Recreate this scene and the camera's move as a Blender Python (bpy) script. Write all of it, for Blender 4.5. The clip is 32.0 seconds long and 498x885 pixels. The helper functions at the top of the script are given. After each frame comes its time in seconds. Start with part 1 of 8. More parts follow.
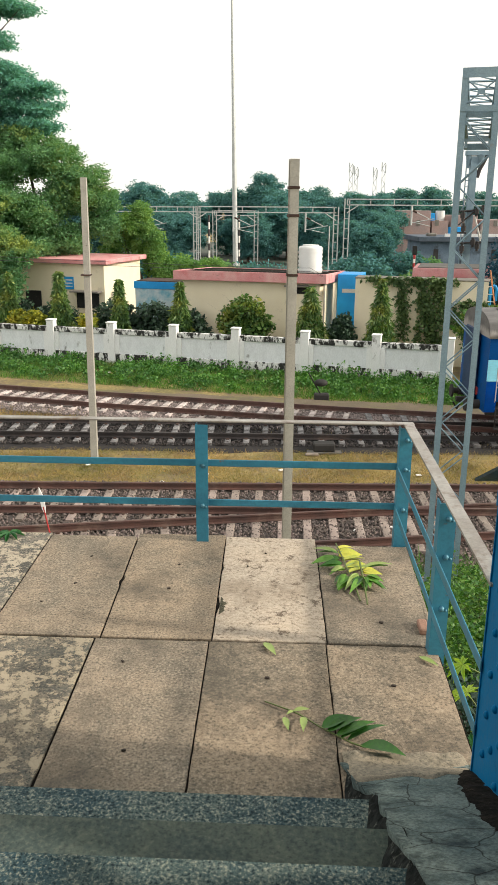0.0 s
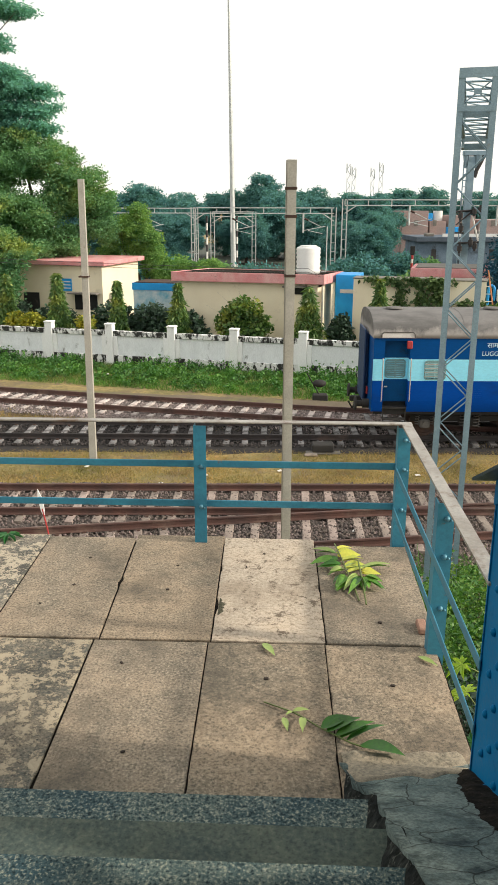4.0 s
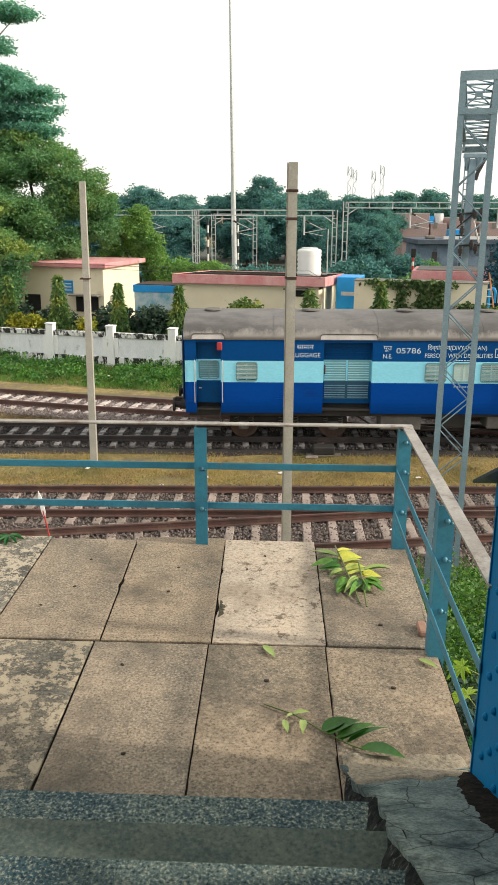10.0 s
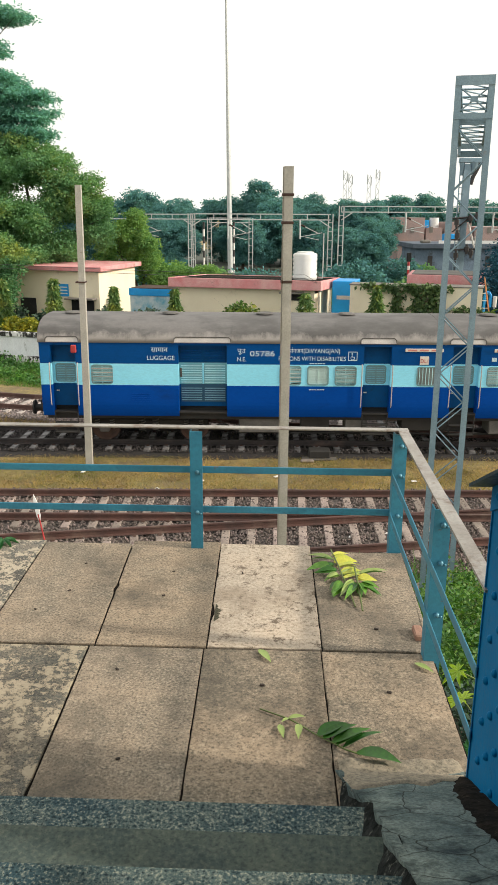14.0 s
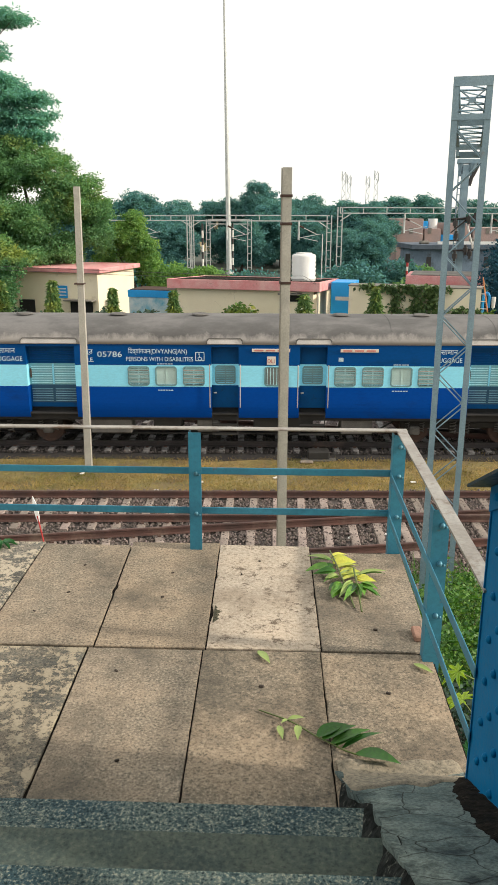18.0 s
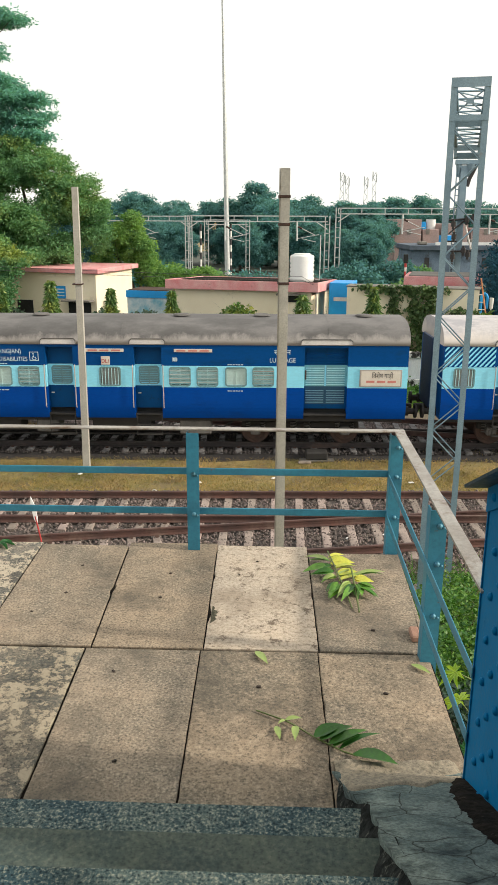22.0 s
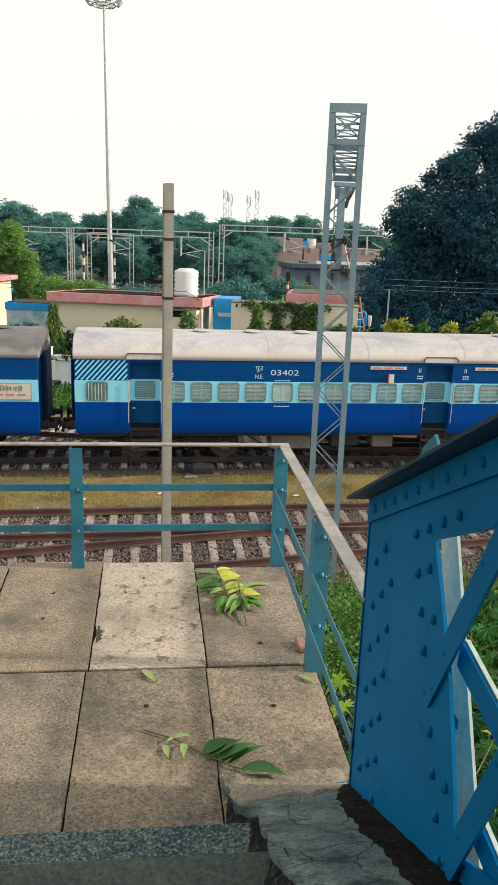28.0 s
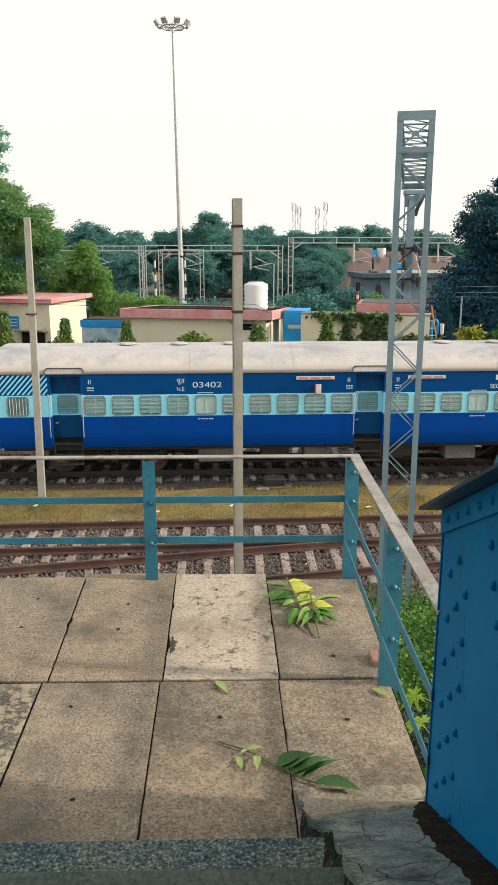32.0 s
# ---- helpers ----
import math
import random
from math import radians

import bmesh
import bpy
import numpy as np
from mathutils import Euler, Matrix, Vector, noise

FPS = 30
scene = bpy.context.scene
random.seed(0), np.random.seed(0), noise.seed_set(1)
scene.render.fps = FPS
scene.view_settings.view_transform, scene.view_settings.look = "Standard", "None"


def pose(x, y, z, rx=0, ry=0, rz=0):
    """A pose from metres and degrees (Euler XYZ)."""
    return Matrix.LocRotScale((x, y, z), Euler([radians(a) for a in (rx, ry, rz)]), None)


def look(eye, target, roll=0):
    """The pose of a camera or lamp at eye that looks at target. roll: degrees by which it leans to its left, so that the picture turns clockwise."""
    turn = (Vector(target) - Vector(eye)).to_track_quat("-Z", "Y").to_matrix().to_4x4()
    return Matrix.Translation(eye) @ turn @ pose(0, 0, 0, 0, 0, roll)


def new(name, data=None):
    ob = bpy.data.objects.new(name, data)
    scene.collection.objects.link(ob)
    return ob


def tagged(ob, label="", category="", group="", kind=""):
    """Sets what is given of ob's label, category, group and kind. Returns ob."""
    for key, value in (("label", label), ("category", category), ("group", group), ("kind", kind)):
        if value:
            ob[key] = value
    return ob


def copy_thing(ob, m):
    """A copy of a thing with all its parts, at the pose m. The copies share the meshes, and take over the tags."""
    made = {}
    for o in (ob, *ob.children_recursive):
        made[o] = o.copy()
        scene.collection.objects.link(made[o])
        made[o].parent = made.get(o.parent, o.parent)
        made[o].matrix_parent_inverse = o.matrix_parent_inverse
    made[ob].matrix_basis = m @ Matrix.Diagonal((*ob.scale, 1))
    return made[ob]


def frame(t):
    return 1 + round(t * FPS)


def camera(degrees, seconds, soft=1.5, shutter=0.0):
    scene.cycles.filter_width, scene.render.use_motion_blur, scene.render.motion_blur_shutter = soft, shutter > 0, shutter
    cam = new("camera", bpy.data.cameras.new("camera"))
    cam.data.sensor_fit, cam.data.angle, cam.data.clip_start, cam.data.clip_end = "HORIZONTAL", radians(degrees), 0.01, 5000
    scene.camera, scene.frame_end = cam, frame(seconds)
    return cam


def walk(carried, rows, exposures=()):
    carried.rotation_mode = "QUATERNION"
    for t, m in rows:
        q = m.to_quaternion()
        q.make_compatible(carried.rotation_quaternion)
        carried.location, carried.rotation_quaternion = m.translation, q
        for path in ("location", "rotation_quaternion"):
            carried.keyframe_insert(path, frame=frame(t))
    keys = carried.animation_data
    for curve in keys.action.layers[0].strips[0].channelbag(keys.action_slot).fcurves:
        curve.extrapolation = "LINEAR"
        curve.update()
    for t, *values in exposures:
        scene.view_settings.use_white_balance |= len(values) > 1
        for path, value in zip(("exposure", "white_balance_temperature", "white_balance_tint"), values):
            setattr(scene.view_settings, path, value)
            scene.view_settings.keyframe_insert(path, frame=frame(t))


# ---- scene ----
cam = camera(35.3, 32.0)
PATH = [
    (0.0, pose(-0.007, 0.010, 7.126, 73.29, -0.35, -0.03)),
    (0.5, pose(-0.003, 0.010, 7.127, 73.34, -0.25, -0.00)),
    (1.0, pose(-0.007, 0.006, 7.129, 73.37, -0.37, -0.04)),
    (1.5, pose(-0.003, 0.004, 7.126, 73.41, -0.26, -0.01)),
    (2.0, pose(-0.008, 0.006, 7.126, 73.47, -0.32, 0.02)),
    (2.5, pose(-0.003, 0.001, 7.131, 73.33, -0.07, -0.01)),
    (3.0, pose(-0.003, 0.009, 7.129, 73.25, -0.05, -0.04)),
    (3.5, pose(-0.001, 0.009, 7.125, 73.31, -0.06, -0.15)),
    (5.5, pose(-0.004, 0.006, 7.126, 73.43, -0.13, -0.21)),
    (6.0, pose(-0.005, 0.008, 7.124, 73.49, -0.09, -0.18)),
    (6.5, pose(0.001, 0.008, 7.124, 73.49, -0.09, -0.11)),
    (7.0, pose(-0.008, 0.005, 7.129, 73.51, -0.19, -0.05)),
    (7.5, pose(-0.002, 0.002, 7.130, 73.67, -0.12, -0.06)),
    (8.0, pose(-0.003, 0.004, 7.127, 73.73, -0.14, -0.07)),
    (8.5, pose(-0.003, 0.008, 7.126, 73.75, -0.12, -0.06)),
    (9.0, pose(-0.000, 0.002, 7.130, 73.67, -0.12, -0.11)),
    (9.5, pose(0.001, 0.007, 7.125, 73.55, -0.09, -0.11)),
    (10.0, pose(-0.002, 0.004, 7.127, 73.51, -0.17, -0.11)),
    (10.5, pose(-0.003, 0.007, 7.126, 73.70, -0.26, -0.25)),
    (11.0, pose(-0.003, 0.006, 7.128, 73.76, -0.22, -0.23)),
    (11.5, pose(-0.003, 0.006, 7.128, 73.77, -0.26, -0.29)),
    (12.0, pose(-0.002, 0.002, 7.129, 73.77, -0.29, -0.36)),
    (12.5, pose(-0.002, 0.005, 7.126, 73.76, -0.30, -0.40)),
    (13.0, pose(-0.000, 0.000, 7.130, 73.71, -0.30, -0.40)),
    (13.5, pose(-0.001, 0.013, 7.123, 73.71, -0.25, -0.41)),
    (14.0, pose(-0.001, 0.013, 7.124, 73.78, -0.29, -0.40)),
    (14.5, pose(0.006, 0.007, 7.130, 73.81, -0.14, -0.41)),
    (16.5, pose(0.003, 0.003, 7.131, 73.69, -0.18, -0.37)),
    (17.0, pose(0.003, 0.015, 7.121, 73.82, -0.17, -0.42)),
    (17.5, pose(0.008, 0.016, 7.122, 73.85, -0.11, -0.45)),
    (18.0, pose(0.003, 0.015, 7.122, 73.87, -0.17, -0.49)),
    (18.5, pose(0.002, 0.012, 7.124, 73.88, -0.23, -0.55)),
    (19.0, pose(0.003, 0.014, 7.124, 73.87, -0.16, -0.49)),
    (19.5, pose(0.006, 0.016, 7.123, 73.84, -0.17, -0.51)),
    (20.0, pose(0.006, 0.012, 7.126, 73.83, -0.21, -0.51)),
    (20.5, pose(0.003, 0.021, 7.119, 73.91, -0.23, -0.54)),
    (21.0, pose(0.005, 0.012, 7.124, 73.87, -0.23, -0.58)),
    (21.5, pose(0.003, 0.017, 7.123, 73.89, -0.25, -0.61)),
    (22.0, pose(0.006, 0.014, 7.122, 73.91, -0.23, -0.61)),
    (22.5, pose(0.005, 0.017, 7.120, 73.88, -0.23, -0.63)),
    (23.0, pose(0.004, 0.016, 7.125, 73.82, -0.22, -0.72)),
    (23.5, pose(0.006, 0.017, 7.123, 73.94, -0.21, -0.74)),
    (24.0, pose(0.004, 0.012, 7.125, 73.96, -0.26, -0.80)),
    (24.5, pose(0.007, 0.010, 7.122, 74.00, -0.21, -0.82)),
    (26.5, pose(0.008, 0.016, 7.121, 73.86, -0.16, -0.74)),
    (27.0, pose(0.006, 0.016, 7.123, 73.94, -0.20, -0.82)),
    (27.5, pose(0.005, 0.015, 7.123, 74.10, -0.78, -2.25)),
    (28.0, pose(0.007, 0.019, 7.120, 75.13, -1.94, -8.78)),
    (28.5, pose(0.023, 0.017, 7.119, 75.22, -2.27, -11.12)),
    (29.0, pose(0.020, 0.011, 7.121, 75.22, -2.10, -10.88)),
    (29.5, pose(0.015, 0.013, 7.121, 75.21, -2.03, -10.53)),
    (30.0, pose(0.016, 0.012, 7.121, 75.12, -1.63, -9.48)),
    (30.5, pose(0.014, 0.015, 7.117, 75.28, -1.23, -8.21)),
    (31.0, pose(0.018, 0.008, 7.124, 75.49, -0.70, -6.57)),
    (31.5, pose(0.011, 0.020, 7.115, 75.78, -0.25, -5.03)),
    (32.0, pose(0.014, 0.010, 7.121, 75.92, 0.02, -3.89)),
]
walk(cam, PATH, [(0.0, 0.05, 6500, 10), (27.0, 0.04, 6480, 10), (28.2, -0.1, 6370, 10), (31.0, -0.13, 6370, 10), (32.0, -0.08, 6450, 10)])

# ---- world, sun, exposure ----
SUN_AZ, SUN_EL = -10.0, 24.0          # degrees from +x towards +y; above the horizon
world = bpy.data.worlds.new("world")
scene.world = world
world.use_nodes = True
wn, wl = world.node_tree.nodes, world.node_tree.links
wn.clear()
sky = wn.new("ShaderNodeTexSky")
sky.sky_type, sky.sun_disc = "NISHITA", False
sky.sun_elevation, sky.sun_rotation = radians(SUN_EL), radians(90 - SUN_AZ)
sky.air_density, sky.dust_density, sky.ozone_density = 1.0, 6.0, 0.6
haze = wn.new("ShaderNodeMix")
haze.data_type = "RGBA"
haze.inputs[0].default_value = 0.85
haze.inputs[7].default_value = (10.6, 10.45, 9.75, 1)
bgn, wout = wn.new("ShaderNodeBackground"), wn.new("ShaderNodeOutputWorld")
bgn.inputs[1].default_value = 0.117
wl.new(sky.outputs[0], haze.inputs[6])
wl.new(haze.outputs[2], bgn.inputs[0])
wl.new(bgn.outputs[0], wout.inputs[0])
sun = new("sun", bpy.data.lights.new("sun", "SUN"))
sun.data.energy, sun.data.angle, sun.data.color = 3.9, radians(3.0), (1.0, 0.91, 0.77)
sa, se = radians(SUN_AZ), radians(SUN_EL)
sun.matrix_world = look((0, 0, 60), (-math.cos(sa) * math.cos(se), -math.sin(sa) * math.cos(se), 60 - math.sin(se)))
scene.view_settings.exposure = 0.06


# ---- mesh helpers ----
class MB:
    """Collects vertices and faces for one mesh."""

    def __init__(self):
        self.v, self.f, self.s = [], [], []

    def add(self, vs, fs, smooth=False, m=None):
        k = len(self.v)
        if m is not None:
            vs = [m @ Vector(p) for p in vs]
        self.v.extend(tuple(p) for p in vs)
        self.f.extend(tuple(i + k for i in q) for q in fs)
        self.s.extend([smooth] * len(fs))
        return self

    def box(self, x0, y0, z0, x1, y1, z1, c=0.0, m=None):
        if c <= 0:
            vs = [(x, y, z) for z in (z0, z1) for y in (y0, y1) for x in (x0, x1)]
            return self.add(vs, [(0, 2, 3, 1), (4, 5, 7, 6), (0, 1, 5, 4), (2, 6, 7, 3), (0, 4, 6, 2), (1, 3, 7, 5)], m=m)
        lo, hi, vs, ix = (x0, y0, z0), (x1, y1, z1), [], {}
        for a in range(3):
            for sx in (0, 1):
                for sy in (0, 1):
                    for sz in (0, 1):
                        s = (sx, sy, sz)
                        ix[a, s] = len(vs)
                        vs.append([((hi[i] - (0 if i == a else c)) if s[i] else (lo[i] + (0 if i == a else c))) for i in range(3)])
        fs = []
        for a in range(3):
            b, d = (a + 1) % 3, (a + 2) % 3
            for e in (0, 1):
                def corner(p, q):
                    s = [0, 0, 0]
                    s[a], s[b], s[d] = e, p, q
                    return tuple(s)
                ring = [corner(0, 0), corner(1, 0), corner(1, 1), corner(0, 1)]
                if not e:
                    ring.reverse()
                fs.append(tuple(ix[a, s] for s in ring))
            for p in (0, 1):
                for q in (0, 1):
                    s0, s1 = [0, 0, 0], [0, 0, 0]
                    s0[b] = s1[b] = p
                    s0[d] = s1[d] = q
                    s0[a], s1[a] = 0, 1
                    s0, s1 = tuple(s0), tuple(s1)
                    quad = (ix[b, s0], ix[b, s1], ix[d, s1], ix[d, s0])
                    fs.append(quad if p != q else quad[::-1])
        for sx in (0, 1):
            for sy in (0, 1):
                for sz in (0, 1):
                    s = (sx, sy, sz)
                    tri = (ix[0, s], ix[1, s], ix[2, s])
                    fs.append(tri if (sx + sy + sz) % 2 else tri[::-1])
        return self.add(vs, fs, m=m)

    def cyl(self, p0, p1, r0, r1=None, n=10, caps=True, smooth=True):
        p0, p1 = Vector(p0), Vector(p1)
        r1 = r0 if r1 is None else r1
        q = (p1 - p0).to_track_quat("Z", "Y")
        vs = []
        for p, r in ((p0, r0), (p1, r1)):
            for i in range(n):
                a = 2 * math.pi * i / n
                vs.append(p + q @ Vector((r * math.cos(a), r * math.sin(a), 0)))
        self.add(vs, [(i, (i + 1) % n, n + (i + 1) % n, n + i) for i in range(n)], smooth)
        if caps:
            self.add(vs, [tuple(range(n))[::-1], tuple(range(n, 2 * n))])
        return self

    def tube(self, pts, r, n=6):
        for a, b in zip(pts, pts[1:]):
            self.cyl(a, b, r, n=n)
        return self

    def sweep(self, prof, frames, smooth=False, ends=True):
        """prof: 2D points; frames: (origin, x axis, y axis) one after the other."""
        n, vs = len(prof), []
        for o, ax, ay in frames:
            o, ax, ay = Vector(o), Vector(ax), Vector(ay)
            vs.extend(o + ax * p + ay * q for p, q in prof)
        fs = [(k * n + i, k * n + (i + 1) % n, (k + 1) * n + (i + 1) % n, (k + 1) * n + i) for k in range(len(frames) - 1) for i in range(n)]
        self.add(vs, fs, smooth)
        if ends:
            self.add(vs[:n] + vs[-n:], [tuple(range(n))[::-1], tuple(range(n, 2 * n))])
        return self

    def ball(self, c, r, nu=8, nv=5, sq=(1, 1, 1), smooth=True):
        vs = [(c[0] + r * sq[0] * math.sin(math.pi * j / nv) * math.cos(2 * math.pi * i / nu),
               c[1] + r * sq[1] * math.sin(math.pi * j / nv) * math.sin(2 * math.pi * i / nu),
               c[2] + r * sq[2] * math.cos(math.pi * j / nv)) for j in range(nv + 1) for i in range(nu)]
        return self.add(vs, [(j * nu + i, (j + 1) * nu + i, (j + 1) * nu + (i + 1) % nu, j * nu + (i + 1) % nu) for j in range(nv) for i in range(nu)], smooth)

    def mesh(self, name, *mats):
        me = bpy.data.meshes.new(name)
        me.from_pydata(self.v, [], self.f)
        me.polygons.foreach_set("use_smooth", self.s)
        for m in mats:
            me.materials.append(m)
        me.validate()
        me.update()
        return me


def part(name, mb, material, parent=None, label="", m=None, kind=""):
    """One mesh object under a thing or a part. mb: an MB or a mesh to share."""
    me = mb if isinstance(mb, bpy.types.Mesh) else mb.mesh(name, material)
    ob = new(name, me)
    if parent is not None:
        ob.parent = parent
    if m is not None:
        ob.matrix_basis = m
    return tagged(ob, label, kind=kind)


def thing(name, label, category, m=None, group="", kind=""):
    """An Empty that carries the parts of one thing."""
    ob = new(name)
    ob.empty_display_size = 0.2
    if m is not None:
        ob.matrix_basis = m
    return tagged(ob, label, category, group, kind)


def single(name, mb, material, label, category, m=None, group="", kind=""):
    """A thing of one mesh."""
    me = mb if isinstance(mb, bpy.types.Mesh) else mb.mesh(name, material)
    ob = new(name, me)
    if m is not None:
        ob.matrix_basis = m
    return tagged(ob, label, category, group, kind)


def array_mesh(name, verts, quads, material, smooth=False):
    """A mesh from numpy arrays of vertices and equal polygons."""
    me = bpy.data.meshes.new(name)
    n, k = len(quads), quads.shape[1]
    me.vertices.add(len(verts))
    me.vertices.foreach_set("co", np.asarray(verts, np.float32).ravel())
    me.loops.add(n * k)
    me.loops.foreach_set("vertex_index", np.asarray(quads, np.int32).ravel())
    me.polygons.add(n)
    me.polygons.foreach_set("loop_start", np.arange(n, dtype=np.int32) * k)
    me.polygons.foreach_set("use_smooth", np.full(n, smooth))
    me.update(calc_edges=True)
    me.materials.append(material)
    return me


# ---- materials ----
def rgb(c):
    return (c[0], c[1], c[2], 1)


def mat(name, c1, c2=None, scale=3.0, rough=0.7, metal=0.0, bump=0.15, fine=60.0, grain=0.25, stain=None, stain_scale=1.5,
        stain_at=0.6, soft=0.08, stretch=(1, 1, 1), rand=0.0, island=0.0, spec=0.5, trans=0.0, crack=0.0, deep=0.25):
    """Two tones at a large scale, a fine grain, an optional stain, and relief."""
    m = bpy.data.materials.new(name)
    m.use_nodes = True
    nt = m.node_tree
    N, K = nt.nodes, nt.links
    bs = N["Principled BSDF"]
    bs.inputs["Metallic"].default_value = metal
    bs.inputs["Specular IOR Level"].default_value = spec
    tc, mp = N.new("ShaderNodeTexCoord"), N.new("ShaderNodeMapping")
    mp.inputs["Scale"].default_value = stretch
    K.new(tc.outputs["Object"], mp.inputs[0])

    def noise_of(s, detail=5.0, rough_=0.6):
        n = N.new("ShaderNodeTexNoise")
        n.inputs["Scale"].default_value, n.inputs["Detail"].default_value, n.inputs["Roughness"].default_value = s, detail, rough_
        K.new(mp.outputs[0], n.inputs["Vector"])
        return n.outputs["Fac"]

    def mixed(fac, a, b, kind="MIX"):
        x = N.new("ShaderNodeMix")
        x.data_type, x.blend_type = "RGBA", kind
        for sock, val in ((x.inputs[0], fac), (x.inputs[6], a), (x.inputs[7], b)):
            if isinstance(val, (tuple, float, int)):
                sock.default_value = val
            else:
                K.new(val, sock)
        return x.outputs[2]

    def ramp(src, lo, hi, a=0.0, b=1.0):
        r = N.new("ShaderNodeMapRange")
        r.inputs[1].default_value, r.inputs[2].default_value, r.inputs[3].default_value, r.inputs[4].default_value = lo, hi, a, b
        K.new(src, r.inputs[0])
        return r.outputs[0]

    c2 = c2 or tuple(x * 0.8 for x in c1)
    col = mixed(ramp(noise_of(scale), 0.32, 0.68), rgb(c1), rgb(c2))
    fine_n = noise_of(fine, 4.0, 0.7)
    col = mixed(grain, col, mixed(1.0, col, ramp_col(N, K, fine_n, deep), "MULTIPLY"))
    if stain is not None:
        col = mixed(ramp(noise_of(stain_scale, 8.0, 0.68), stain_at - soft, stain_at + soft), col, rgb(stain))
    if crack:
        ad = N.new("ShaderNodeVectorMath")
        dn = N.new("ShaderNodeTexNoise")
        dn.inputs["Scale"].default_value = crack * 1.7
        sc = N.new("ShaderNodeVectorMath")
        sc.operation, sc.inputs[3].default_value = "SCALE", 0.35 / crack
        K.new(mp.outputs[0], dn.inputs["Vector"])
        K.new(dn.outputs["Color"], sc.inputs[0])
        K.new(mp.outputs[0], ad.inputs[0])
        K.new(sc.outputs[0], ad.inputs[1])
        vo = N.new("ShaderNodeTexVoronoi")
        vo.feature = "DISTANCE_TO_EDGE"
        vo.inputs["Scale"].default_value = crack
        K.new(ad.outputs[0], vo.inputs["Vector"])
        col = mixed(ramp(vo.outputs["Distance"], 0.0, 0.018, 0.9, 0.0), col, (0.012, 0.012, 0.01, 1))
    if rand or island:
        src = N.new("ShaderNodeObjectInfo").outputs["Random"] if rand else N.new("ShaderNodeNewGeometry").outputs["Random Per Island"]
        hs = N.new("ShaderNodeHueSaturation")
        K.new(ramp(src, 0, 1, 1 - (rand or island), 1 + (rand or island)), hs.inputs["Value"])
        K.new(ramp(src, 0, 1, 0.5 + 0.06 * (rand or island), 0.5 - 0.06 * (rand or island)), hs.inputs["Hue"])
        K.new(col, hs.inputs["Color"])
        col = hs.outputs[0]
    K.new(col, bs.inputs["Base Color"])
    K.new(ramp(fine_n, 0.3, 0.7, max(0.03, rough - 0.12), min(1, rough + 0.1)), bs.inputs["Roughness"])
    if bump:
        b = N.new("ShaderNodeBump")
        b.inputs["Strength"].default_value, b.inputs["Distance"].default_value = min(1, bump * 2), 0.006
        K.new(fine_n, b.inputs["Height"])
        K.new(b.outputs[0], bs.inputs["Normal"])
    if trans:
        tr = N.new("ShaderNodeBsdfTranslucent")
        mx = N.new("ShaderNodeMixShader")
        mx.inputs[0].default_value = trans
        K.new(mixed(1.0, col, (1.0, 1.0, 0.5, 1), "MULTIPLY"), tr.inputs[0])
        K.new(bs.outputs[0], mx.inputs[1])
        K.new(tr.outputs[0], mx.inputs[2])
        K.new(mx.outputs[0], N["Material Output"].inputs[0])
    return m


def ramp_col(N, K, src, deep=0.25):
    r = N.new("ShaderNodeValToRGB")
    r.color_ramp.elements[0].position, r.color_ramp.elements[0].color = 0.36, (deep, deep, deep, 1)
    r.color_ramp.elements[1].position, r.color_ramp.elements[1].color = 0.62, (1.25, 1.25, 1.25, 1)
    K.new(src, r.inputs[0])
    return r.outputs[0]


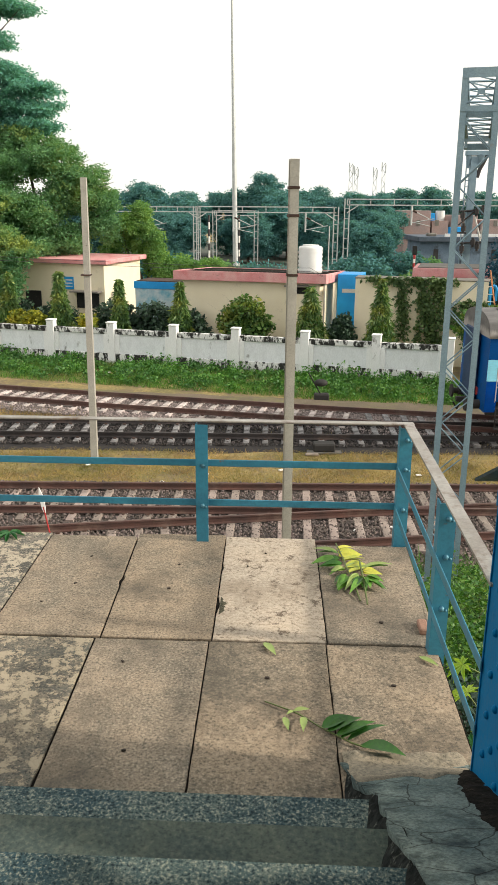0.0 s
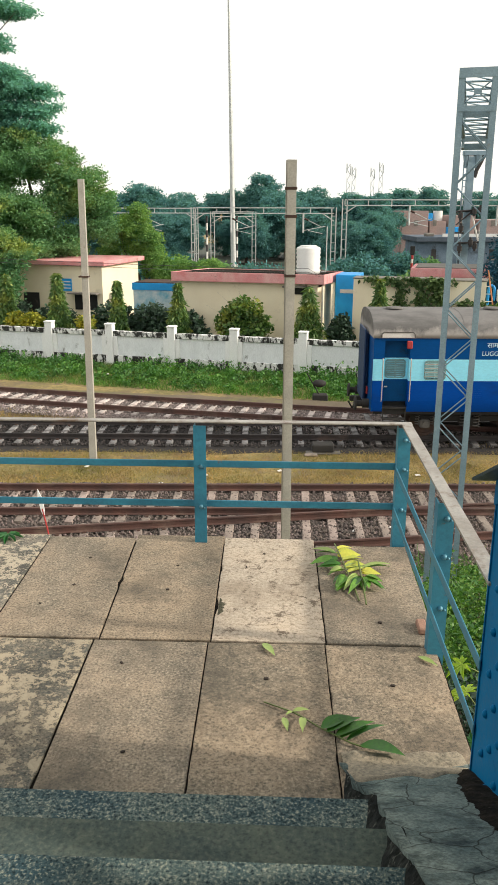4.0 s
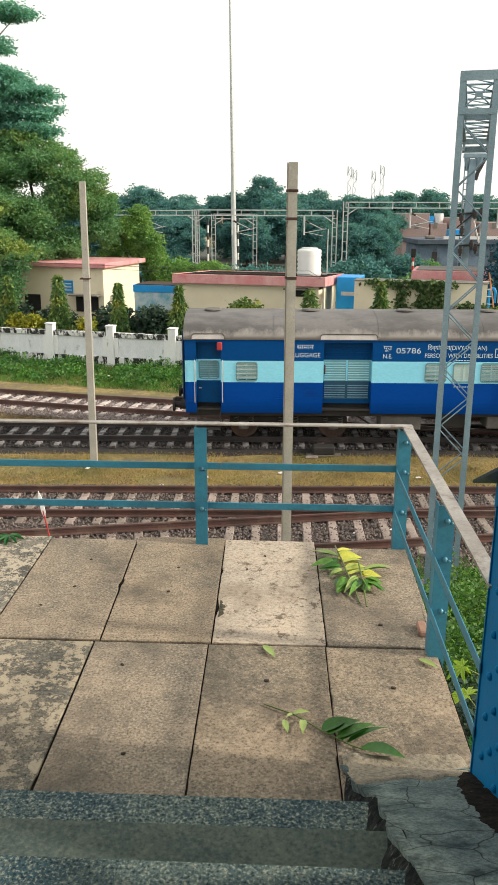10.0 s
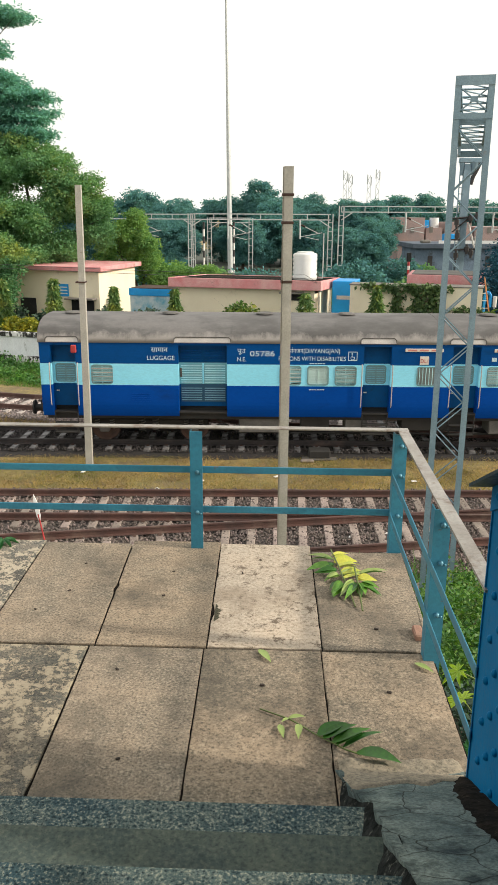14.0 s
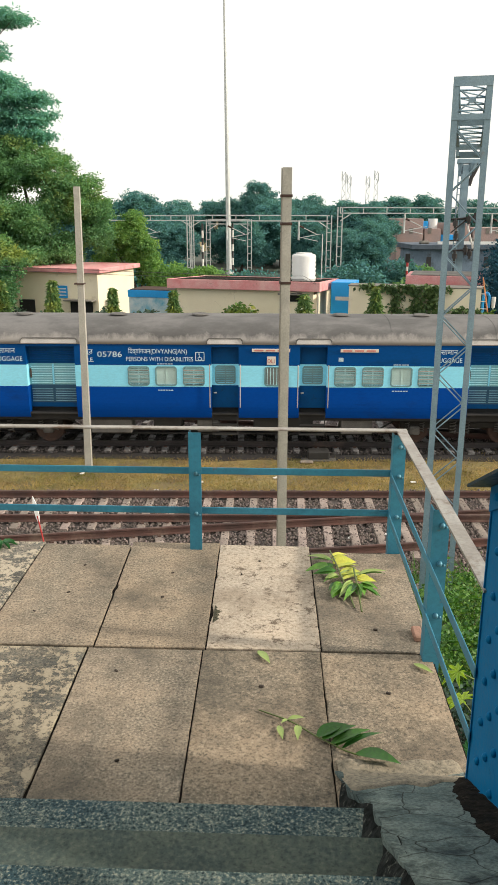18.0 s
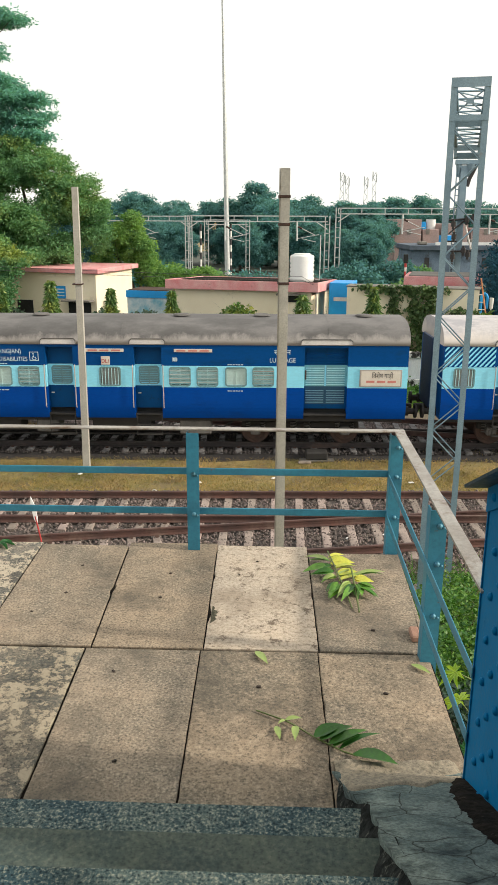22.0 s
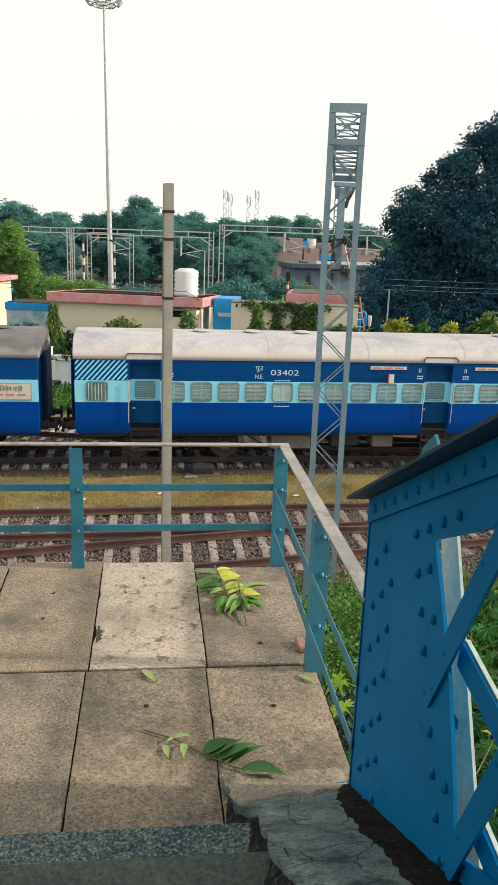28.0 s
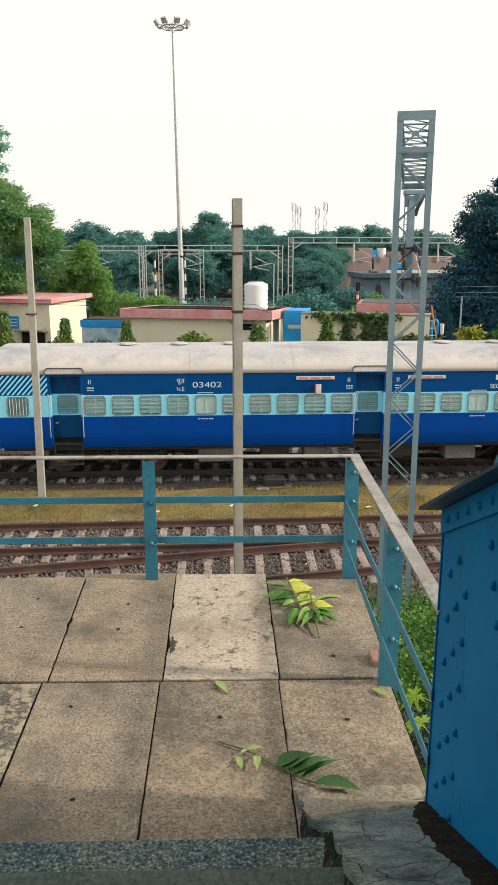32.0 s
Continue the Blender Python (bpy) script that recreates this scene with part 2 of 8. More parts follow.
def concrete(name, warm, cool, dark, pale, speck=75.0, contrast=0.55, stain_at=0.6, patch=None, patch_at=0.55, patch_scale=6.0, relief=0.25, rough=0.93):
    """Old cast concrete: two tones, mottles, aggregate specks, dark stains and an optional skin that flakes off."""
    m = bpy.data.materials.new(name)
    m.use_nodes = True
    N, K = m.node_tree.nodes, m.node_tree.links
    bs = N["Principled BSDF"]
    bs.inputs["Roughness"].default_value, bs.inputs["Specular IOR Level"].default_value = rough, 0.3
    tc, oi, ad = N.new("ShaderNodeTexCoord"), N.new("ShaderNodeObjectInfo"), N.new("ShaderNodeVectorMath")
    mu = N.new("ShaderNodeMath")
    mu.operation, mu.inputs[1].default_value = "MULTIPLY", 37.0
    K.new(oi.outputs["Random"], mu.inputs[0])
    K.new(tc.outputs["Object"], ad.inputs[0])
    K.new(mu.outputs[0], ad.inputs[1])

    def nz(s, detail=5.0, rg=0.6):
        n = N.new("ShaderNodeTexNoise")
        n.inputs["Scale"].default_value, n.inputs["Detail"].default_value, n.inputs["Roughness"].default_value = s, detail, rg
        K.new(ad.outputs[0], n.inputs["Vector"])
        return n.outputs["Fac"]

    def span(src, lo, hi, a=0.0, b=1.0):
        r = N.new("ShaderNodeMapRange")
        for i, v in enumerate((lo, hi, a, b)):
            r.inputs[i + 1].default_value = v
        K.new(src, r.inputs[0])
        return r.outputs[0]

    def blend(fac, a, b, kind="MIX"):
        x = N.new("ShaderNodeMix")
        x.data_type, x.blend_type = "RGBA", kind
        for sock, val in ((x.inputs[0], fac), (x.inputs[6], a), (x.inputs[7], b)):
            if isinstance(val, (tuple, float, int)):
                sock.default_value = val
            else:
                K.new(val, sock)
        return x.outputs[2]
    tone = span(nz(1.6, 8, 0.7), 0.4, 0.6)
    col = blend(tone, rgb(warm), rgb(cool))
    mid = nz(16.0, 10, 0.75)
    col = blend(span(mid, 0.5, 0.68, 0, 0.36), col, rgb(pale))
    col = blend(span(mid, 0.48, 0.3, 0, 0.4), col, rgb(dark))
    fine_n = nz(speck, 3.0, 0.62)
    col = blend(span(fine_n, 0.53, 0.66, 0, contrast), col, rgb(pale))
    col = blend(span(fine_n, 0.47, 0.34, 0, contrast + 0.15), col, rgb(dark))
    grit = nz(speck * 3.1, 2.0, 0.5)
    col = blend(span(grit, 0.58, 0.7, 0, contrast), col, rgb(tuple(x * 0.4 for x in dark)))
    col = blend(span(nz(1.15, 9, 0.7), stain_at, stain_at + 0.16, 0, 0.72), col, rgb(dark))
    hgt = fine_n
    if patch is not None:
        pn = nz(patch_scale, 12, 0.8)
        col = blend(span(pn, patch_at - 0.012, patch_at + 0.012), col, rgb(patch))
        am = N.new("ShaderNodeMath")
        am.operation = "ADD"
        K.new(span(pn, patch_at - 0.02, patch_at + 0.02, 0, 0.7), am.inputs[0])
        K.new(fine_n, am.inputs[1])
        hgt = am.outputs[0]
    hs = N.new("ShaderNodeHueSaturation")
    K.new(span(oi.outputs["Random"], 0, 1, 0.9, 1.1), hs.inputs["Value"])
    K.new(span(oi.outputs["Random"], 0, 1, 1.12, 0.92), hs.inputs["Saturation"])
    K.new(col, hs.inputs["Color"])
    K.new(hs.outputs[0], bs.inputs["Base Color"])
    b = N.new("ShaderNodeBump")
    b.inputs["Strength"].default_value, b.inputs["Distance"].default_value = relief, 0.006
    K.new(hgt, b.inputs["Height"])
    K.new(b.outputs[0], bs.inputs["Normal"])
    return m


M_SLAB = concrete("weathered_concrete", (0.36, 0.28, 0.2), (0.225, 0.19, 0.145), (0.08, 0.073, 0.06), (0.54, 0.44, 0.33), 72, 0.6, 0.49, relief=0.22)
M_SLAB_PALE = concrete("pale_cement_screed", (0.53, 0.43, 0.325), (0.42, 0.355, 0.28), (0.2, 0.155, 0.11), (0.64, 0.54, 0.43), 45, 0.45, 0.53, (0.17, 0.13, 0.095), 0.57, 10.0, 0.5)
M_SLAB_PEEL = concrete("peeling_cement", (0.23, 0.2, 0.16), (0.14, 0.145, 0.13), (0.055, 0.055, 0.05), (0.4, 0.34, 0.26), 60, 0.7, 0.5, (0.46, 0.395, 0.3), 0.515, 11.0, 0.6)
M_STEP = concrete("mosaic_step", (0.105, 0.15, 0.145), (0.055, 0.105, 0.125), (0.017, 0.033, 0.04), (0.4, 0.41, 0.33), 85, 0.9, 0.56, relief=0.35)
M_STEP_SMOOTH = concrete("worn_step_cement", (0.14, 0.165, 0.13), (0.085, 0.115, 0.105), (0.045, 0.058, 0.055), (0.23, 0.235, 0.19), 60, 0.4, 0.52, relief=0.2)
M_SKIRT = mat("cracked_cement", (0.27, 0.33, 0.3), (0.09, 0.135, 0.14), 5.0, 0.9, 0, 0.5, 75, 0.6, (0.03, 0.045, 0.05), 8.0, 0.6, 0.09, crack=4.4, spec=0.2)
M_PATCH = concrete("sandy_cement_patch", (0.36, 0.3, 0.215), (0.24, 0.21, 0.16), (0.07, 0.068, 0.055), (0.5, 0.42, 0.31), 55, 0.4, 0.56, relief=0.4)
M_BLACK = mat("black_strip_and_joint_dirt", (0.032, 0.027, 0.022), (0.014, 0.013, 0.012), 9, 0.95, 0, 0.8, 45, 0.8, (0.1, 0.085, 0.065), 17, 0.66, 0.05, spec=0.05)
M_BROKEN = mat("broken_masonry", (0.045, 0.05, 0.048), (0.014, 0.017, 0.018), 16, 0.95, 0, 0.9, 34, 0.85, (0.16, 0.165, 0.145), 26, 0.62, 0.04, spec=0.05)
M_BLUE = mat("blue_enamel_paint", (0.0015, 0.2, 0.46), (0.001, 0.15, 0.35), 1.5, 0.62, 0, 0.06, 40, 0.14, (0.006, 0.06, 0.11), 5.0, 0.68, 0.08, spec=0.1)
M_BLUE_RAIL = mat("faded_blue_paint", (0.04, 0.25, 0.37), (0.03, 0.18, 0.28), 3.0, 0.5, 0, 0.08, 40, 0.2, (0.16, 0.1, 0.07), 9.0, 0.7, 0.03)
M_TOPRAIL = mat("worn_handrail_metal", (0.42, 0.4, 0.37), (0.28, 0.25, 0.22), 5.0, 0.5, 0.2, 0.1, 50, 0.3, (0.17, 0.12, 0.09), 6.0, 0.6, 0.05)
# paler than the rail paint: the bolts' highlight is in the colour
M_BOLT = mat("worn_bolt_highlight", (0.13, 0.33, 0.42), (0.07, 0.22, 0.31), 30, 0.4, 0.2, 0.05, 60, 0.2)
M_RUST = mat("rusty_steel", (0.10, 0.055, 0.04), (0.055, 0.035, 0.03), 6, 0.8, 0.2, 0.2, 40, 0.4)
M_RAILTOP = mat("brown_rail_steel", (0.15, 0.075, 0.06), (0.08, 0.05, 0.045), 1.2, 0.6, 0.3, 0.1, 40, 0.3, (0.2, 0.14, 0.11), 0.8, 0.62, 0.08)
M_RAILSOOT = mat("sooty_rail_steel", (0.055, 0.045, 0.045), (0.03, 0.027, 0.028), 1.2, 0.6, 0.3, 0.1, 40, 0.3, (0.1, 0.07, 0.06), 0.8, 0.62, 0.08)
M_SLEEPER = mat("concrete_sleeper", (0.37, 0.3, 0.26), (0.24, 0.19, 0.165), 3, 0.9, 0, 0.2, 40, 0.4, (0.12, 0.095, 0.082), 3.5, 0.6, 0.16, rand=0.2)
M_SLEEPERC = mat("sooty_concrete_sleeper", (0.3, 0.29, 0.29), (0.15, 0.145, 0.145), 3, 0.9, 0, 0.2, 40, 0.4, (0.055, 0.05, 0.05), 3.0, 0.53, 0.14, rand=0.25)
M_SLEEPERP = mat("pale_concrete_sleeper", (0.56, 0.49, 0.46), (0.4, 0.34, 0.32), 3, 0.9, 0, 0.2, 40, 0.3, (0.2, 0.165, 0.15), 3.0, 0.62, 0.14, rand=0.2)
M_BALLAST = mat("ballast_bed", (0.13, 0.105, 0.095), (0.075, 0.062, 0.058), 1.2, 0.95, 0, 0.9, 12, 0.6)
# bed and stones of the train line: soot, plus the train's shade as colour
M_SOOT_SHADE = mat("sooty_shaded_ballast", (0.036, 0.031, 0.03), (0.02, 0.018, 0.018), 1.2, 0.95, 0, 0.9, 12, 0.6)
M_SOOTSTONE_SHADE = mat("sooty_shaded_stone", (0.065, 0.056, 0.053), (0.035, 0.03, 0.03), 2, 0.9, 0, 0.2, 40, 0.3, island=0.5)
M_STONE = mat("ballast_stone", (0.205, 0.16, 0.14), (0.115, 0.095, 0.088), 2, 0.9, 0, 0.2, 40, 0.3, island=0.4)
M_STONE_PALE = mat("pale_ballast_stone", (0.34, 0.28, 0.265), (0.22, 0.185, 0.175), 1.2, 0.9, 0, 0.2, 40, 0.3, island=0.4)
M_BALLAST_PALE = mat("pale_ballast_bed", (0.26, 0.21, 0.195), (0.16, 0.13, 0.12), 1.2, 0.95, 0, 0.9, 12, 0.6)
M_GROUND = mat("dry_grass_ground", (0.4, 0.29, 0.115), (0.15, 0.14, 0.05), 0.6, 0.95, 0, 0.6, 9, 0.5, (0.16, 0.12, 0.07), 1.1, 0.55, 0.08)
M_DRYGRASS = mat("dry_grass_blades", (0.56, 0.4, 0.15), (0.165, 0.175, 0.045), 0.5, 0.8, 0, 0, 30, 0.2, (0.24, 0.165, 0.075), 0.9, 0.57, 0.08, island=0.45, trans=0.3)
M_GRASS = mat("green_grass_blades", (0.12, 0.28, 0.035), (0.06, 0.15, 0.022), 0.6, 0.7, 0, 0, 30, 0.2, (0.2, 0.2, 0.06), 0.5, 0.62, 0.08, island=0.4, trans=0.3)
M_SAND = mat("bare_earth_path", (0.18, 0.138, 0.095), (0.12, 0.1, 0.062), 0.8, 0.95, 0, 0.4, 20, 0.4, (0.17, 0.16, 0.06), 0.7, 0.6, 0.06)
M_POLE = mat("weathered_grey_steel", (0.5, 0.475, 0.42), (0.4, 0.38, 0.335), 3, 0.6, 0.15, 0.08, 40, 0.25, (0.16, 0.12, 0.09), 7, 0.7, 0.04)
M_GALV = mat("galvanised_steel", (0.6, 0.62, 0.6), (0.48, 0.5, 0.5), 3, 0.5, 0.25, 0.06, 40, 0.2)
# haze over the far towers is put into this grey
M_HAZE = mat("hazed_tower_grey", (0.34, 0.38, 0.39), (0.28, 0.32, 0.33), 2, 0.7, 0.0, 0.0, 20, 0.1)
M_GANTRY = mat("grey_blue_gantry_paint", (0.28, 0.39, 0.46), (0.2, 0.3, 0.37), 2, 0.6, 0.1, 0.06, 40, 0.25, (0.22, 0.2, 0.17), 3, 0.68, 0.06)
M_CREAM = mat("cream_wall_paint", (0.88, 0.79, 0.6), (0.82, 0.72, 0.53), 0.8, 0.85, 0, 0.1, 30, 0.08, (0.5, 0.43, 0.31), 1.1, 0.7, 0.1)
M_PINK = mat("faded_red_fascia", (0.66, 0.22, 0.23), (0.74, 0.42, 0.41), 1.3, 0.85, 0, 0.1, 30, 0.25, (0.25, 0.13, 0.12), 1.8, 0.68, 0.06)
M_CONC = mat("grey_cement_roof", (0.24, 0.22, 0.19), (0.15, 0.14, 0.125), 1, 0.9, 0, 0.2, 25, 0.3)
M_WBLUE = mat("bright_blue_paint", (0.008, 0.34, 0.8), (0.006, 0.26, 0.64), 1.2, 0.5, 0, 0.05, 30, 0.15)
M_WHITEP = mat("plain_white_plastic", (0.78, 0.78, 0.76), (0.68, 0.68, 0.66), 1.2, 0.45, 0, 0.02, 30, 0.1)
M_DARK = mat("dark_void", (0.02, 0.022, 0.022), (0.012, 0.013, 0.013), 2, 0.9, 0, 0, 20, 0.2)
M_WHITE = mat("white_paint", (0.78, 0.76, 0.72), (0.66, 0.63, 0.58), 4, 0.6, 0, 0.03, 40, 0.15)
M_RED = mat("red_paint", (0.5, 0.05, 0.05), (0.38, 0.04, 0.04), 4, 0.5, 0, 0.03, 40, 0.15)


# ---- plan ----
GZ = -0.38                      # ground
LZ = 4.73                       # landing
LM = Matrix.Translation((-0.223, 4.014, LZ)) @ Matrix.Rotation(radians(-2.6), 4, "Z")
WYAW = radians(-15.44)          # boundary wall, huts and portal
WM = Matrix.Translation((-9.95, 39.62, 0)) @ Matrix.Rotation(WYAW, 4, "Z")
TYAW = radians(-1.0)            # train line
RISE, GOING, FOOT = 0.17, 0.335, -1.41


def y_a(x):
    return 19.06 - 0.003 * x


def y_b(x):
    return y_a(x) - 0.101 * max(0.0, 17 - x) ** 1.1


def y_c(x):
    return 25.665 + math.tan(TYAW) * x


def y_d(x):
    return y_c(x) + 0.0813 * max(0.0, 16 - x) ** 1.27


# ---- ground ----
def build_ground():
    xs = np.concatenate([np.linspace(-1500, -60, 12), np.linspace(-50, 50, 60), np.linspace(60, 1500, 12)])
    ys = np.concatenate([np.linspace(-400, -20, 6), np.linspace(-10, 60, 50), np.linspace(75, 2600, 18)])
    X, Y = np.meshgrid(xs, ys)
    Z = np.full_like(X, GZ)
    for i in range(X.shape[0]):
        for j in range(X.shape[1]):
            if abs(X[i, j]) < 60 and Y[i, j] < 70:
                Z[i, j] += 0.05 * noise.noise(Vector((X[i, j] * 0.5, Y[i, j] * 0.5, 0)))
    v = np.stack([X.ravel(), Y.ravel(), Z.ravel()], 1)
    w = len(xs)
    q = np.array([(r * w + c, r * w + c + 1, (r + 1) * w + c + 1, (r + 1) * w + c) for r in range(len(ys) - 1) for c in range(w - 1)])
    tagged(new("ground", array_mesh("ground", v, q, M_GROUND, True)), "dry yellow grass and earth between the railway tracks", "ground", kind="structure")


def bed(name, fy, x0, x1, top=1.55, foot=2.1, label="", material=None):
    """A raised strip of ballast along a track."""
    n, mb = int((x1 - x0) / 0.3), MB()
    prof = [(-foot, GZ - 0.02), (-top, -0.235), (-0.9, -0.215), (0, -0.225), (0.9, -0.215), (top, -0.235), (foot, GZ - 0.02)]
    vs = []
    for i in range(n + 1):
        x = x0 + (x1 - x0) * i / n
        for p, z in prof:
            d = 0.05 * noise.noise(Vector((x * 2.3, p * 2.7, 3)))
            vs.append((x, fy(x) + p + 2 * d * (abs(p) > 1.2), z + d * 0.5 - 0.002 * len(name)))
    k = len(prof)
    fs = [(i * k + j, (i + 1) * k + j, (i + 1) * k + j + 1, i * k + j + 1) for i in range(n) for j in range(k - 1)]
    mb.add(vs, fs, True)
    single(name, mb, material or M_BALLAST, label, "ballast", kind="structure")


RAIL_PROF = [(-0.075, -0.17), (0.075, -0.17), (0.07, -0.152), (0.012, -0.135), (0.012, -0.045), (0.036, -0.034), (0.034, 0.0), (-0.034, 0.0),
             (-0.036, -0.034), (-0.012, -0.045), (-0.012, -0.135), (-0.07, -0.152)]


def rail(parent, fy, side, x0, x1, material=M_RAILTOP):
    n, frames = max(2, int((x1 - x0) / 1.5)), []
    for i in range(n + 1):
        x = x0 + (x1 - x0) * i / n
        sl = (fy(x + 0.05) - fy(x - 0.05)) / 0.1
        nx, ny = -sl / math.hypot(1, sl), 1 / math.hypot(1, sl)
        frames.append(((x + nx * side * 0.872, fy(x) + ny * side * 0.872, 0), (nx, ny, 0), (0, 0, 1)))
    part("rail", MB().sweep(RAIL_PROF, frames), material, parent, "brown weathered steel rail" if material is M_RAILTOP else "sooty dark steel rail")


def sleeper_mesh(length, material=M_SLEEPER):
    mb, h = MB(), length / 2
    prof = [(-0.13, -0.4), (0.13, -0.4), (0.10, -0.19), (0.085, -0.178), (-0.085, -0.178), (-0.10, -0.19)]
    mb.sweep(prof, [((0, -h, 0), (1, 0, 0), (0, 0, 1)), ((0, h, 0), (1, 0, 0), (0, 0, 1))])
    return mb.mesh("sleeper", material)


def clip_mesh():
    mb = MB()
    for s in (-1, 1):
        mb.box(-0.05, s * 0.11 - 0.035, -0.18, 0.05, s * 0.11 + 0.035, -0.145, 0.008)
    return mb.mesh("rail_clip", M_RUST)


SLEEPER, SLEEPERC, SLEEPERP, CLIP = sleeper_mesh(2.75), sleeper_mesh(2.75, M_SLEEPERC), sleeper_mesh(2.75, M_SLEEPERP), clip_mesh()


def track(label, fy, x0, x1, s0, s1, skip=None, sooty=False, ties=None):
    """Rails from x0 to x1, sleepers from s0 to s1."""
    th = thing("railway_track", label, "railway track", kind="structure")
    for side in (-1, 1):
        rail(th, fy, side, x0, x1, M_RAILSOOT if sooty else M_RAILTOP)
    n = int((s1 - s0) / 0.62)
    for i in range(n + 1):
        x = s0 + i * 0.62 + random.uniform(-0.02, 0.02)
        if skip and skip(x):
            continue
        a = math.atan((fy(x + 0.1) - fy(x - 0.1)) / 0.2)
        sl = part("sleeper", ties or SLEEPER, None, th, m=Matrix.Translation((x, fy(x) + random.uniform(-0.04, 0.04), random.uniform(-0.012, 0.006))) @ Matrix.Rotation(a + random.uniform(-0.015, 0.015), 4, "Z"))
        for side in (-1, 1):
            part("rail_clip", CLIP, None, sl, m=Matrix.Translation((0, side * 0.872, 0)))
    return th


def crossing_sleepers(th, fa, fb, x0, x1, material=M_SLEEPER):
    """Long sleepers under two tracks that run together."""
    x = x0
    while x < x1:
        lo, hi = min(fa(x), fb(x)) - 1.35, max(fa(x), fb(x)) + 1.35
        part("sleeper", sleeper_mesh(hi - lo, material), None, th, m=Matrix.Translation((x, (lo + hi) / 2, random.uniform(-0.01, 0.004))) @ Matrix.Rotation(random.uniform(-0.02, 0.02) - 0.04, 4, "Z"))
        x += 0.62


def build_earth_strip():
    mb, n = MB(), 80
    vs = []
    for i in range(n + 1):
        x = -18 + 36 * i / n
        for off in (1.5, 2.0 + 0.12 * noise.noise(Vector((x * 0.9, 1, 0))), 2.25 + 0.07 * max(0.0, x + 9) + 0.3 * noise.noise(Vector((x * 0.7, 5, 0)))):
            vs.append((x, y_d(x) + off, GZ + 0.075))
    mb.add(vs, [(i * 3 + j, i * 3 + 3 + j, i * 3 + 4 + j, i * 3 + 1 + j) for i in range(n) for j in range(2)])
    single("earth_strip", mb, M_SAND, "strip of bare trodden earth beside the loop track", "ground", kind="structure")


def build_yard_ground():
    mb = MB()
    xs, ys = [-70 + 10 * i for i in range(16)], [52, 60, 75, 90, 110, 140, 180]
    mb.add([(x, y, GZ + 0.07) for y in ys for x in xs], [(r * 16 + c, r * 16 + c + 1, r * 16 + c + 17, r * 16 + c + 16) for r in range(6) for c in range(15)])
    single("yard_ground", mb, mat("dark_yard_earth", (0.07, 0.085, 0.06), (0.05, 0.06, 0.05), 0.3, 0.95, 0, 0.3, 5, 0.4), "dark weedy earth of the railway yard", "ground", kind="structure")


def build_tracks():
    bed("ballast_bed", y_a, -45, 45, 1.6, 2.1, "dark grey ballast bed under the near railway track")
    bed("ballast_bed_siding", y_b, -45, 15, 1.6, 2.2, "dark ballast bed under the siding")
    bed("ballast_bed_train_line", y_c, -60, 60, 1.5, 2.0, "sooty ballast bed blackened with the shade under the train", M_SOOT_SHADE)
    bed("ballast_bed_loop", y_d, -60, 15, 1.6, 2.3, "pale ballast bed under the curved loop line", M_BALLAST_PALE)
    a = track("straight railway track with rusty rails and concrete sleepers", y_a, -45, 45, -13, 20, lambda x: x > -1.2)
    track("siding track that runs into the straight track", y_b, -45, 16.5, -13, -1.5)
    crossing_sleepers(a, y_a, y_b, -1.0, 16)
    c = track("railway track on which the train stands", y_c, -60, 60, -18, 24, lambda x: x > 4.2, True, SLEEPERC)
    track("curved loop track that runs into the train line", y_d, -60, 15.5, -20, 4.0, ties=SLEEPERP)
    crossing_sleepers(c, y_c, y_d, 4.4, 15.5, M_SLEEPERC)


def stones(name, label, count, x0, x1, pick, size=0.045, material=None):
    """Loose ballast stones."""
    rng = np.random.default_rng(5 + count)
    base = np.array([(1, 0, 0), (-1, 0, 0), (0, 1, 0), (0, -1, 0), (0, 0, 1), (0, 0, -1)], float)
    tri = np.array([(0, 2, 4), (2, 1, 4), (1, 3, 4), (3, 0, 4), (2, 0, 5), (1, 2, 5), (3, 1, 5), (0, 3, 5)])
    x = rng.uniform(x0, x1, count)
    p = np.array([pick(a, rng) for a in x])
    V = base[None] * (size * rng.uniform(0.5, 1.25, (count, 1, 1))) * rng.uniform(0.6, 1.3, (count, 6, 1))
    ang = rng.uniform(0, 6.28, count)
    c, s = np.cos(ang)[:, None], np.sin(ang)[:, None]
    tilt = rng.uniform(-0.8, 0.8, (count, 1))
    X, Y, Z = V[..., 0], V[..., 1], V[..., 2]
    Y, Z = Y * np.cos(tilt) - Z * np.sin(tilt), Y * np.sin(tilt) + Z * np.cos(tilt)
    V = np.stack([X * c - Y * s + x[:, None], X * s + Y * c + p[:, :1], Z + p[:, 1:2]], -1)
    F = (tri[None] + (np.arange(count) * 6)[:, None, None]).reshape(-1, 3)
    tagged(new(name, array_mesh(name, V.reshape(-1, 3), F, material or M_STONE)), label, "ballast", kind="stuff")


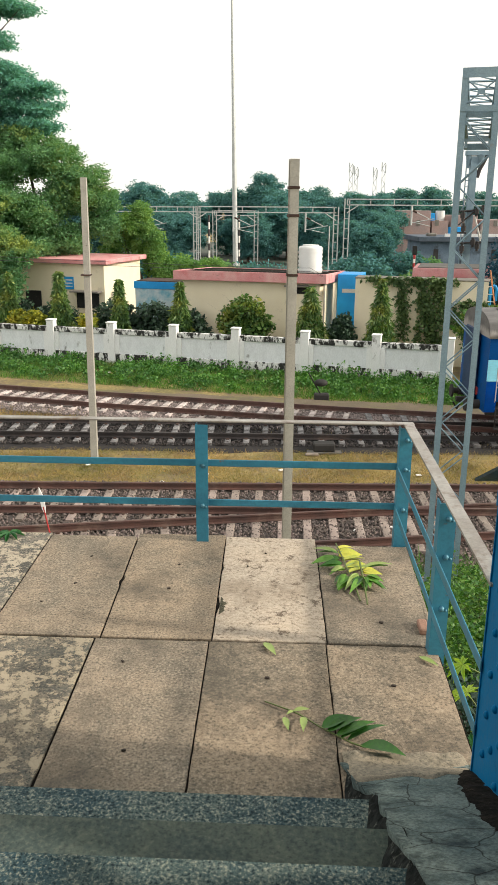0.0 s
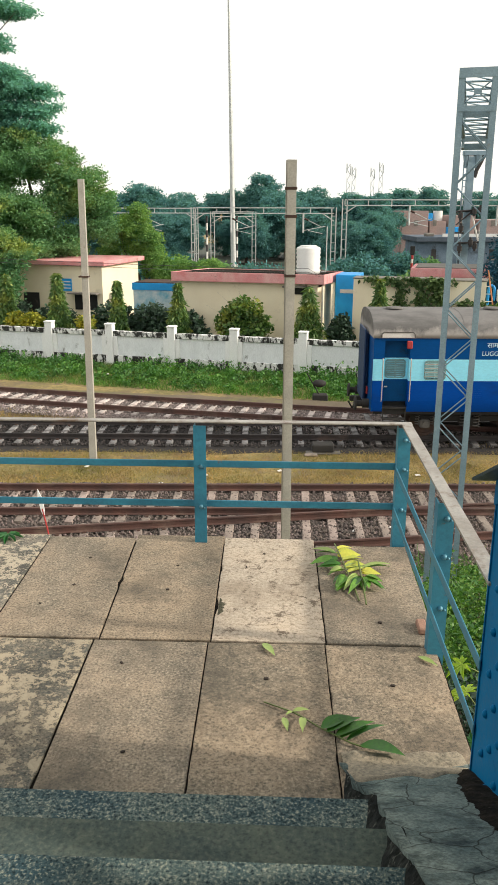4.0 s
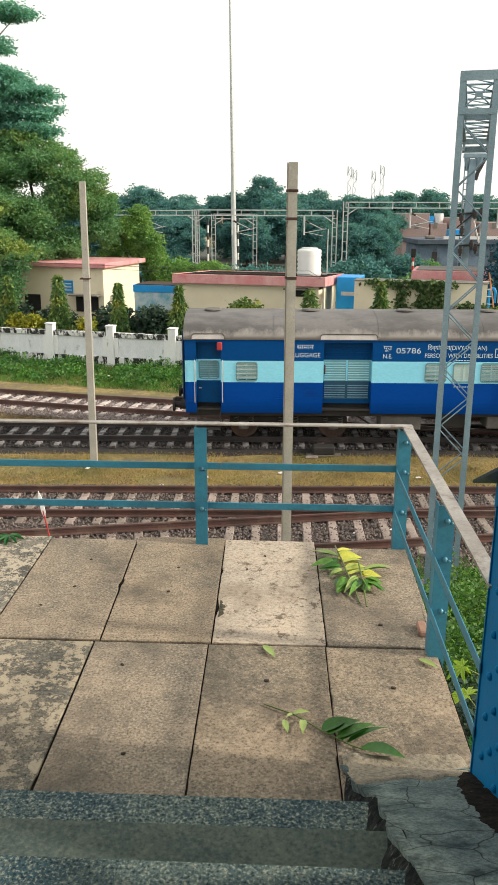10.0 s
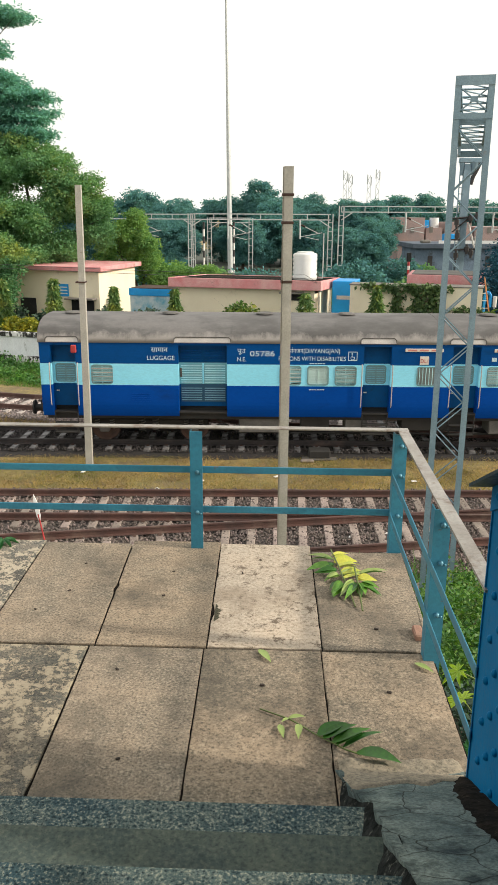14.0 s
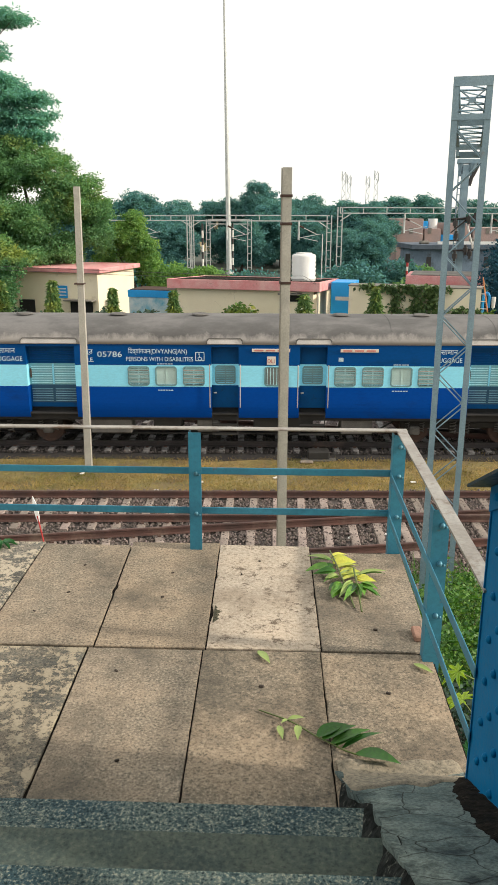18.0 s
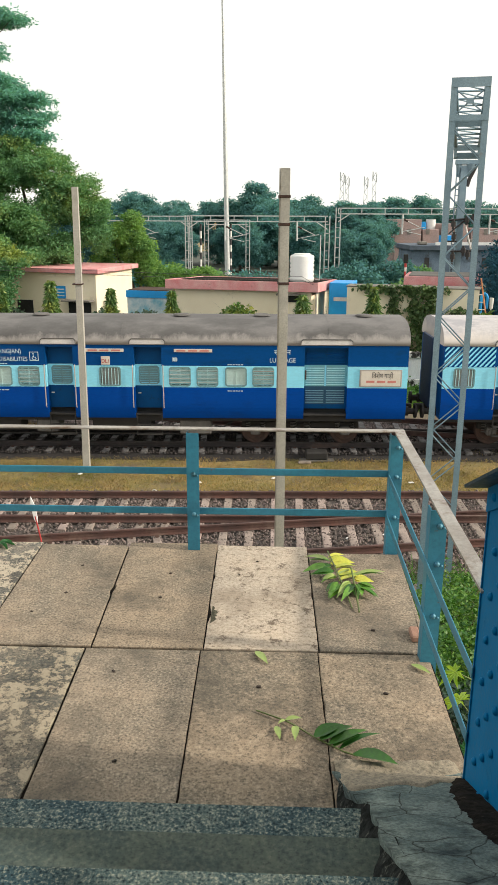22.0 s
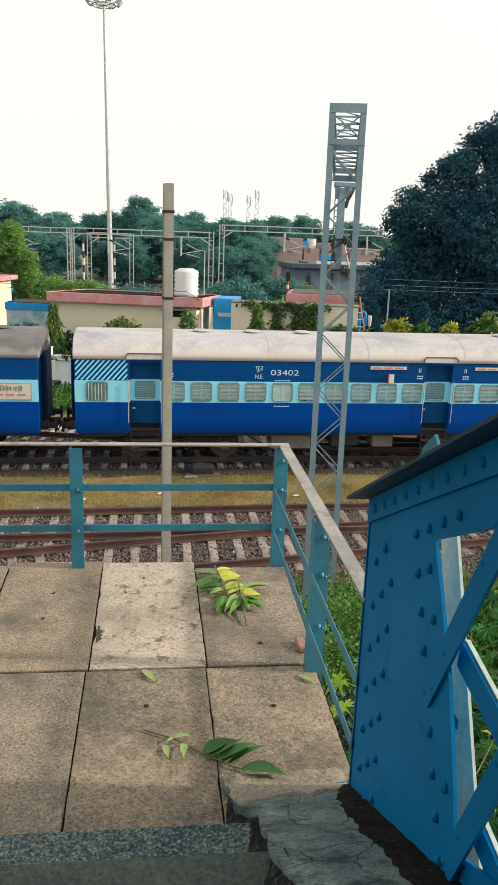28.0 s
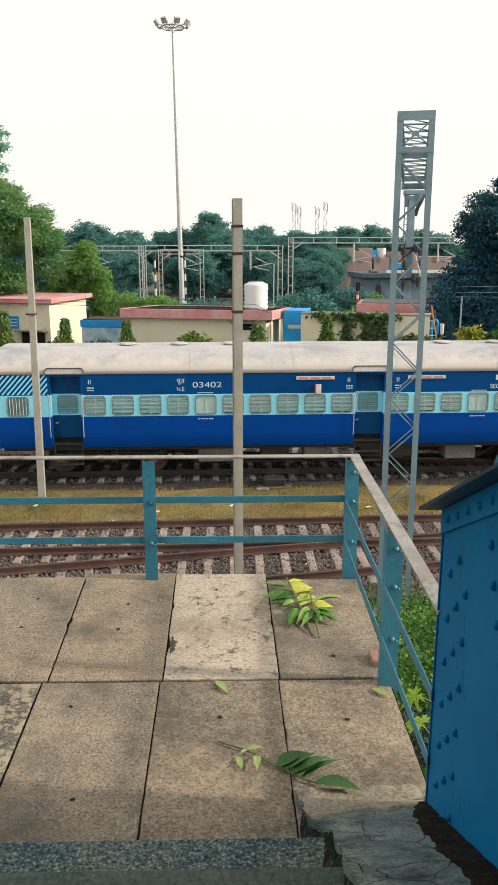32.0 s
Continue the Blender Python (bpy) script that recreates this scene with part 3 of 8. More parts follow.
def build_stones():
    def near(x, rng):
        lo, hi = min(y_b(x), 17.0) - 1.7, y_a(x) + 1.5
        return rng.uniform(lo, hi), -0.215 + rng.uniform(-0.02, 0.03)

    def mid(x, rng):
        return y_c(x) + rng.uniform(-1.5, 1.5), -0.22 + rng.uniform(-0.02, 0.02)

    def far(x, rng):
        return y_d(x) + rng.uniform(-2.0, 1.6), -0.238 + rng.uniform(-0.03, 0.02)
    stones("ballast_stones", "grey brown ballast stones between the near rails", 28000, -9, 10, near, 0.038)
    stones("ballast_stones_train_line", "sooty ballast stones darkened with the shade under the train", 10000, -12, 13, mid, 0.042, M_SOOTSTONE_SHADE)
    stones("ballast_stones_loop", "pale ballast stones along the curved loop line", 15000, -14, 14, far, 0.045, M_STONE_PALE)


# ---- boundary wall ----
M_WALLW = mat("stained_whitewash", (0.9, 0.9, 0.9), (0.84, 0.84, 0.83), 1.2, 0.9, 0, 0.15, 25, 0.1, (0.22, 0.21, 0.19), 2.6, 0.66, 0.04, stretch=(1, 1, 0.45))
# stained panels, greyed against the pillars: recess shade put into the colour
M_WALLP = mat("stained_recess_whitewash", (0.86, 0.88, 0.9), (0.76, 0.78, 0.8), 2.4, 0.9, 0, 0.15, 25, 0.14, (0.3, 0.3, 0.29), 2.2, 0.66, 0.05, stretch=(1, 1, 0.5))
M_MOULD = mat("mouldy_whitewash", (0.84, 0.84, 0.82), (0.72, 0.72, 0.7), 1.2, 0.9, 0, 0.2, 25, 0.2, (0.028, 0.028, 0.026), 2.0, 0.5, 0.03, stretch=(2.2, 2.2, 1.0))


def build_wall():
    th = thing("boundary_wall", "white boundary wall with pillars and black mould stains", "wall", WM, kind="structure")
    piers = [-9.9, -6.6, -3.3, 0, 3.31, 6.58, 9.73, 13.07, 16.37, 19.6]
    for s in piers:
        mb = MB().box(s - 0.2, -0.17, GZ - 0.1, s + 0.2, 0.2, 1.62, 0.02)
        mb.box(s - 0.23, -0.2, 1.62, s + 0.23, 0.23, 1.69, 0.02)
        part("pillar", mb, M_WALLW, th, "whitewashed square pillar")
    for a, b in zip(piers, piers[1:]):
        a, b = a + 0.2, b - 0.2
        part("panel", MB().box(a, -0.02, GZ, b, 0.12, 1.2), M_WALLP, th, "recessed whitewashed panel")
        part("coping", MB().box(a, -0.1, 1.08, b, 0.16, 1.33, 0.02), M_MOULD, th, "mouldy coping")
        part("plinth", MB().box(a, -0.1, GZ - 0.1, b, 0.15, 0.12, 0.02), M_MOULD, th, "mouldy plinth")
        for x in (a, b - 0.22):
            part("panel_edge", MB().box(x, -0.11, 0.12, x + 0.22, 0.1, 1.08, 0.015), M_WALLW, th)


# ---- huts behind the wall ----
def build_huts():
    h = thing("signal_hut", "cream flat-roofed hut with a faded red fascia", "building", WM)
    s0, s1, d0, d1, top = 5.65, 12.95, 4.0, 9.5, 3.5
    for bx in ((s0, d0, s1, d0 + 0.23), (s0, d1 - 0.23, s1, d1), (s0, d0 + 0.23, s0 + 0.23, d1 - 0.23), (s1 - 0.23, d0 + 0.23, s1, d1 - 0.23)):
        part("wall", MB().box(bx[0], bx[1], GZ, bx[2], bx[3], top - 0.042 * max(0.0, bx[3] - d0)), M_CREAM, h, "cream painted wall")

    def fall(mb):
        mb.v = [(x, y, z - 0.042 * (y - d0)) for x, y, z in mb.v]
        return mb
    part("roof", fall(MB().box(s0 - 0.3, d0 - 0.3, top, s1 + 0.3, d1 + 0.3, 3.93, 0.02)), mat("black_mouldy_roof", (0.025, 0.024, 0.022), (0.045, 0.04, 0.035), 1.2, 1.0, 0, 0.2, 20, 0.4, spec=0.0), h, "black mouldy roof slab")
    fa = MB()
    for b in ((s0 - 0.4, d0 - 0.4, s1 + 0.4, d0 - 0.3), (s0 - 0.4, d1 + 0.3, s1 + 0.4, d1 + 0.4), (s0 - 0.4, d0 - 0.3, s0 - 0.3, d1 + 0.3), (s1 + 0.3, d0 - 0.3, s1 + 0.4, d1 + 0.3)):
        fa.box(b[0], b[1], 3.48, b[2], b[3], 3.96, 0.015)
    part("fascia", fall(fa), M_PINK, h, "faded red fascia")
    # no window here: dark box and ledge stand for the fascia's shadow
    w = part("window", MB().box(11.5, d0 - 0.05, 2.95, 12.4, d0 - 0.01, 3.3), M_DARK, h, "dark box standing for the shadow under the fascia")
    part("sunshade", MB().box(11.2, d0 - 0.4, 3.3, 12.4, d0 - 0.005, 3.38, 0.01), M_CONC, w)
    part("drain_pipe", MB().cyl((13.02, 5.0, GZ), (13.02, 5.0, 3.4), 0.05), M_WHITE, h, "pale drain pipe")
    t = thing("water_tank", "white ribbed plastic water tank on the hut roof", "water tank", WM @ Matrix.Translation((12.05, 6.0, 3.845)))
    tb = MB()
    zs = [0.0, 0.05, 0.12, 0.2, 0.26, 0.42, 0.48, 0.64, 0.70, 0.86, 0.92, 1.08, 1.14, 1.26, 1.34, 1.38]
    rs = [0.6, 0.64, 0.65, 0.65, 0.6, 0.65, 0.6, 0.65, 0.6, 0.65, 0.6, 0.65, 0.62, 0.64, 0.6, 0.5]
    tb.sweep([(math.cos(a * math.pi / 12), math.sin(a * math.pi / 12)) for a in range(24)], [((0, 0, z), (r, 0, 0), (0, r, 0)) for z, r in zip(zs, rs)], True)
    part("barrel", tb, M_WHITEP, t)
    part("lid", MB().cyl((0, 0, 1.37), (0, 0, 1.44), 0.44, 0.42, 24), M_WHITEP, t, "white screw lid")
    part("pipe", MB().tube([(0.7, 0, 0.1), (0.95, 0, 0.1), (0.95, 0, 2.4)], 0.025), M_GALV, t, "thin standing pipe")

    b = thing("store_building", "cream store building overgrown with creepers", "building", WM)
    part("wall", MB().box(14.75, 4.0, GZ, 21.1, 5.2, 3.8), M_CREAM, b, "stained cream wall")
    part("coping", MB().box(14.7, 3.95, 3.8, 21.15, 5.25, 3.86, 0.02), M_CONC, b, "grey cement coping")
    p = thing("red_roof_building", "cream building with a faded red flat roof", "building", WM)
    part("wall", MB().box(17.2, 12.5, GZ, 21.2, 16.0, 3.3), M_CREAM, p)
    part("fascia", MB().box(16.95, 12.2, 3.3, 21.4, 16.3, 3.8, 0.02), M_PINK, p, "faded red fascia")
    part("roof", MB().box(17.2, 12.4, 3.8, 21.2, 16.0, 3.86, 0.02), M_CONC, p)
    c = thing("blue_cabin", "bright blue painted metal cabin between the huts", "cabin", WM)
    part("body", MB().box(13.5, 6.2, GZ, 14.72, 8.2, 3.8, 0.03), M_WBLUE, c)
    part("sign_band", MB().box(13.75, 6.185, 2.85, 14.5, 6.2, 3.05), M_GALV, c, "white lettering band")
    lh = thing("small_hut", "cream hut with a red roof edge under the trees", "building", WM)
    part("wall", MB().box(-6.0, 6.0, GZ, 0.15, 11.2, 4.0), M_CREAM, lh)
    part("roof_edge", MB().box(-6.25, 5.7, 4.0, 0.45, 11.6, 4.26, 0.02), M_PINK, lh, "faded red roof edge")
    part("notice_board", MB().box(-2.35, 5.93, 2.55, -1.75, 5.97, 3.25), M_WBLUE, lh, "blue notice board with white lines")
    for k in range(3):
        part("notice_line", MB().box(-2.28, 5.92, 2.68 + 0.18 * k, -1.82, 5.928, 2.74 + 0.18 * k), M_WHITE, lh)
    dw = part("window", MB().box(-1.6, 5.94, 1.5, -0.2, 5.99, 2.35), M_DARK, lh, "dark window opening")
    part("sunshade", MB().box(-1.8, 5.4, 2.42, 0.0, 5.998, 2.5, 0.01), M_CONC, dw)
    part("door", MB().box(-4.9, 5.94, GZ, -3.9, 5.99, 2.4), M_DARK, lh, "dark doorway")
    bw = thing("blue_topped_wall", "weathered pale wall with a bright blue top band", "wall", WM)
    part("wall", MB().box(1.6, 7.0, GZ, 4.6, 7.25, 2.62), mat("flaking_pale_blue", (0.7, 0.74, 0.74), (0.12, 0.4, 0.55), 1.6, 0.85, 0, 0.2, 25, 0.2), bw)
    part("top_band", MB().box(1.55, 6.95, 2.62, 4.65, 7.3, 3.02, 0.01), M_WBLUE, bw, "bright blue band")
    part("roof_sheet", MB().box(1.7, 7.0, 3.02, 4.7, 9.0, 3.07), M_RUST, bw, "rust brown roof sheet")


# ---- landing and stair ----
def worn_slab(x0, y0, x1, y1, seed, bites=()):
    """A paving slab whose edges are ragged and here and there chipped."""
    rng = random.Random(500 + seed)
    ring = []
    for (ax, ay), (bx, by), n in (((x0, y0), (x1, y0), 26), ((x1, y0), (x1, y1), 50), ((x1, y1), (x0, y1), 26), ((x0, y1), (x0, y0), 50)):
        nx, ny = (0, 1 if ay == y0 else -1) if ay == by else (-1 if ax == x1 else 1, 0)
        for k in range(n):
            f = k / n
            x, y = ax + (bx - ax) * f, ay + (by - ay) * f
            d = 0.0015 * noise.noise(Vector((x * 11, y * 11, seed))) + 0.0015 * rng.random() + max(0, noise.noise(Vector((x * 8, y * 8, seed + 9.5))) - 0.4) * 0.01
            for bx_, by_, r, deep in bites:
                near = 1 - math.hypot(x - bx_, y - by_) / r
                if near > 0:
                    d += deep * near ** 0.6 * (0.75 + 0.5 * rng.random())
            ring.append((x + nx * max(0, d), y + ny * max(0, d), max(0, d)))
    cx, cy = (x0 + x1) / 2, (y0 + y1) / 2
    n = len(ring)
    rows = []
    for inset, z in ((0.006, 0.0), (0.002, -0.0015), (0.0, -0.006), (0.0, -0.09)):
        for x, y, d in ring:
            ln = math.hypot(cx - x, cy - y)
            k = inset * (1 + d * 40) / ln
            rows.append((x + (cx - x) * k, y + (cy - y) * k, z))
    fs = [tuple(range(n))] + [(k * n + (i + 1) % n, k * n + i, (k + 1) * n + i, (k + 1) * n + (i + 1) % n) for k in range(3) for i in range(n)]
    return MB().add(rows, fs)


def build_landing():
    lf = thing("landing_floor", "stair landing paved with large weathered concrete slabs", "floor", LM, kind="structure")
    cols = [-3.3, -2.64, -1.985, -1.33, -0.665, 0.0, 0.672, 1.335]
    # half widths of the joints on the left side of each slab, far row and near row
    gaps = ((0.003, 0.003, 0.004, 0.005, 0.0045, 0.0035, 0.003, 0.003), (0.003, 0.004, 0.005, 0.0085, 0.0055, 0.0028, 0.0018, 0.003))
    bites = {(0, 5): ((0.0, 0.42, 0.1, 0.016), (0.0, 0.95, 0.05, 0.008), (0.672, 0.7, 0.05, 0.005)), (0, 4): ((-0.665, 0.75, 0.05, 0.009),), (0, 3): ((-0.68, 0.72, 0.05, 0.012),), (0, 6): ((1.335, 0.004, 0.1, 0.03), (1.335, 0.3, 0.08, 0.02)),
             (1, 6): ((0.672, -0.5, 0.05, 0.006),), (1, 3): ((-0.66, -1.2, 0.08, 0.006),)}
    for r, (v0, v1) in enumerate(((0.004, 1.49), (-1.60, -0.004))):
        for i, (a, b) in enumerate(zip(cols, cols[1:])):
            tilt = [0.004, -0.003, 0.006, 0.0, 0.003, -0.004, 0.002][i] * (1 if r else -1)
            mt = M_SLAB_PALE if (r, i) == (0, 5) else M_SLAB_PEEL if (r, i) in ((1, 3), (0, 2), (1, 2)) else M_SLAB
            e1 = 0.03 * ((i * 5) % 3 - 1) if r == 0 else 0.0
            near = 0.008 if i < 4 else 0.0055
            mb = worn_slab(a + gaps[r][i], v0 + (near if r == 0 else 0.005), b - gaps[r][i + 1], v1 - 0.005 + e1 - (0.08 if i == 6 and r == 0 else 0), 10 * r + i, bites.get((r, i), ()))
            piv = Matrix.Translation(((a + b) / 2, 0, 0))
            rot = piv @ Matrix.Rotation(tilt, 4, "Y") @ piv.inverted()
            s0, s1 = (0.014, 0.014, 0.014, 0.014, 0.031, 0.017, 0.012, -0.008)[i:i + 2]
            askew = (lambda x, v: (s0 + (s1 - s0) * (x - a) / (b - a)) * (1 - v / 1.1)) if r == 0 else (lambda x, v: 0.002 - 0.011 * v if i < 6 or x < 1 else -0.03)
            mb.v = [tuple(rot @ Vector((p[0] + askew(p[0], p[1]), p[1], p[2]))) for p in mb.v]
            part("slab", mb, mt, lf, "pale patched slab" if mt is M_SLAB_PALE else "slab with peeling cement skin" if mt is M_SLAB_PEEL else "")
    ms = []
    for i in range(61):
        f = i / 60
        y = 0.3 + 0.22 * f
        x = 0.023 + 0.014 * (1 - y / 1.1)
        w = 0.004 + 0.034 * math.sin(math.pi * f) ** 0.8 * max(0.1, 0.8 + 0.9 * noise.noise(Vector((f * 7, 2.2, 0))) + 0.5 * noise.noise(Vector((f * 28, 5.2, 0))))
        ms += [(x, y, 0.002), (x + w * 0.5, y, 0.004 + 0.002 * noise.noise(Vector((f * 40, 0, 0)))), (x + w, y, 0.0012)]
    part("moss_patch", MB().add(ms, [(i * 3 + j, i * 3 + j + 1, i * 3 + j + 4, i * 3 + j + 3) for i in range(60) for j in range(2)], True), mat("dry_black_moss", (0.06, 0.062, 0.045), (0.13, 0.12, 0.085), 30, 0.95, 0, 0.8, 120, 0.7, spec=0.1), lf, "dry black moss on the slab edge")
    part("bed", MB().box(-3.3, -1.7, -0.2, 1.31, 1.40, -0.013), M_BLACK, lf, "dark mortar and dirt in the joints")
    for b in ((-3.35, 1.30, 1.3, 1.40), (1.20, -1.2, 1.3, 1.3)):
        part("edge_beam", MB().box(b[0], b[1], -0.45, b[2], b[3], -0.2, 0.01), M_BLUE_RAIL, lf, "blue steel edge beam")
    for x in (1.0, -3.2):
        part("column", MB().box(x, 1.1, GZ - LZ, x + 0.2, 1.3, -0.2, 0.01), M_BLUE_RAIL, lf, "blue steel column")
    st = thing("stair", "worn concrete stair that climbs from the landing", "stairs", LM, kind="structure")
    for k in range(1, 18):
        y1 = FOOT - GOING * (k - 1)
        z = RISE * k
        mb = MB().box(-3.3, y1 - GOING - 0.04, z - 0.2, 1.2, y1, z, 0.018)
        part("step", mb, M_STEP_SMOOTH if k == 2 else M_STEP, st, "smooth worn cement step" if k == 2 else "dark mosaic step")
    # broken skirting along the truss
    mb, rows = MB(), []
    rng = random.Random(3)
    n = 26
    for i in range(n + 1):
        y = -1.02 - i * 0.11
        zt = max(0.012, (-y - 1.06) * 0.507 + 0.02)
        left = 0.70 + 0.10 * min(1, i / 5) + rng.uniform(-0.025, 0.025)
        rows.append([(left + 0.01, y, zt - 0.05), (left, y, zt), (0.95, y, zt + rng.uniform(-0.006, 0.008)), (1.12, y, zt + rng.uniform(-0.004, 0.012)), (1.30, y, zt + 0.012)])
    vs = [p for r in rows for p in r]
    mb.add(vs, [(i * 5 + j, i * 5 + j + 1, (i + 1) * 5 + j + 1, (i + 1) * 5 + j) for i in range(n) for j in range(4)])
    mb.s = [True] * len(mb.s)
    part("skirting", mb, M_SKIRT, st, "cracked cement skirting beside the steps")
    # broken side of the skirting: dark rough masonry leaning out over each tread
    bk, cols, m = MB(), 6, 60
    vs = []
    for i in range(m + 1):
        y = -1.04 - i * 0.047
        zt = max(0.012, (-y - 1.06) * 0.507 + 0.02)
        edge = 0.70 + 0.10 * min(1, i / 12)
        for j in range(cols + 1):
            f = j / cols
            d = 0.022 * noise.noise(Vector((y * 19, f * 9, 1.5))) + 0.012 * noise.noise(Vector((y * 47, f * 23, 4)))
            vs.append((edge + 0.02 - 0.15 * f + d, y, zt - 0.006 - 0.235 * f + d * 0.8))
    bk.add(vs, [(i * (cols + 1) + j, i * (cols + 1) + j + 1, (i + 1) * (cols + 1) + j + 1, (i + 1) * (cols + 1) + j) for i in range(m) for j in range(cols)])
    # sandy patch where the skirting meets the landing, and a black strip along the girder's foot
    pt, vs, rows, cols_ = MB(), [], 16, 20
    hz = lambda y: max(0.012, (-y - 1.06) * 0.507 + 0.02) + 0.012
    for i in range(rows + 1):
        v = i / rows
        for j in range(cols_ + 1):
            u = j / cols_
            far, near = -0.94 + 0.035 * noise.noise(Vector((u * 5, 3.3, 0))), -1.30 + 0.2 * u + 0.06 * noise.noise(Vector((u * 6, 8.1, 0)))
            y = far + (near - far) * v
            x = 0.70 + 0.03 * v + 0.55 * u
            rim = i in (0, rows) or j in (0, cols_)
            vs.append((x, y, hz(y) - 0.014 if rim else hz(y) + 0.003 + 0.006 * noise.noise(Vector((x * 22, y * 22, 5)))))
    pt.add(vs, [(i * 21 + j, i * 21 + j + 1, i * 21 + j + 22, i * 21 + j + 21) for i in range(rows) for j in range(cols_)], True)
    part("cement_patch", pt, M_PATCH, st, "pale sandy cement patch")
    cr = MB()
    vs = []
    for i in range(101):
        y = -1.09 - 0.015 * i
        a = 1.19 - 0.09 * min(1, i / 40) + 0.05 * noise.noise(Vector((y * 3, 0.3, 0))) + 0.022 * noise.noise(Vector((y * 11, 2.3, 0))) + 0.012 * noise.noise(Vector((y * 40, 4.3, 0)))
        vs += [(a + (1.3 - a) * j / 4, y, hz(y) + 0.002 + (0.01 * noise.noise(Vector((y * 15, j, 2))) + 0.004 if j else -0.012)) for j in range(5)]
    cr.add(vs, [(i * 5 + j, i * 5 + j + 1, i * 5 + j + 6, i * 5 + j + 5) for i in range(100) for j in range(4)], True)
    part("dirt_crust", cr, M_BLACK, st, "ragged black strip along the girder foot")
    part("broken_edge", bk, M_BROKEN, st, "broken dark masonry at the step ends")


def build_unseen_flight():
    """What closes the place behind and above the camera: an added, unseen roofed flight that darkens the steps."""
    th = thing("footbridge", "added unseen upper flight, roofed to shade the stair", "bridge", LM, kind="structure")
    slope = lambda y: 3.75 + 0.507 * (-1.7 - y)
    rf = MB()
    rf.add([(x, y, slope(y) + t) for t in (0, 0.06) for x, y in ((-3.9, -0.9), (1.7, -0.9), (1.7, -8.5), (-3.9, -8.5))], [(0, 1, 2, 3), (7, 6, 5, 4), (0, 4, 5, 1), (1, 5, 6, 2), (2, 6, 7, 3), (3, 7, 4, 0)])
    part("roof_sheet", rf, M_GANTRY, th, "added unseen grey sheet roof that shades the stair")
    part("back_wall", MB().box(-3.9, -8.5, -5.1, 1.7, -8.3, 7.3), M_CREAM, th, "added plain cream wall behind the camera")
    for x in (-3.6, 1.45):
        part("roof_post", MB().box(x - 0.06, -5.9, 0.9, x + 0.06, -5.78, slope(-5.84)), M_BLUE, th, "added blue post of the unseen roof")


def build_railing():
    th = thing("landing_railing", "blue painted steel railing with a worn flat handrail", "railing", LM)
    posts = [(-2.2, 1.43), (-0.177, 1.43), (1.286, 1.43), (1.288, -0.04)]
    for x, y in posts:
        mb = MB().box(x - 0.045, y - 0.045, -0.3, x + 0.045, y - 0.037, 0.905).box(x - 0.045, y - 0.037, -0.3, x - 0.037, y + 0.045, 0.905)
        p = part("post", mb, M_BLUE_RAIL, th, "blue angle-iron post")
        for z in (0.29, 0.60, 0.82 if x > 1 else 0.60):
            for bx, bz, r in ((0.006, 0.0, 0.016), (0.03, -0.01, 0.008)):
                part("bolt", MB().ball((x + bx, y - 0.051, z + bz), r, 8, 4), M_BOLT, p, "worn bolt head coloured pale for its highlight")
    for z in (0.29, 0.60):
        part("rail_bar", MB().box(-3.4, 1.445, z - 0.026, 1.33, 1.455, z + 0.026, 0.003), M_BLUE_RAIL, th, "blue flat bar")
        part("rail_bar", MB().box(1.236, -1.12, z - 0.04, 1.244, 1.44, z + 0.012, 0.003), M_BLUE_RAIL, th, "blue flat bar")
    part("handrail", MB().box(-3.4, 1.40, 0.92, 1.34, 1.465, 0.933, 0.003), M_TOPRAIL, th, "worn grey flat handrail")
    mb = MB()
    mb.sweep([(-0.032, 0), (0.038, 0), (0.038, 0.013), (-0.032, 0.013)], [((1.295, 1.40, 0.92), (1, 0, 0), (0, 0, 1)), ((1.272, -1.13, 0.955), (1, 0, 0), (0, 0, 1))])
    part("handrail", mb, M_TOPRAIL, th, "worn grey flat handrail")


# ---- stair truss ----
# pale paint of the back plate; on the flanges it stands for sunlight
M_PALEPL = mat("pale_paint_sunlit_edge", (0.68, 0.74, 0.65), (0.56, 0.63, 0.55), 5, 0.7, 0, 0.2, 25, 0.2, (0.4, 0.44, 0.4), 12, 0.66, 0.04)

def slab_yz(mb, pts, x0, x1):
    """A plate in the y-z plane from x0 to x1, from its outline."""
    n = len(pts)
    vs = [(x, y, z) for x in (x0, x1) for y, z in pts]
    return mb.add(vs, [tuple(range(n)), tuple(range(2 * n - 1, n - 1, -1))] + [(i, n + i, n + (i + 1) % n, (i + 1) % n) for i in range(n)])


def bar_yz(mb, a, b, w, x0, x1):
    a, b = Vector(a), Vector(b)
    d = (b - a).normalized()
    q = Vector((-d.y, d.x)) * w / 2
    return slab_yz(mb, [tuple(a + q), tuple(b + q), tuple(b - q), tuple(a - q)], x0, x1)


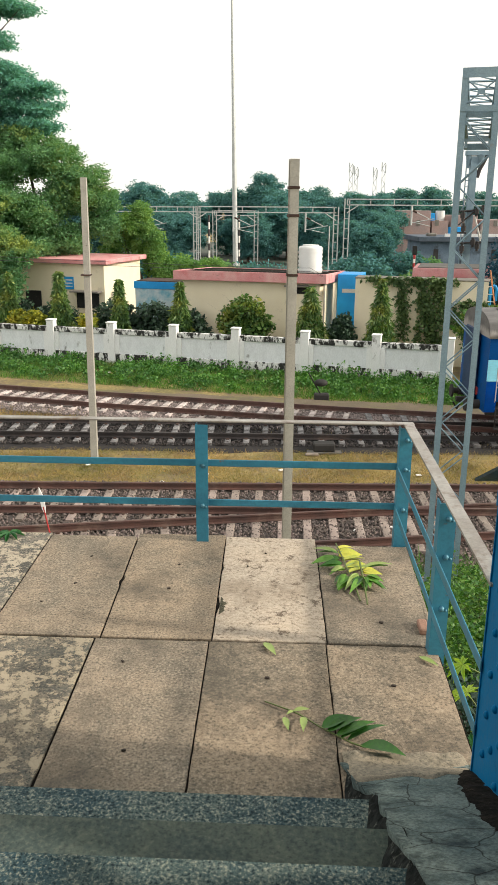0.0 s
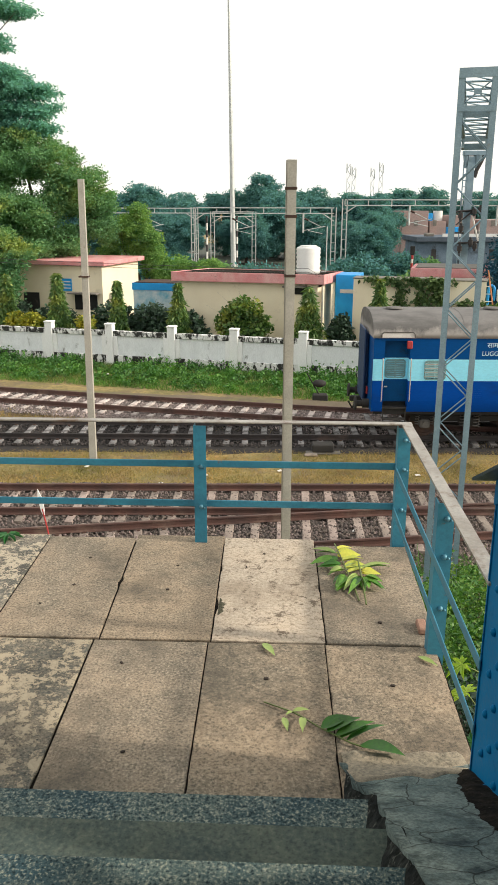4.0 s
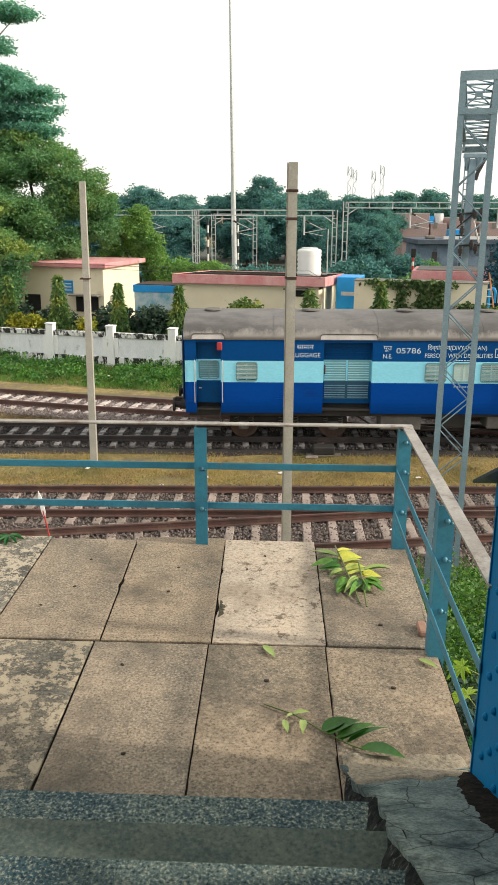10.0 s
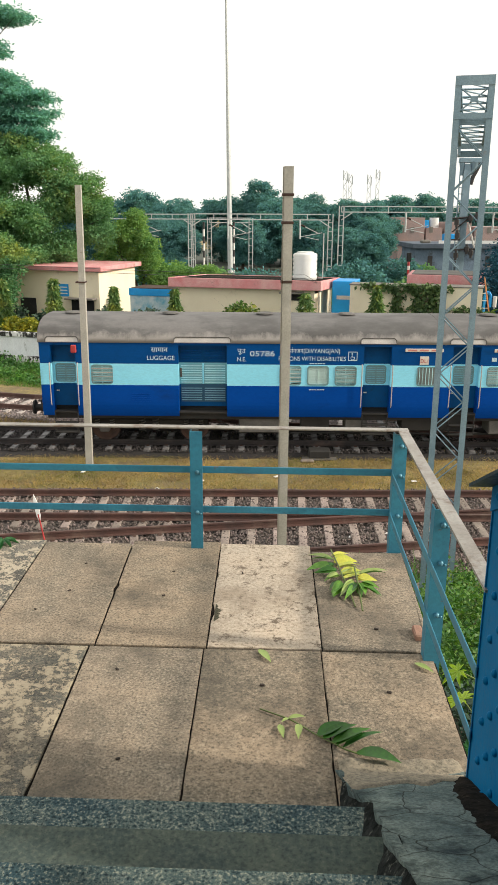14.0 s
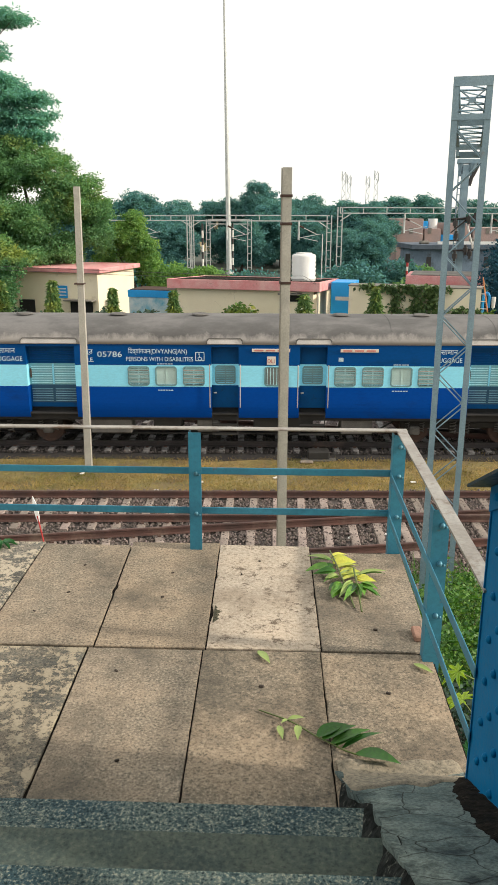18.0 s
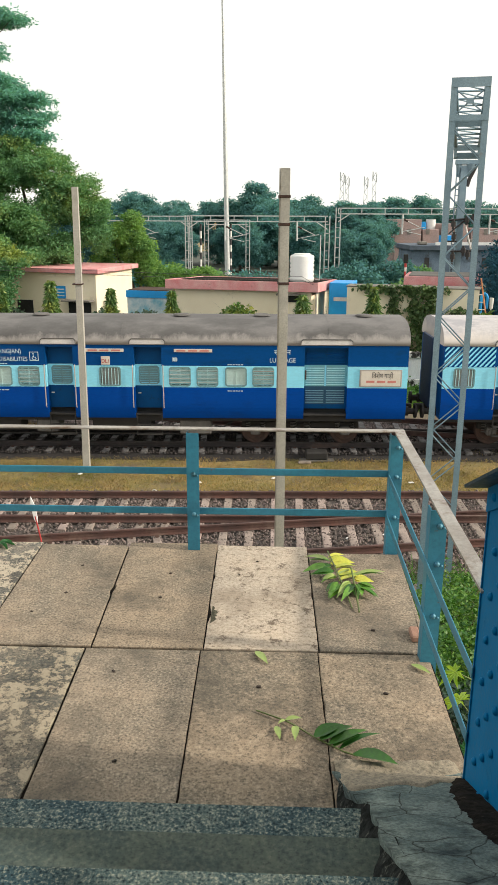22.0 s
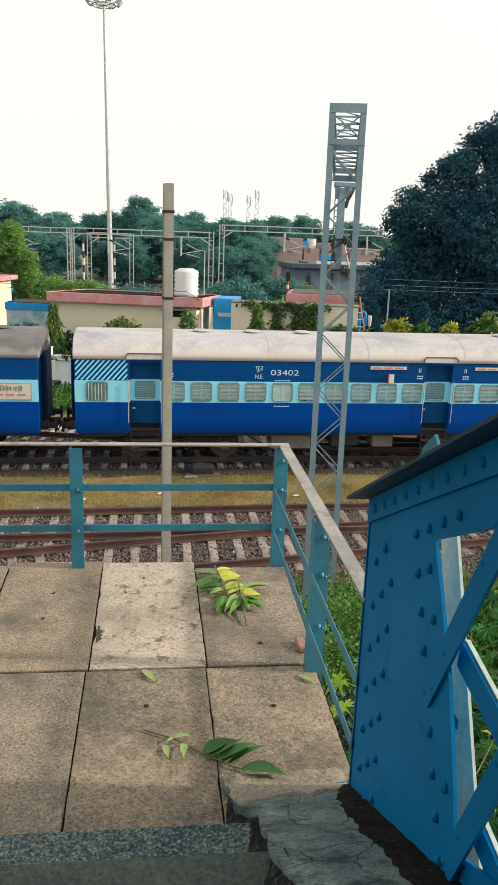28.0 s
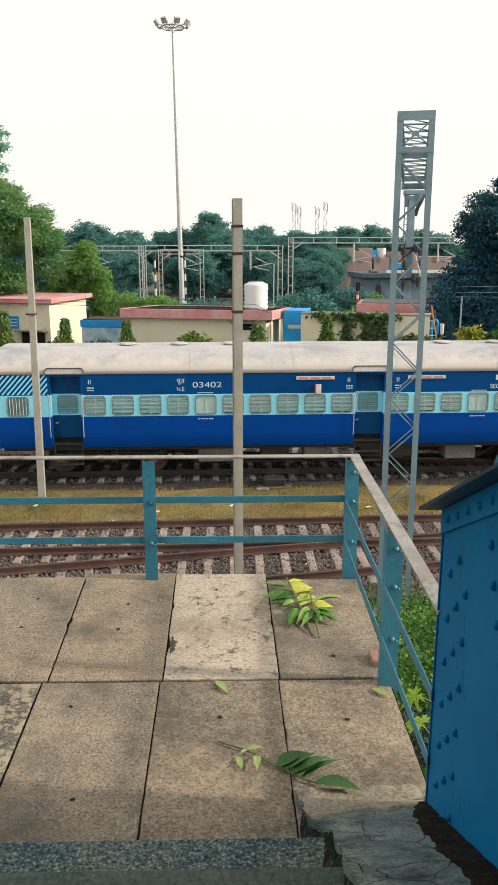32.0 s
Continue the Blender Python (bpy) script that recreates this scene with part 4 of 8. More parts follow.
def build_truss():
    th = thing("stair_truss", "blue riveted lattice girder along the stair", "girder", LM)
    X = 1.25
    Z = lambda z: z - LZ
    low = lambda y: 0.012 + 0.537 * (-1.094 - y)
    top = lambda y: 1.39 + 0.495 * (-1.10 - y)
    end = -6.6
    part("end_plate", slab_yz(MB(), [(-1.11, 0.0), (-1.11, top(-1.11)), (-2.46, top(-2.46)), (-2.46, top(-2.46) - 0.12), (-2.185, 1.685), (-1.815, 1.505), (-1.90, 1.375), (-2.035, Z(5.88)), (-2.15, Z(5.60)), (-2.22, Z(5.345))], X, X + 0.012),
         M_BLUE, th, "blue riveted gusset plate")
    part("end_angle", MB().box(X - 0.006, -1.11, 0.0, X + 0.09, -1.10, 1.385), M_BLUE, th)
    ch = MB()
    slab_yz(ch, [(-1.10, top(-1.1)), (-1.10, top(-1.1) - 0.10), (end, top(end) - 0.10), (end, top(end))], X - 0.012, X - 0.001)
    slab_yz(ch, [(-1.10, top(-1.1)), (-1.10, top(-1.1) - 0.012), (end, top(end) - 0.012), (end, top(end))], X + 0.014, X + 0.1)
    part("top_chord", ch, M_BLUE, th, "blue angle top chord")
    cp = MB()
    slab_yz(cp, [(-1.075, top(-1.075) + 0.016), (-1.075, top(-1.075) + 0.003), (end, top(end) + 0.003), (end, top(end) + 0.016)], X - 0.097, X + 0.16)
    # rusty paint, darkened throughout for the shade under the plate
    part("cap_plate", cp, mat("shaded_cap_paint", (0.012, 0.05, 0.075), (0.01, 0.035, 0.05), 4, 0.5, 0.1, 0.1, 40, 0.3, (0.05, 0.045, 0.04), 6, 0.66, 0.05), th, "dark rusty cap plate")
    bc = MB()
    slab_yz(bc, [(-1.10, low(-1.10) - 0.02), (-1.10, low(-1.10) + 0.09), (end, low(end) + 0.09), (end, low(end) - 0.02)], X + 0.014, X + 0.026)
    part("bottom_chord", bc, M_BLUE, th, "blue bottom chord")
    # lattice bars, two layers crossing
    for i in range(10):
        # steep bars in front
        y0 = -1.885 if i == 0 else -1.735 - 0.44 * i
        z0 = 1.01 if i == 0 else low(y0) + 0.03
        k = 1.75 if i == 0 else 2.15
        d = (top(y0) - 0.04 - z0) / (k - 0.495)
        part("lattice_bar", bar_yz(MB(), (y0, z0), (y0 - d, z0 + k * d), 0.08, X - 0.012, X - 0.002), M_BLUE, th, "blue flat lattice bar")
    for k in range(6):
        # bars behind from the top chord down to the bottom chord
        y0 = -2.55 - 0.46 * k
        z0 = top(y0) - 0.05
        lb = part("lattice_bar", bar_yz(MB(), (y0, z0), (y0 - 1.5, z0 - 0.26), 0.09, X + 0.028, X + 0.038), M_BLUE, th, "blue angle lattice bar")
        # sunlit edge of the blue bar, painted on as a pale strip
        part("flange", bar_yz(MB(), (y0 - 0.008, z0 + 0.044), (y0 - 1.508, z0 - 0.216), 0.009, X + 0.039, X + 0.052), M_PALEPL, lb, "flange strip coloured pale for sunlight")
    for i in range(4):
        # flat bars behind, each springing a little higher up the slope
        y0, z0 = -2.02 - 0.165 * (i - 2), 1.235 + 0.385 * (i - 2)
        if i < 2:
            y0 = -2.22 + 0.02 * i
            z0 = 0.83 if i == 0 else 0.95
            if i == 1:
                continue
        lb = part("lattice_bar", bar_yz(MB(), (y0, z0), (y0 - 1.15, z0 - 0.2), 0.09, X + 0.028, X + 0.038), M_BLUE, th, "blue angle lattice bar")
        part("flange", bar_yz(MB(), (y0 - 0.008, z0 + 0.044), (y0 - 1.158, z0 - 0.156), 0.009, X + 0.039, X + 0.052), M_PALEPL, lb, "flange strip coloured pale for sunlight")
    for pts in ([(-1.49, -0.112), (-1.022, 1.308), (-1.2, 1.308), (-1.892, -0.112)],):
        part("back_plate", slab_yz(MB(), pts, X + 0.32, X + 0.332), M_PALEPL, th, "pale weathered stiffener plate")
    part("tie", MB().box(X + 0.012, -1.42, 0.55, X + 0.32, -1.38, 0.59), M_BLUE, th)
    part("bracket", slab_yz(MB(), [(-1.76, top(-1.76) + 0.016), (-1.80, top(-1.80) + 0.06), (-1.885, top(-1.885) + 0.078), (-1.935, top(-1.935) + 0.016)], X - 0.06, X - 0.05), M_BLUE_RAIL, th, "small blue bracket on the cap plate")
    riv = MB().ball((0, 0, 0), 0.018, 8, 4, (0.8, 1, 1)).mesh("rivet", M_BLUE)
    # three columns at the end angle, a raking pair down the free edge, one row under the chord and one along it
    spots = [(-1.236 - 0.098 * j, (0.252, 0.161, 0.255)[j] + 0.186 * i) for j in range(3) for i in range((6, 7, 6)[j])]
    for i, d in enumerate(((0.095, 0.06), (0.11, 0.03), (0.18, 0.1), (0.06, 0.05), None, (0.1, 0.03), (0.18, 0.09), (0.05, 0.04))):
        spots.append((-1.706 - 0.058 * i, 1.344 - 0.107 * i))
        if d:
            spots.append((-1.706 - 0.058 * i - d[0], 1.344 - 0.107 * i + d[1]))
    spots += [(-1.655 - 0.11 * i, 1.462 + 0.062 * i) for i in range(4)] + [(-2.281, 1.796), (-2.186, 1.593), (-2.397, 1.154)]
    spots += [(-1.196 - 0.116 * i, top(-1.196 - 0.116 * i) - 0.052) for i in range(22)]
    for y, z in spots:
        part("rivet", riv, None, th, m=Matrix.Translation((X - 0.012 if z > top(y) - 0.1 else X - 0.003, y, z)))


# ---- poles, portal, mast ----
def i_beam(h, w, d, t=0.012, leanx=0.0):
    prof = [(-w, -d), (w, -d), (w, -d + t), (t / 2, -d + t), (t / 2, d - t), (w, d - t), (w, d), (-w, d), (-w, d - t), (-t / 2, d - t), (-t / 2, -d + t), (-w, -d + t)]
    return MB().sweep(prof, [((0, 0, 0), (1, 0, 0), (0, 1, 0)), ((leanx, 0, h), (1, 0, 0), (0, 1, 0))])


def build_poles():
    p = thing("steel_mast", "weathered steel mast beside the landing with clamp bands", "pole", Matrix.Translation((0.813, 15.0, GZ)) @ Matrix.Rotation(0.12, 4, "Z"))
    H = 7.97 - GZ
    part("shaft", i_beam(H, 0.085, 0.085), M_POLE, p)
    for z in (H - 0.49, H - 0.98, H - 2.05):
        part("clamp_band", MB().box(-0.10, -0.10, z - 0.025, 0.10, 0.10, z + 0.025, 0.006), M_RUST, p, "rusty clamp band")
    part("foundation", MB().box(-0.3, -0.3, -0.05, 0.3, 0.3, 0.35, 0.03), M_SLEEPER, p)
    q = thing("steel_mast", "grey square mast in the grass between the tracks", "pole", Matrix.Translation((-4.71, 23.0, GZ)))
    part("shaft", MB().sweep([(-0.1, -0.1), (0.1, -0.1), (0.1, 0.1), (-0.1, 0.1)], [((0, 0, 0), (1, 0, 0), (0, 1, 0)), ((0.1, 0, 8.28), (0.8, 0, 0), (0, 0.8, 0))]), M_POLE, q)
    part("clamp_band", MB().box(-0.1, -0.13, 5.6, 0.18, 0.13, 5.64), M_RUST, q)


def lace(mb, f, n, r, h0, h1, double=True):
    """Zigzag lacing between two legs; f(side, height) gives the point."""
    for i in range(n):
        z0, z1 = h0 + (h1 - h0) * i / n, h0 + (h1 - h0) * (i + 1) / n
        zm = (z0 + z1) / 2
        for a, b in ((f(-1, z0), f(1, zm)), (f(1, zm), f(-1, z1))):
            if isinstance(mb, MB):
                mb.cyl(a, b, r, n=4, smooth=False)
            else:
                part("lacing_bar", MB().cyl(a, b, r, n=4, smooth=False), M_GANTRY, mb)


M_UNDER_P = mat("dark_insulator", (0.05, 0.045, 0.045), (0.03, 0.028, 0.028), 4, 0.4, 0, 0.05, 30, 0.2)


def build_portal():
    """Lattice signal gantry beside the loop: one upright and a short boom over the rails."""
    m = Matrix.Translation((3.84, 14.1, GZ)) @ Matrix.Rotation(WYAW, 4, "Z")
    th = thing("signal_gantry", "tall grey lattice steel gantry with a boom over the loop track", "gantry", m)
    H, w, dp, reach = 9.32 - GZ, 0.265, 0.22, 5.75
    up = part("upright", MB().box(-0.4, -0.4, -0.1, 0.4, 0.4, 0.3, 0.03), M_SLEEPER, th, "upright on a concrete foot")
    for sx in (-1, 1):
        for sy in (-1, 1):
            x, y = sx * w, sy * dp
            mb = MB().box(x - 0.05, y - 0.05 if sy < 0 else y + 0.042, 0.2, x + 0.05, y - 0.042 if sy < 0 else y + 0.05, H)
            mb.box(x - 0.05 if sx < 0 else x + 0.042, y - 0.042, 0.2, x - 0.042 if sx < 0 else x + 0.05, y + 0.042, H)
            part("leg", mb, M_GANTRY, up, "grey angle-iron leg")
    for sy in (-1, 1):
        lace(up, lambda s, z, y=sy * dp: (s * w, y, z), 8, 0.012, 0.5, H - 0.75)
    for sx in (-1, 1):
        lace(up, lambda s, z, x=sx * w: (x, s * dp, z), 8, 0.012, 0.5, H - 0.75)
    bm = part("boom", MB().box(-w - 0.05, -dp - 0.062, H - 0.15, w + 0.05, -dp - 0.053, H), M_GANTRY, th, "lattice boom over the track")
    part("end_tie", MB().box(-w - 0.05, -dp - 0.062, H - 0.66, w + 0.05, -dp - 0.053, H - 0.57), M_GANTRY, bm)
    part("end_tie", MB().box(-w - 0.04, dp + 0.053, H - 0.7, w + 0.04, dp + 0.062, H - 0.57), M_GANTRY, bm)
    for sx in (-1, 1):
        part("cross_brace", MB().cyl((-sx * w, -dp, H - 0.57), (sx * w, -dp, H - 0.15), 0.012, n=5), M_GANTRY, bm)
    part("cross_plate", MB().box(-0.06, -dp - 0.02, H - 0.4, 0.06, -dp - 0.013, H - 0.32), M_GANTRY, bm)
    for sx in (-1, 1):
        for z in (H - 0.58, H - 0.04):
            part("chord", MB().box(sx * w - 0.04, -dp, z - 0.04, sx * w + 0.04, reach, z + 0.04), M_GANTRY, bm)
    n = 6
    for sx in (-1, 1):
        for i in range(n):
            y0, y1 = reach * i / n, reach * (i + 1) / n
            z0, z1 = (H - 0.58, H - 0.04) if i % 2 else (H - 0.04, H - 0.58)
            part("lacing_bar", MB().cyl((sx * w, y0, z0), (sx * w, y1, z1), 0.02, n=4, smooth=False), M_GANTRY, bm)
    for z in (H - 0.58, H - 0.04):
        for i in range(n):
            y0, y1 = reach * i / n, reach * (i + 1) / n
            part("lacing_bar", MB().cyl((-w, y0, z), (w, y1, z), 0.014, n=4, smooth=False), M_GANTRY, bm)
            part("lacing_bar", MB().cyl((-w, y1, z), (w, y1, z), 0.018, n=4, smooth=False), M_GANTRY, bm)
    # hanging end frame of two deep cross beams
    ef = part("end_frame", MB().box(-w - 0.04, reach - 0.35, H - 0.7, w + 0.04, reach - 0.3, H - 0.58).box(-w - 0.04, reach - 0.02, H - 0.86, w + 0.04, reach + 0.03, H - 0.72), M_GANTRY, bm, "deep cross beams at the boom's end")
    for sx in (-1, 1):
        part("hanger", MB().box(sx * w - 0.03, reach - 0.34, H - 0.84, sx * w + 0.03, reach, H - 0.56), M_GANTRY, ef)


def build_line_mast():
    """Plated overhead-line mast behind the red-roofed building."""
    z0 = GZ
    th = thing("overhead_mast", "pale plated overhead line mast with dark insulators", "mast", Matrix.Translation((14.62, 54.0, 0)))
    part("column", MB().box(-0.22, -0.15, z0, 0.22, -0.09, 10.4).box(-0.22, -0.09, z0, -0.17, 0.2, 10.4).box(0.17, -0.09, z0, 0.22, 0.2, 10.4), M_GANTRY, th, "pale plated column")
    part("side_ladder", MB().box(-0.5, -0.1, z0, -0.44, -0.04, 10.3), M_GANTRY, th)
    for k in range(26):
        part("rung", MB().box(-0.44, -0.09, 0.3 + 0.39 * k, -0.22, -0.05, 0.35 + 0.39 * k), M_GANTRY, th)
    part("head_bracket", MB().box(-0.55, -0.2, 10.45, 0.95, 0.2, 10.75, 0.03).cyl((-0.35, 0, 9.7), (-0.35, 0, 10.5), 0.08, 0.2, 6), M_GANTRY, th, "cross head of the mast")
    part("knee_brace", MB().tube([(0.9, 0, 10.7), (0.78, 0, 10.35), (0.6, 0, 9.95), (0.42, 0, 9.6), (0.3, 0, 9.1)], 0.13, 8), M_UNDER_P, th, "dark curved knee brace")
    part("gusset", MB().cyl((0.3, 0, 9.7), (0.45, 0, 10.5), 0.1, 0.3, 6), M_GANTRY, th)
    for x, z in ((0.38, 6.98), (-0.5, 6.7), (-0.4, 5.9), (0.78, 7.05), (-0.4, 4.6), (0.6, 4.75), (0.3, 5.0)):
        part("insulator", MB().cyl((x, -0.3, z - 0.16), (x, -0.3, z + 0.16), 0.17, n=8).cyl((x, -0.3, z - 0.32), (x, -0.3, z + 0.32), 0.09, n=8), M_UNDER_P, th, "dark insulator")
    for xa, za, xb, zb, r, mt in ((0.3, 6.7, 0.8, 5.1, 0.06, M_WHITE), (0.95, 6.7, 0.88, 5.2, 0.06, M_WHITE), (-0.85, 6.95, 1.0, 7.1, 0.07, M_UNDER_P), (-0.7, 4.95, 1.0, 5.0, 0.07, M_UNDER_P), (-0.75, 6.1, 0.3, 7.0, 0.05, M_UNDER_P), (-0.8, 5.6, -0.2, 5.6, 0.06, M_UNDER_P)):
        part("bracket_tube", MB().cyl((xa, -0.25, za), (xb, -0.25, zb), r, n=6), mt, th, "thin bracket tube")


def build_light_mast():
    th = thing("high_mast_light", "tall tapered floodlight mast with a ring of lamps", "light mast", Matrix.Translation((-1.65, 85.0, GZ)))
    H = 28.6
    part("pole", MB().cyl((0.32, 0, 0), (-0.1, 0, H), 0.3, 0.11, 14), M_GALV, th)
    hd = part("lamp_ring", MB().tube([(1.2 * math.cos(a * 0.7854) - 0.1, 1.2 * math.sin(a * 0.7854), H - 0.2) for a in range(9)], 0.07), M_GALV, th, "round lamp carriage")
    for a in range(8):
        c, s = math.cos(a * 0.7854 + 0.3), math.sin(a * 0.7854 + 0.3)
        m = Matrix.Translation((1.6 * c - 0.1, 1.6 * s, H + 0.1)) @ Matrix.Rotation(a * 0.7854 + 0.3, 4, "Z") @ Matrix.Rotation(0.7, 4, "Y")
        part("floodlight", MB().box(-0.12, -0.3, -0.3, 0.14, 0.3, 0.3, 0.05), M_GALV, hd, "floodlight housing", m)
        part("spoke", MB().cyl((-0.1, 0, H - 0.25), (1.5 * c - 0.1, 1.5 * s, H), 0.05, n=6), M_GALV, hd)


# ---- train ----
M_LOW = mat("deep_blue_coach_paint", (0.0, 0.066, 0.36), (0.0, 0.054, 0.29), 0.5, 0.45, 0, 0.03, 25, 0.12, (0.004, 0.04, 0.18), 1.2, 0.66, 0.1, stretch=(0.35, 1, 1), spec=0.1)
M_UPP = mat("navy_coach_paint", (0.001, 0.07, 0.265), (0.001, 0.056, 0.21), 0.5, 0.45, 0, 0.03, 25, 0.12, (0.006, 0.042, 0.1), 1.2, 0.66, 0.1, stretch=(0.35, 1, 1), spec=0.1)
M_CYAN = mat("pale_cyan_coach_paint", (0.31, 0.8, 1.0), (0.27, 0.73, 0.93), 0.6, 0.4, 0, 0.03, 25, 0.1, (0.2, 0.42, 0.46), 1.5, 0.7, 0.08, stretch=(0.4, 1, 1))
M_ROOF1 = mat("sooty_grey_roof", (0.2, 0.19, 0.185), (0.115, 0.112, 0.112), 0.6, 0.8, 0.0, 0.1, 20, 0.2, (0.09, 0.086, 0.084), 0.6, 0.55, 0.08, stretch=(0.6, 1, 1.6))
M_ROOF2 = mat("dusty_white_roof", (0.56, 0.53, 0.52), (0.42, 0.405, 0.42), 0.7, 0.7, 0.0, 0.12, 14, 0.2, (0.34, 0.33, 0.35), 0.9, 0.56, 0.05, stretch=(0.6, 1, 1.4))


def dusty_eaves(m, pale, z0, z1, amount=1.0):
    """Pale dust and rain streaks on the lower part of a coach roof, with a ragged upper edge."""
    N, K = m.node_tree.nodes, m.node_tree.links
    sock = N["Principled BSDF"].inputs["Base Color"]
    src = sock.links[0].from_socket
    tc, sp, nz, mp = N.new("ShaderNodeTexCoord"), N.new("ShaderNodeSeparateXYZ"), N.new("ShaderNodeTexNoise"), N.new("ShaderNodeMapping")
    mp.inputs["Scale"].default_value = (1.0, 1.0, 0.35)
    nz.inputs["Scale"].default_value, nz.inputs["Detail"].default_value, nz.inputs["Roughness"].default_value = 2.2, 9.0, 0.7
    K.new(tc.outputs["Object"], sp.inputs[0])
    K.new(tc.outputs["Object"], mp.inputs[0])
    K.new(mp.outputs[0], nz.inputs["Vector"])
    ma = N.new("ShaderNodeMath")
    ma.operation, ma.inputs[1].default_value, ma.use_clamp = "MULTIPLY_ADD", 0.7, False
    K.new(nz.outputs["Fac"], ma.inputs[0])
    K.new(sp.outputs["Z"], ma.inputs[2])
    mr = N.new("ShaderNodeMapRange")
    for i, v in enumerate((z0 + 0.35, z1 + 0.35, amount, 0.0)):
        mr.inputs[i + 1].default_value = v
    K.new(ma.outputs[0], mr.inputs[0])
    mx = N.new("ShaderNodeMix")
    mx.data_type = "RGBA"
    mx.inputs[7].default_value = rgb(pale)
    K.new(mr.outputs[0], mx.inputs[0])
    K.new(src, mx.inputs[6])
    K.new(mx.outputs[2], sock)


dusty_eaves(M_ROOF1, (0.36, 0.335, 0.315), 3.45, 3.62, 0.85)
dusty_eaves(M_ROOF2, (0.68, 0.62, 0.57), 3.55, 3.8, 0.8)
M_UNDER = mat("sooty_underframe", (0.035, 0.032, 0.03), (0.02, 0.019, 0.018), 2, 0.8, 0.1, 0.2, 25, 0.3)
# coach blue darkened for the doors: the recess's shade is in the colour
M_DOOR = mat("shaded_blue_door_paint", (0.003, 0.075, 0.23), (0.003, 0.06, 0.18), 1.5, 0.5, 0, 0.03, 25, 0.15, (0.012, 0.04, 0.08), 4, 0.64, 0.08, spec=0.1)
M_GANG = mat("dark_navy_gangway", (0.008, 0.04, 0.12), (0.006, 0.028, 0.085), 2, 0.6, 0, 0.05, 25, 0.2)
M_UNDER2 = mat("grey_underframe_box", (0.16, 0.15, 0.14), (0.09, 0.085, 0.08), 2, 0.8, 0.0, 0.2, 25, 0.3)
M_INNER = mat("grey_inner_shutter", (0.3, 0.31, 0.29), (0.22, 0.23, 0.22), 2, 0.7, 0.0, 0.05, 25, 0.2)
M_LOUV = mat("aluminium_louvre", (0.48, 0.76, 0.8), (0.4, 0.66, 0.7), 2, 0.5, 0.1, 0.03, 30, 0.15)
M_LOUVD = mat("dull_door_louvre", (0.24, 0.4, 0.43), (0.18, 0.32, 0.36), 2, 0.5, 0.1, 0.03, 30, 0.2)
M_SLAT = mat("dull_blue_slat", (0.2, 0.38, 0.48), (0.14, 0.3, 0.4), 2, 0.5, 0, 0.03, 30, 0.15)
M_SLATC = mat("pale_cyan_slat", (0.55, 0.86, 0.92), (0.48, 0.78, 0.85), 2, 0.5, 0, 0.03, 30, 0.15)
# leaves behind the slats, darkened in colour for the shade of the gaps
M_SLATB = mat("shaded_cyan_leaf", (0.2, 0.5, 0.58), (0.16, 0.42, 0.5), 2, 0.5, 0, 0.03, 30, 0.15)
M_SLATD = mat("shaded_blue_leaf", (0.02, 0.09, 0.16), (0.015, 0.07, 0.13), 2, 0.6, 0, 0.03, 30, 0.2)
M_PANE = mat("frosted_pane", (0.5, 0.66, 0.63), (0.44, 0.58, 0.56), 2, 0.35, 0, 0.02, 30, 0.1)
M_FRAME = mat("window_surround", (0.2, 0.36, 0.38), (0.15, 0.28, 0.3), 2, 0.5, 0.1, 0.02, 30, 0.15)
M_LETTER = mat("pale_lettering", (0.62, 0.78, 0.84), (0.55, 0.7, 0.76), 3, 0.6, 0, 0, 30, 0.15)
M_BOARDW = mat("cream_name_board", (0.74, 0.68, 0.6), (0.66, 0.6, 0.52), 3, 0.6, 0, 0.02, 30, 0.1)
M_BOARDR = mat("red_board_lettering", (0.66, 0.24, 0.2), (0.56, 0.2, 0.17), 3, 0.6, 0, 0, 30, 0.1)
M_INK = mat("dark_board_ink", (0.07, 0.06, 0.06), (0.05, 0.045, 0.045), 3, 0.6, 0, 0, 30, 0.1)
M_GREYW = mat("grey_handrail_paint", (0.5, 0.44, 0.4), (0.4, 0.35, 0.32), 3, 0.5, 0.1, 0, 30, 0.1)
M_DRIP = mat("pale_drip_paint", (0.62, 0.58, 0.55), (0.5, 0.47, 0.45), 2, 0.6, 0, 0.03, 30, 0.15, (0.3, 0.28, 0.27), 3, 0.64, 0.08)
SIDE, LEN, Z0, Z1, Z2, Z3 = 1.625, 21.35, 0.97, 1.98, 2.66, 3.32


GLYPHS = {}


def text_mesh(text, size, material):
    key = (text, size, material.name)
    if key in GLYPHS:
        return GLYPHS[key]
    cu = bpy.data.curves.new("text", "FONT")
    cu.body, cu.size, cu.extrude = text, size, 0.001
    tmp = bpy.data.objects.new("text", cu)
    scene.collection.objects.link(tmp)
    me = bpy.data.meshes.new_from_object(tmp.evaluated_get(bpy.context.evaluated_depsgraph_get()))
    bpy.data.objects.remove(tmp)
    me.materials.clear()
    me.materials.append(material)
    xs = [v.co.x for v in me.vertices]
    GLYPHS[key] = me, (min(xs) if xs else 0.0), (max(xs) if xs else 0.0)
    return GLYPHS[key]


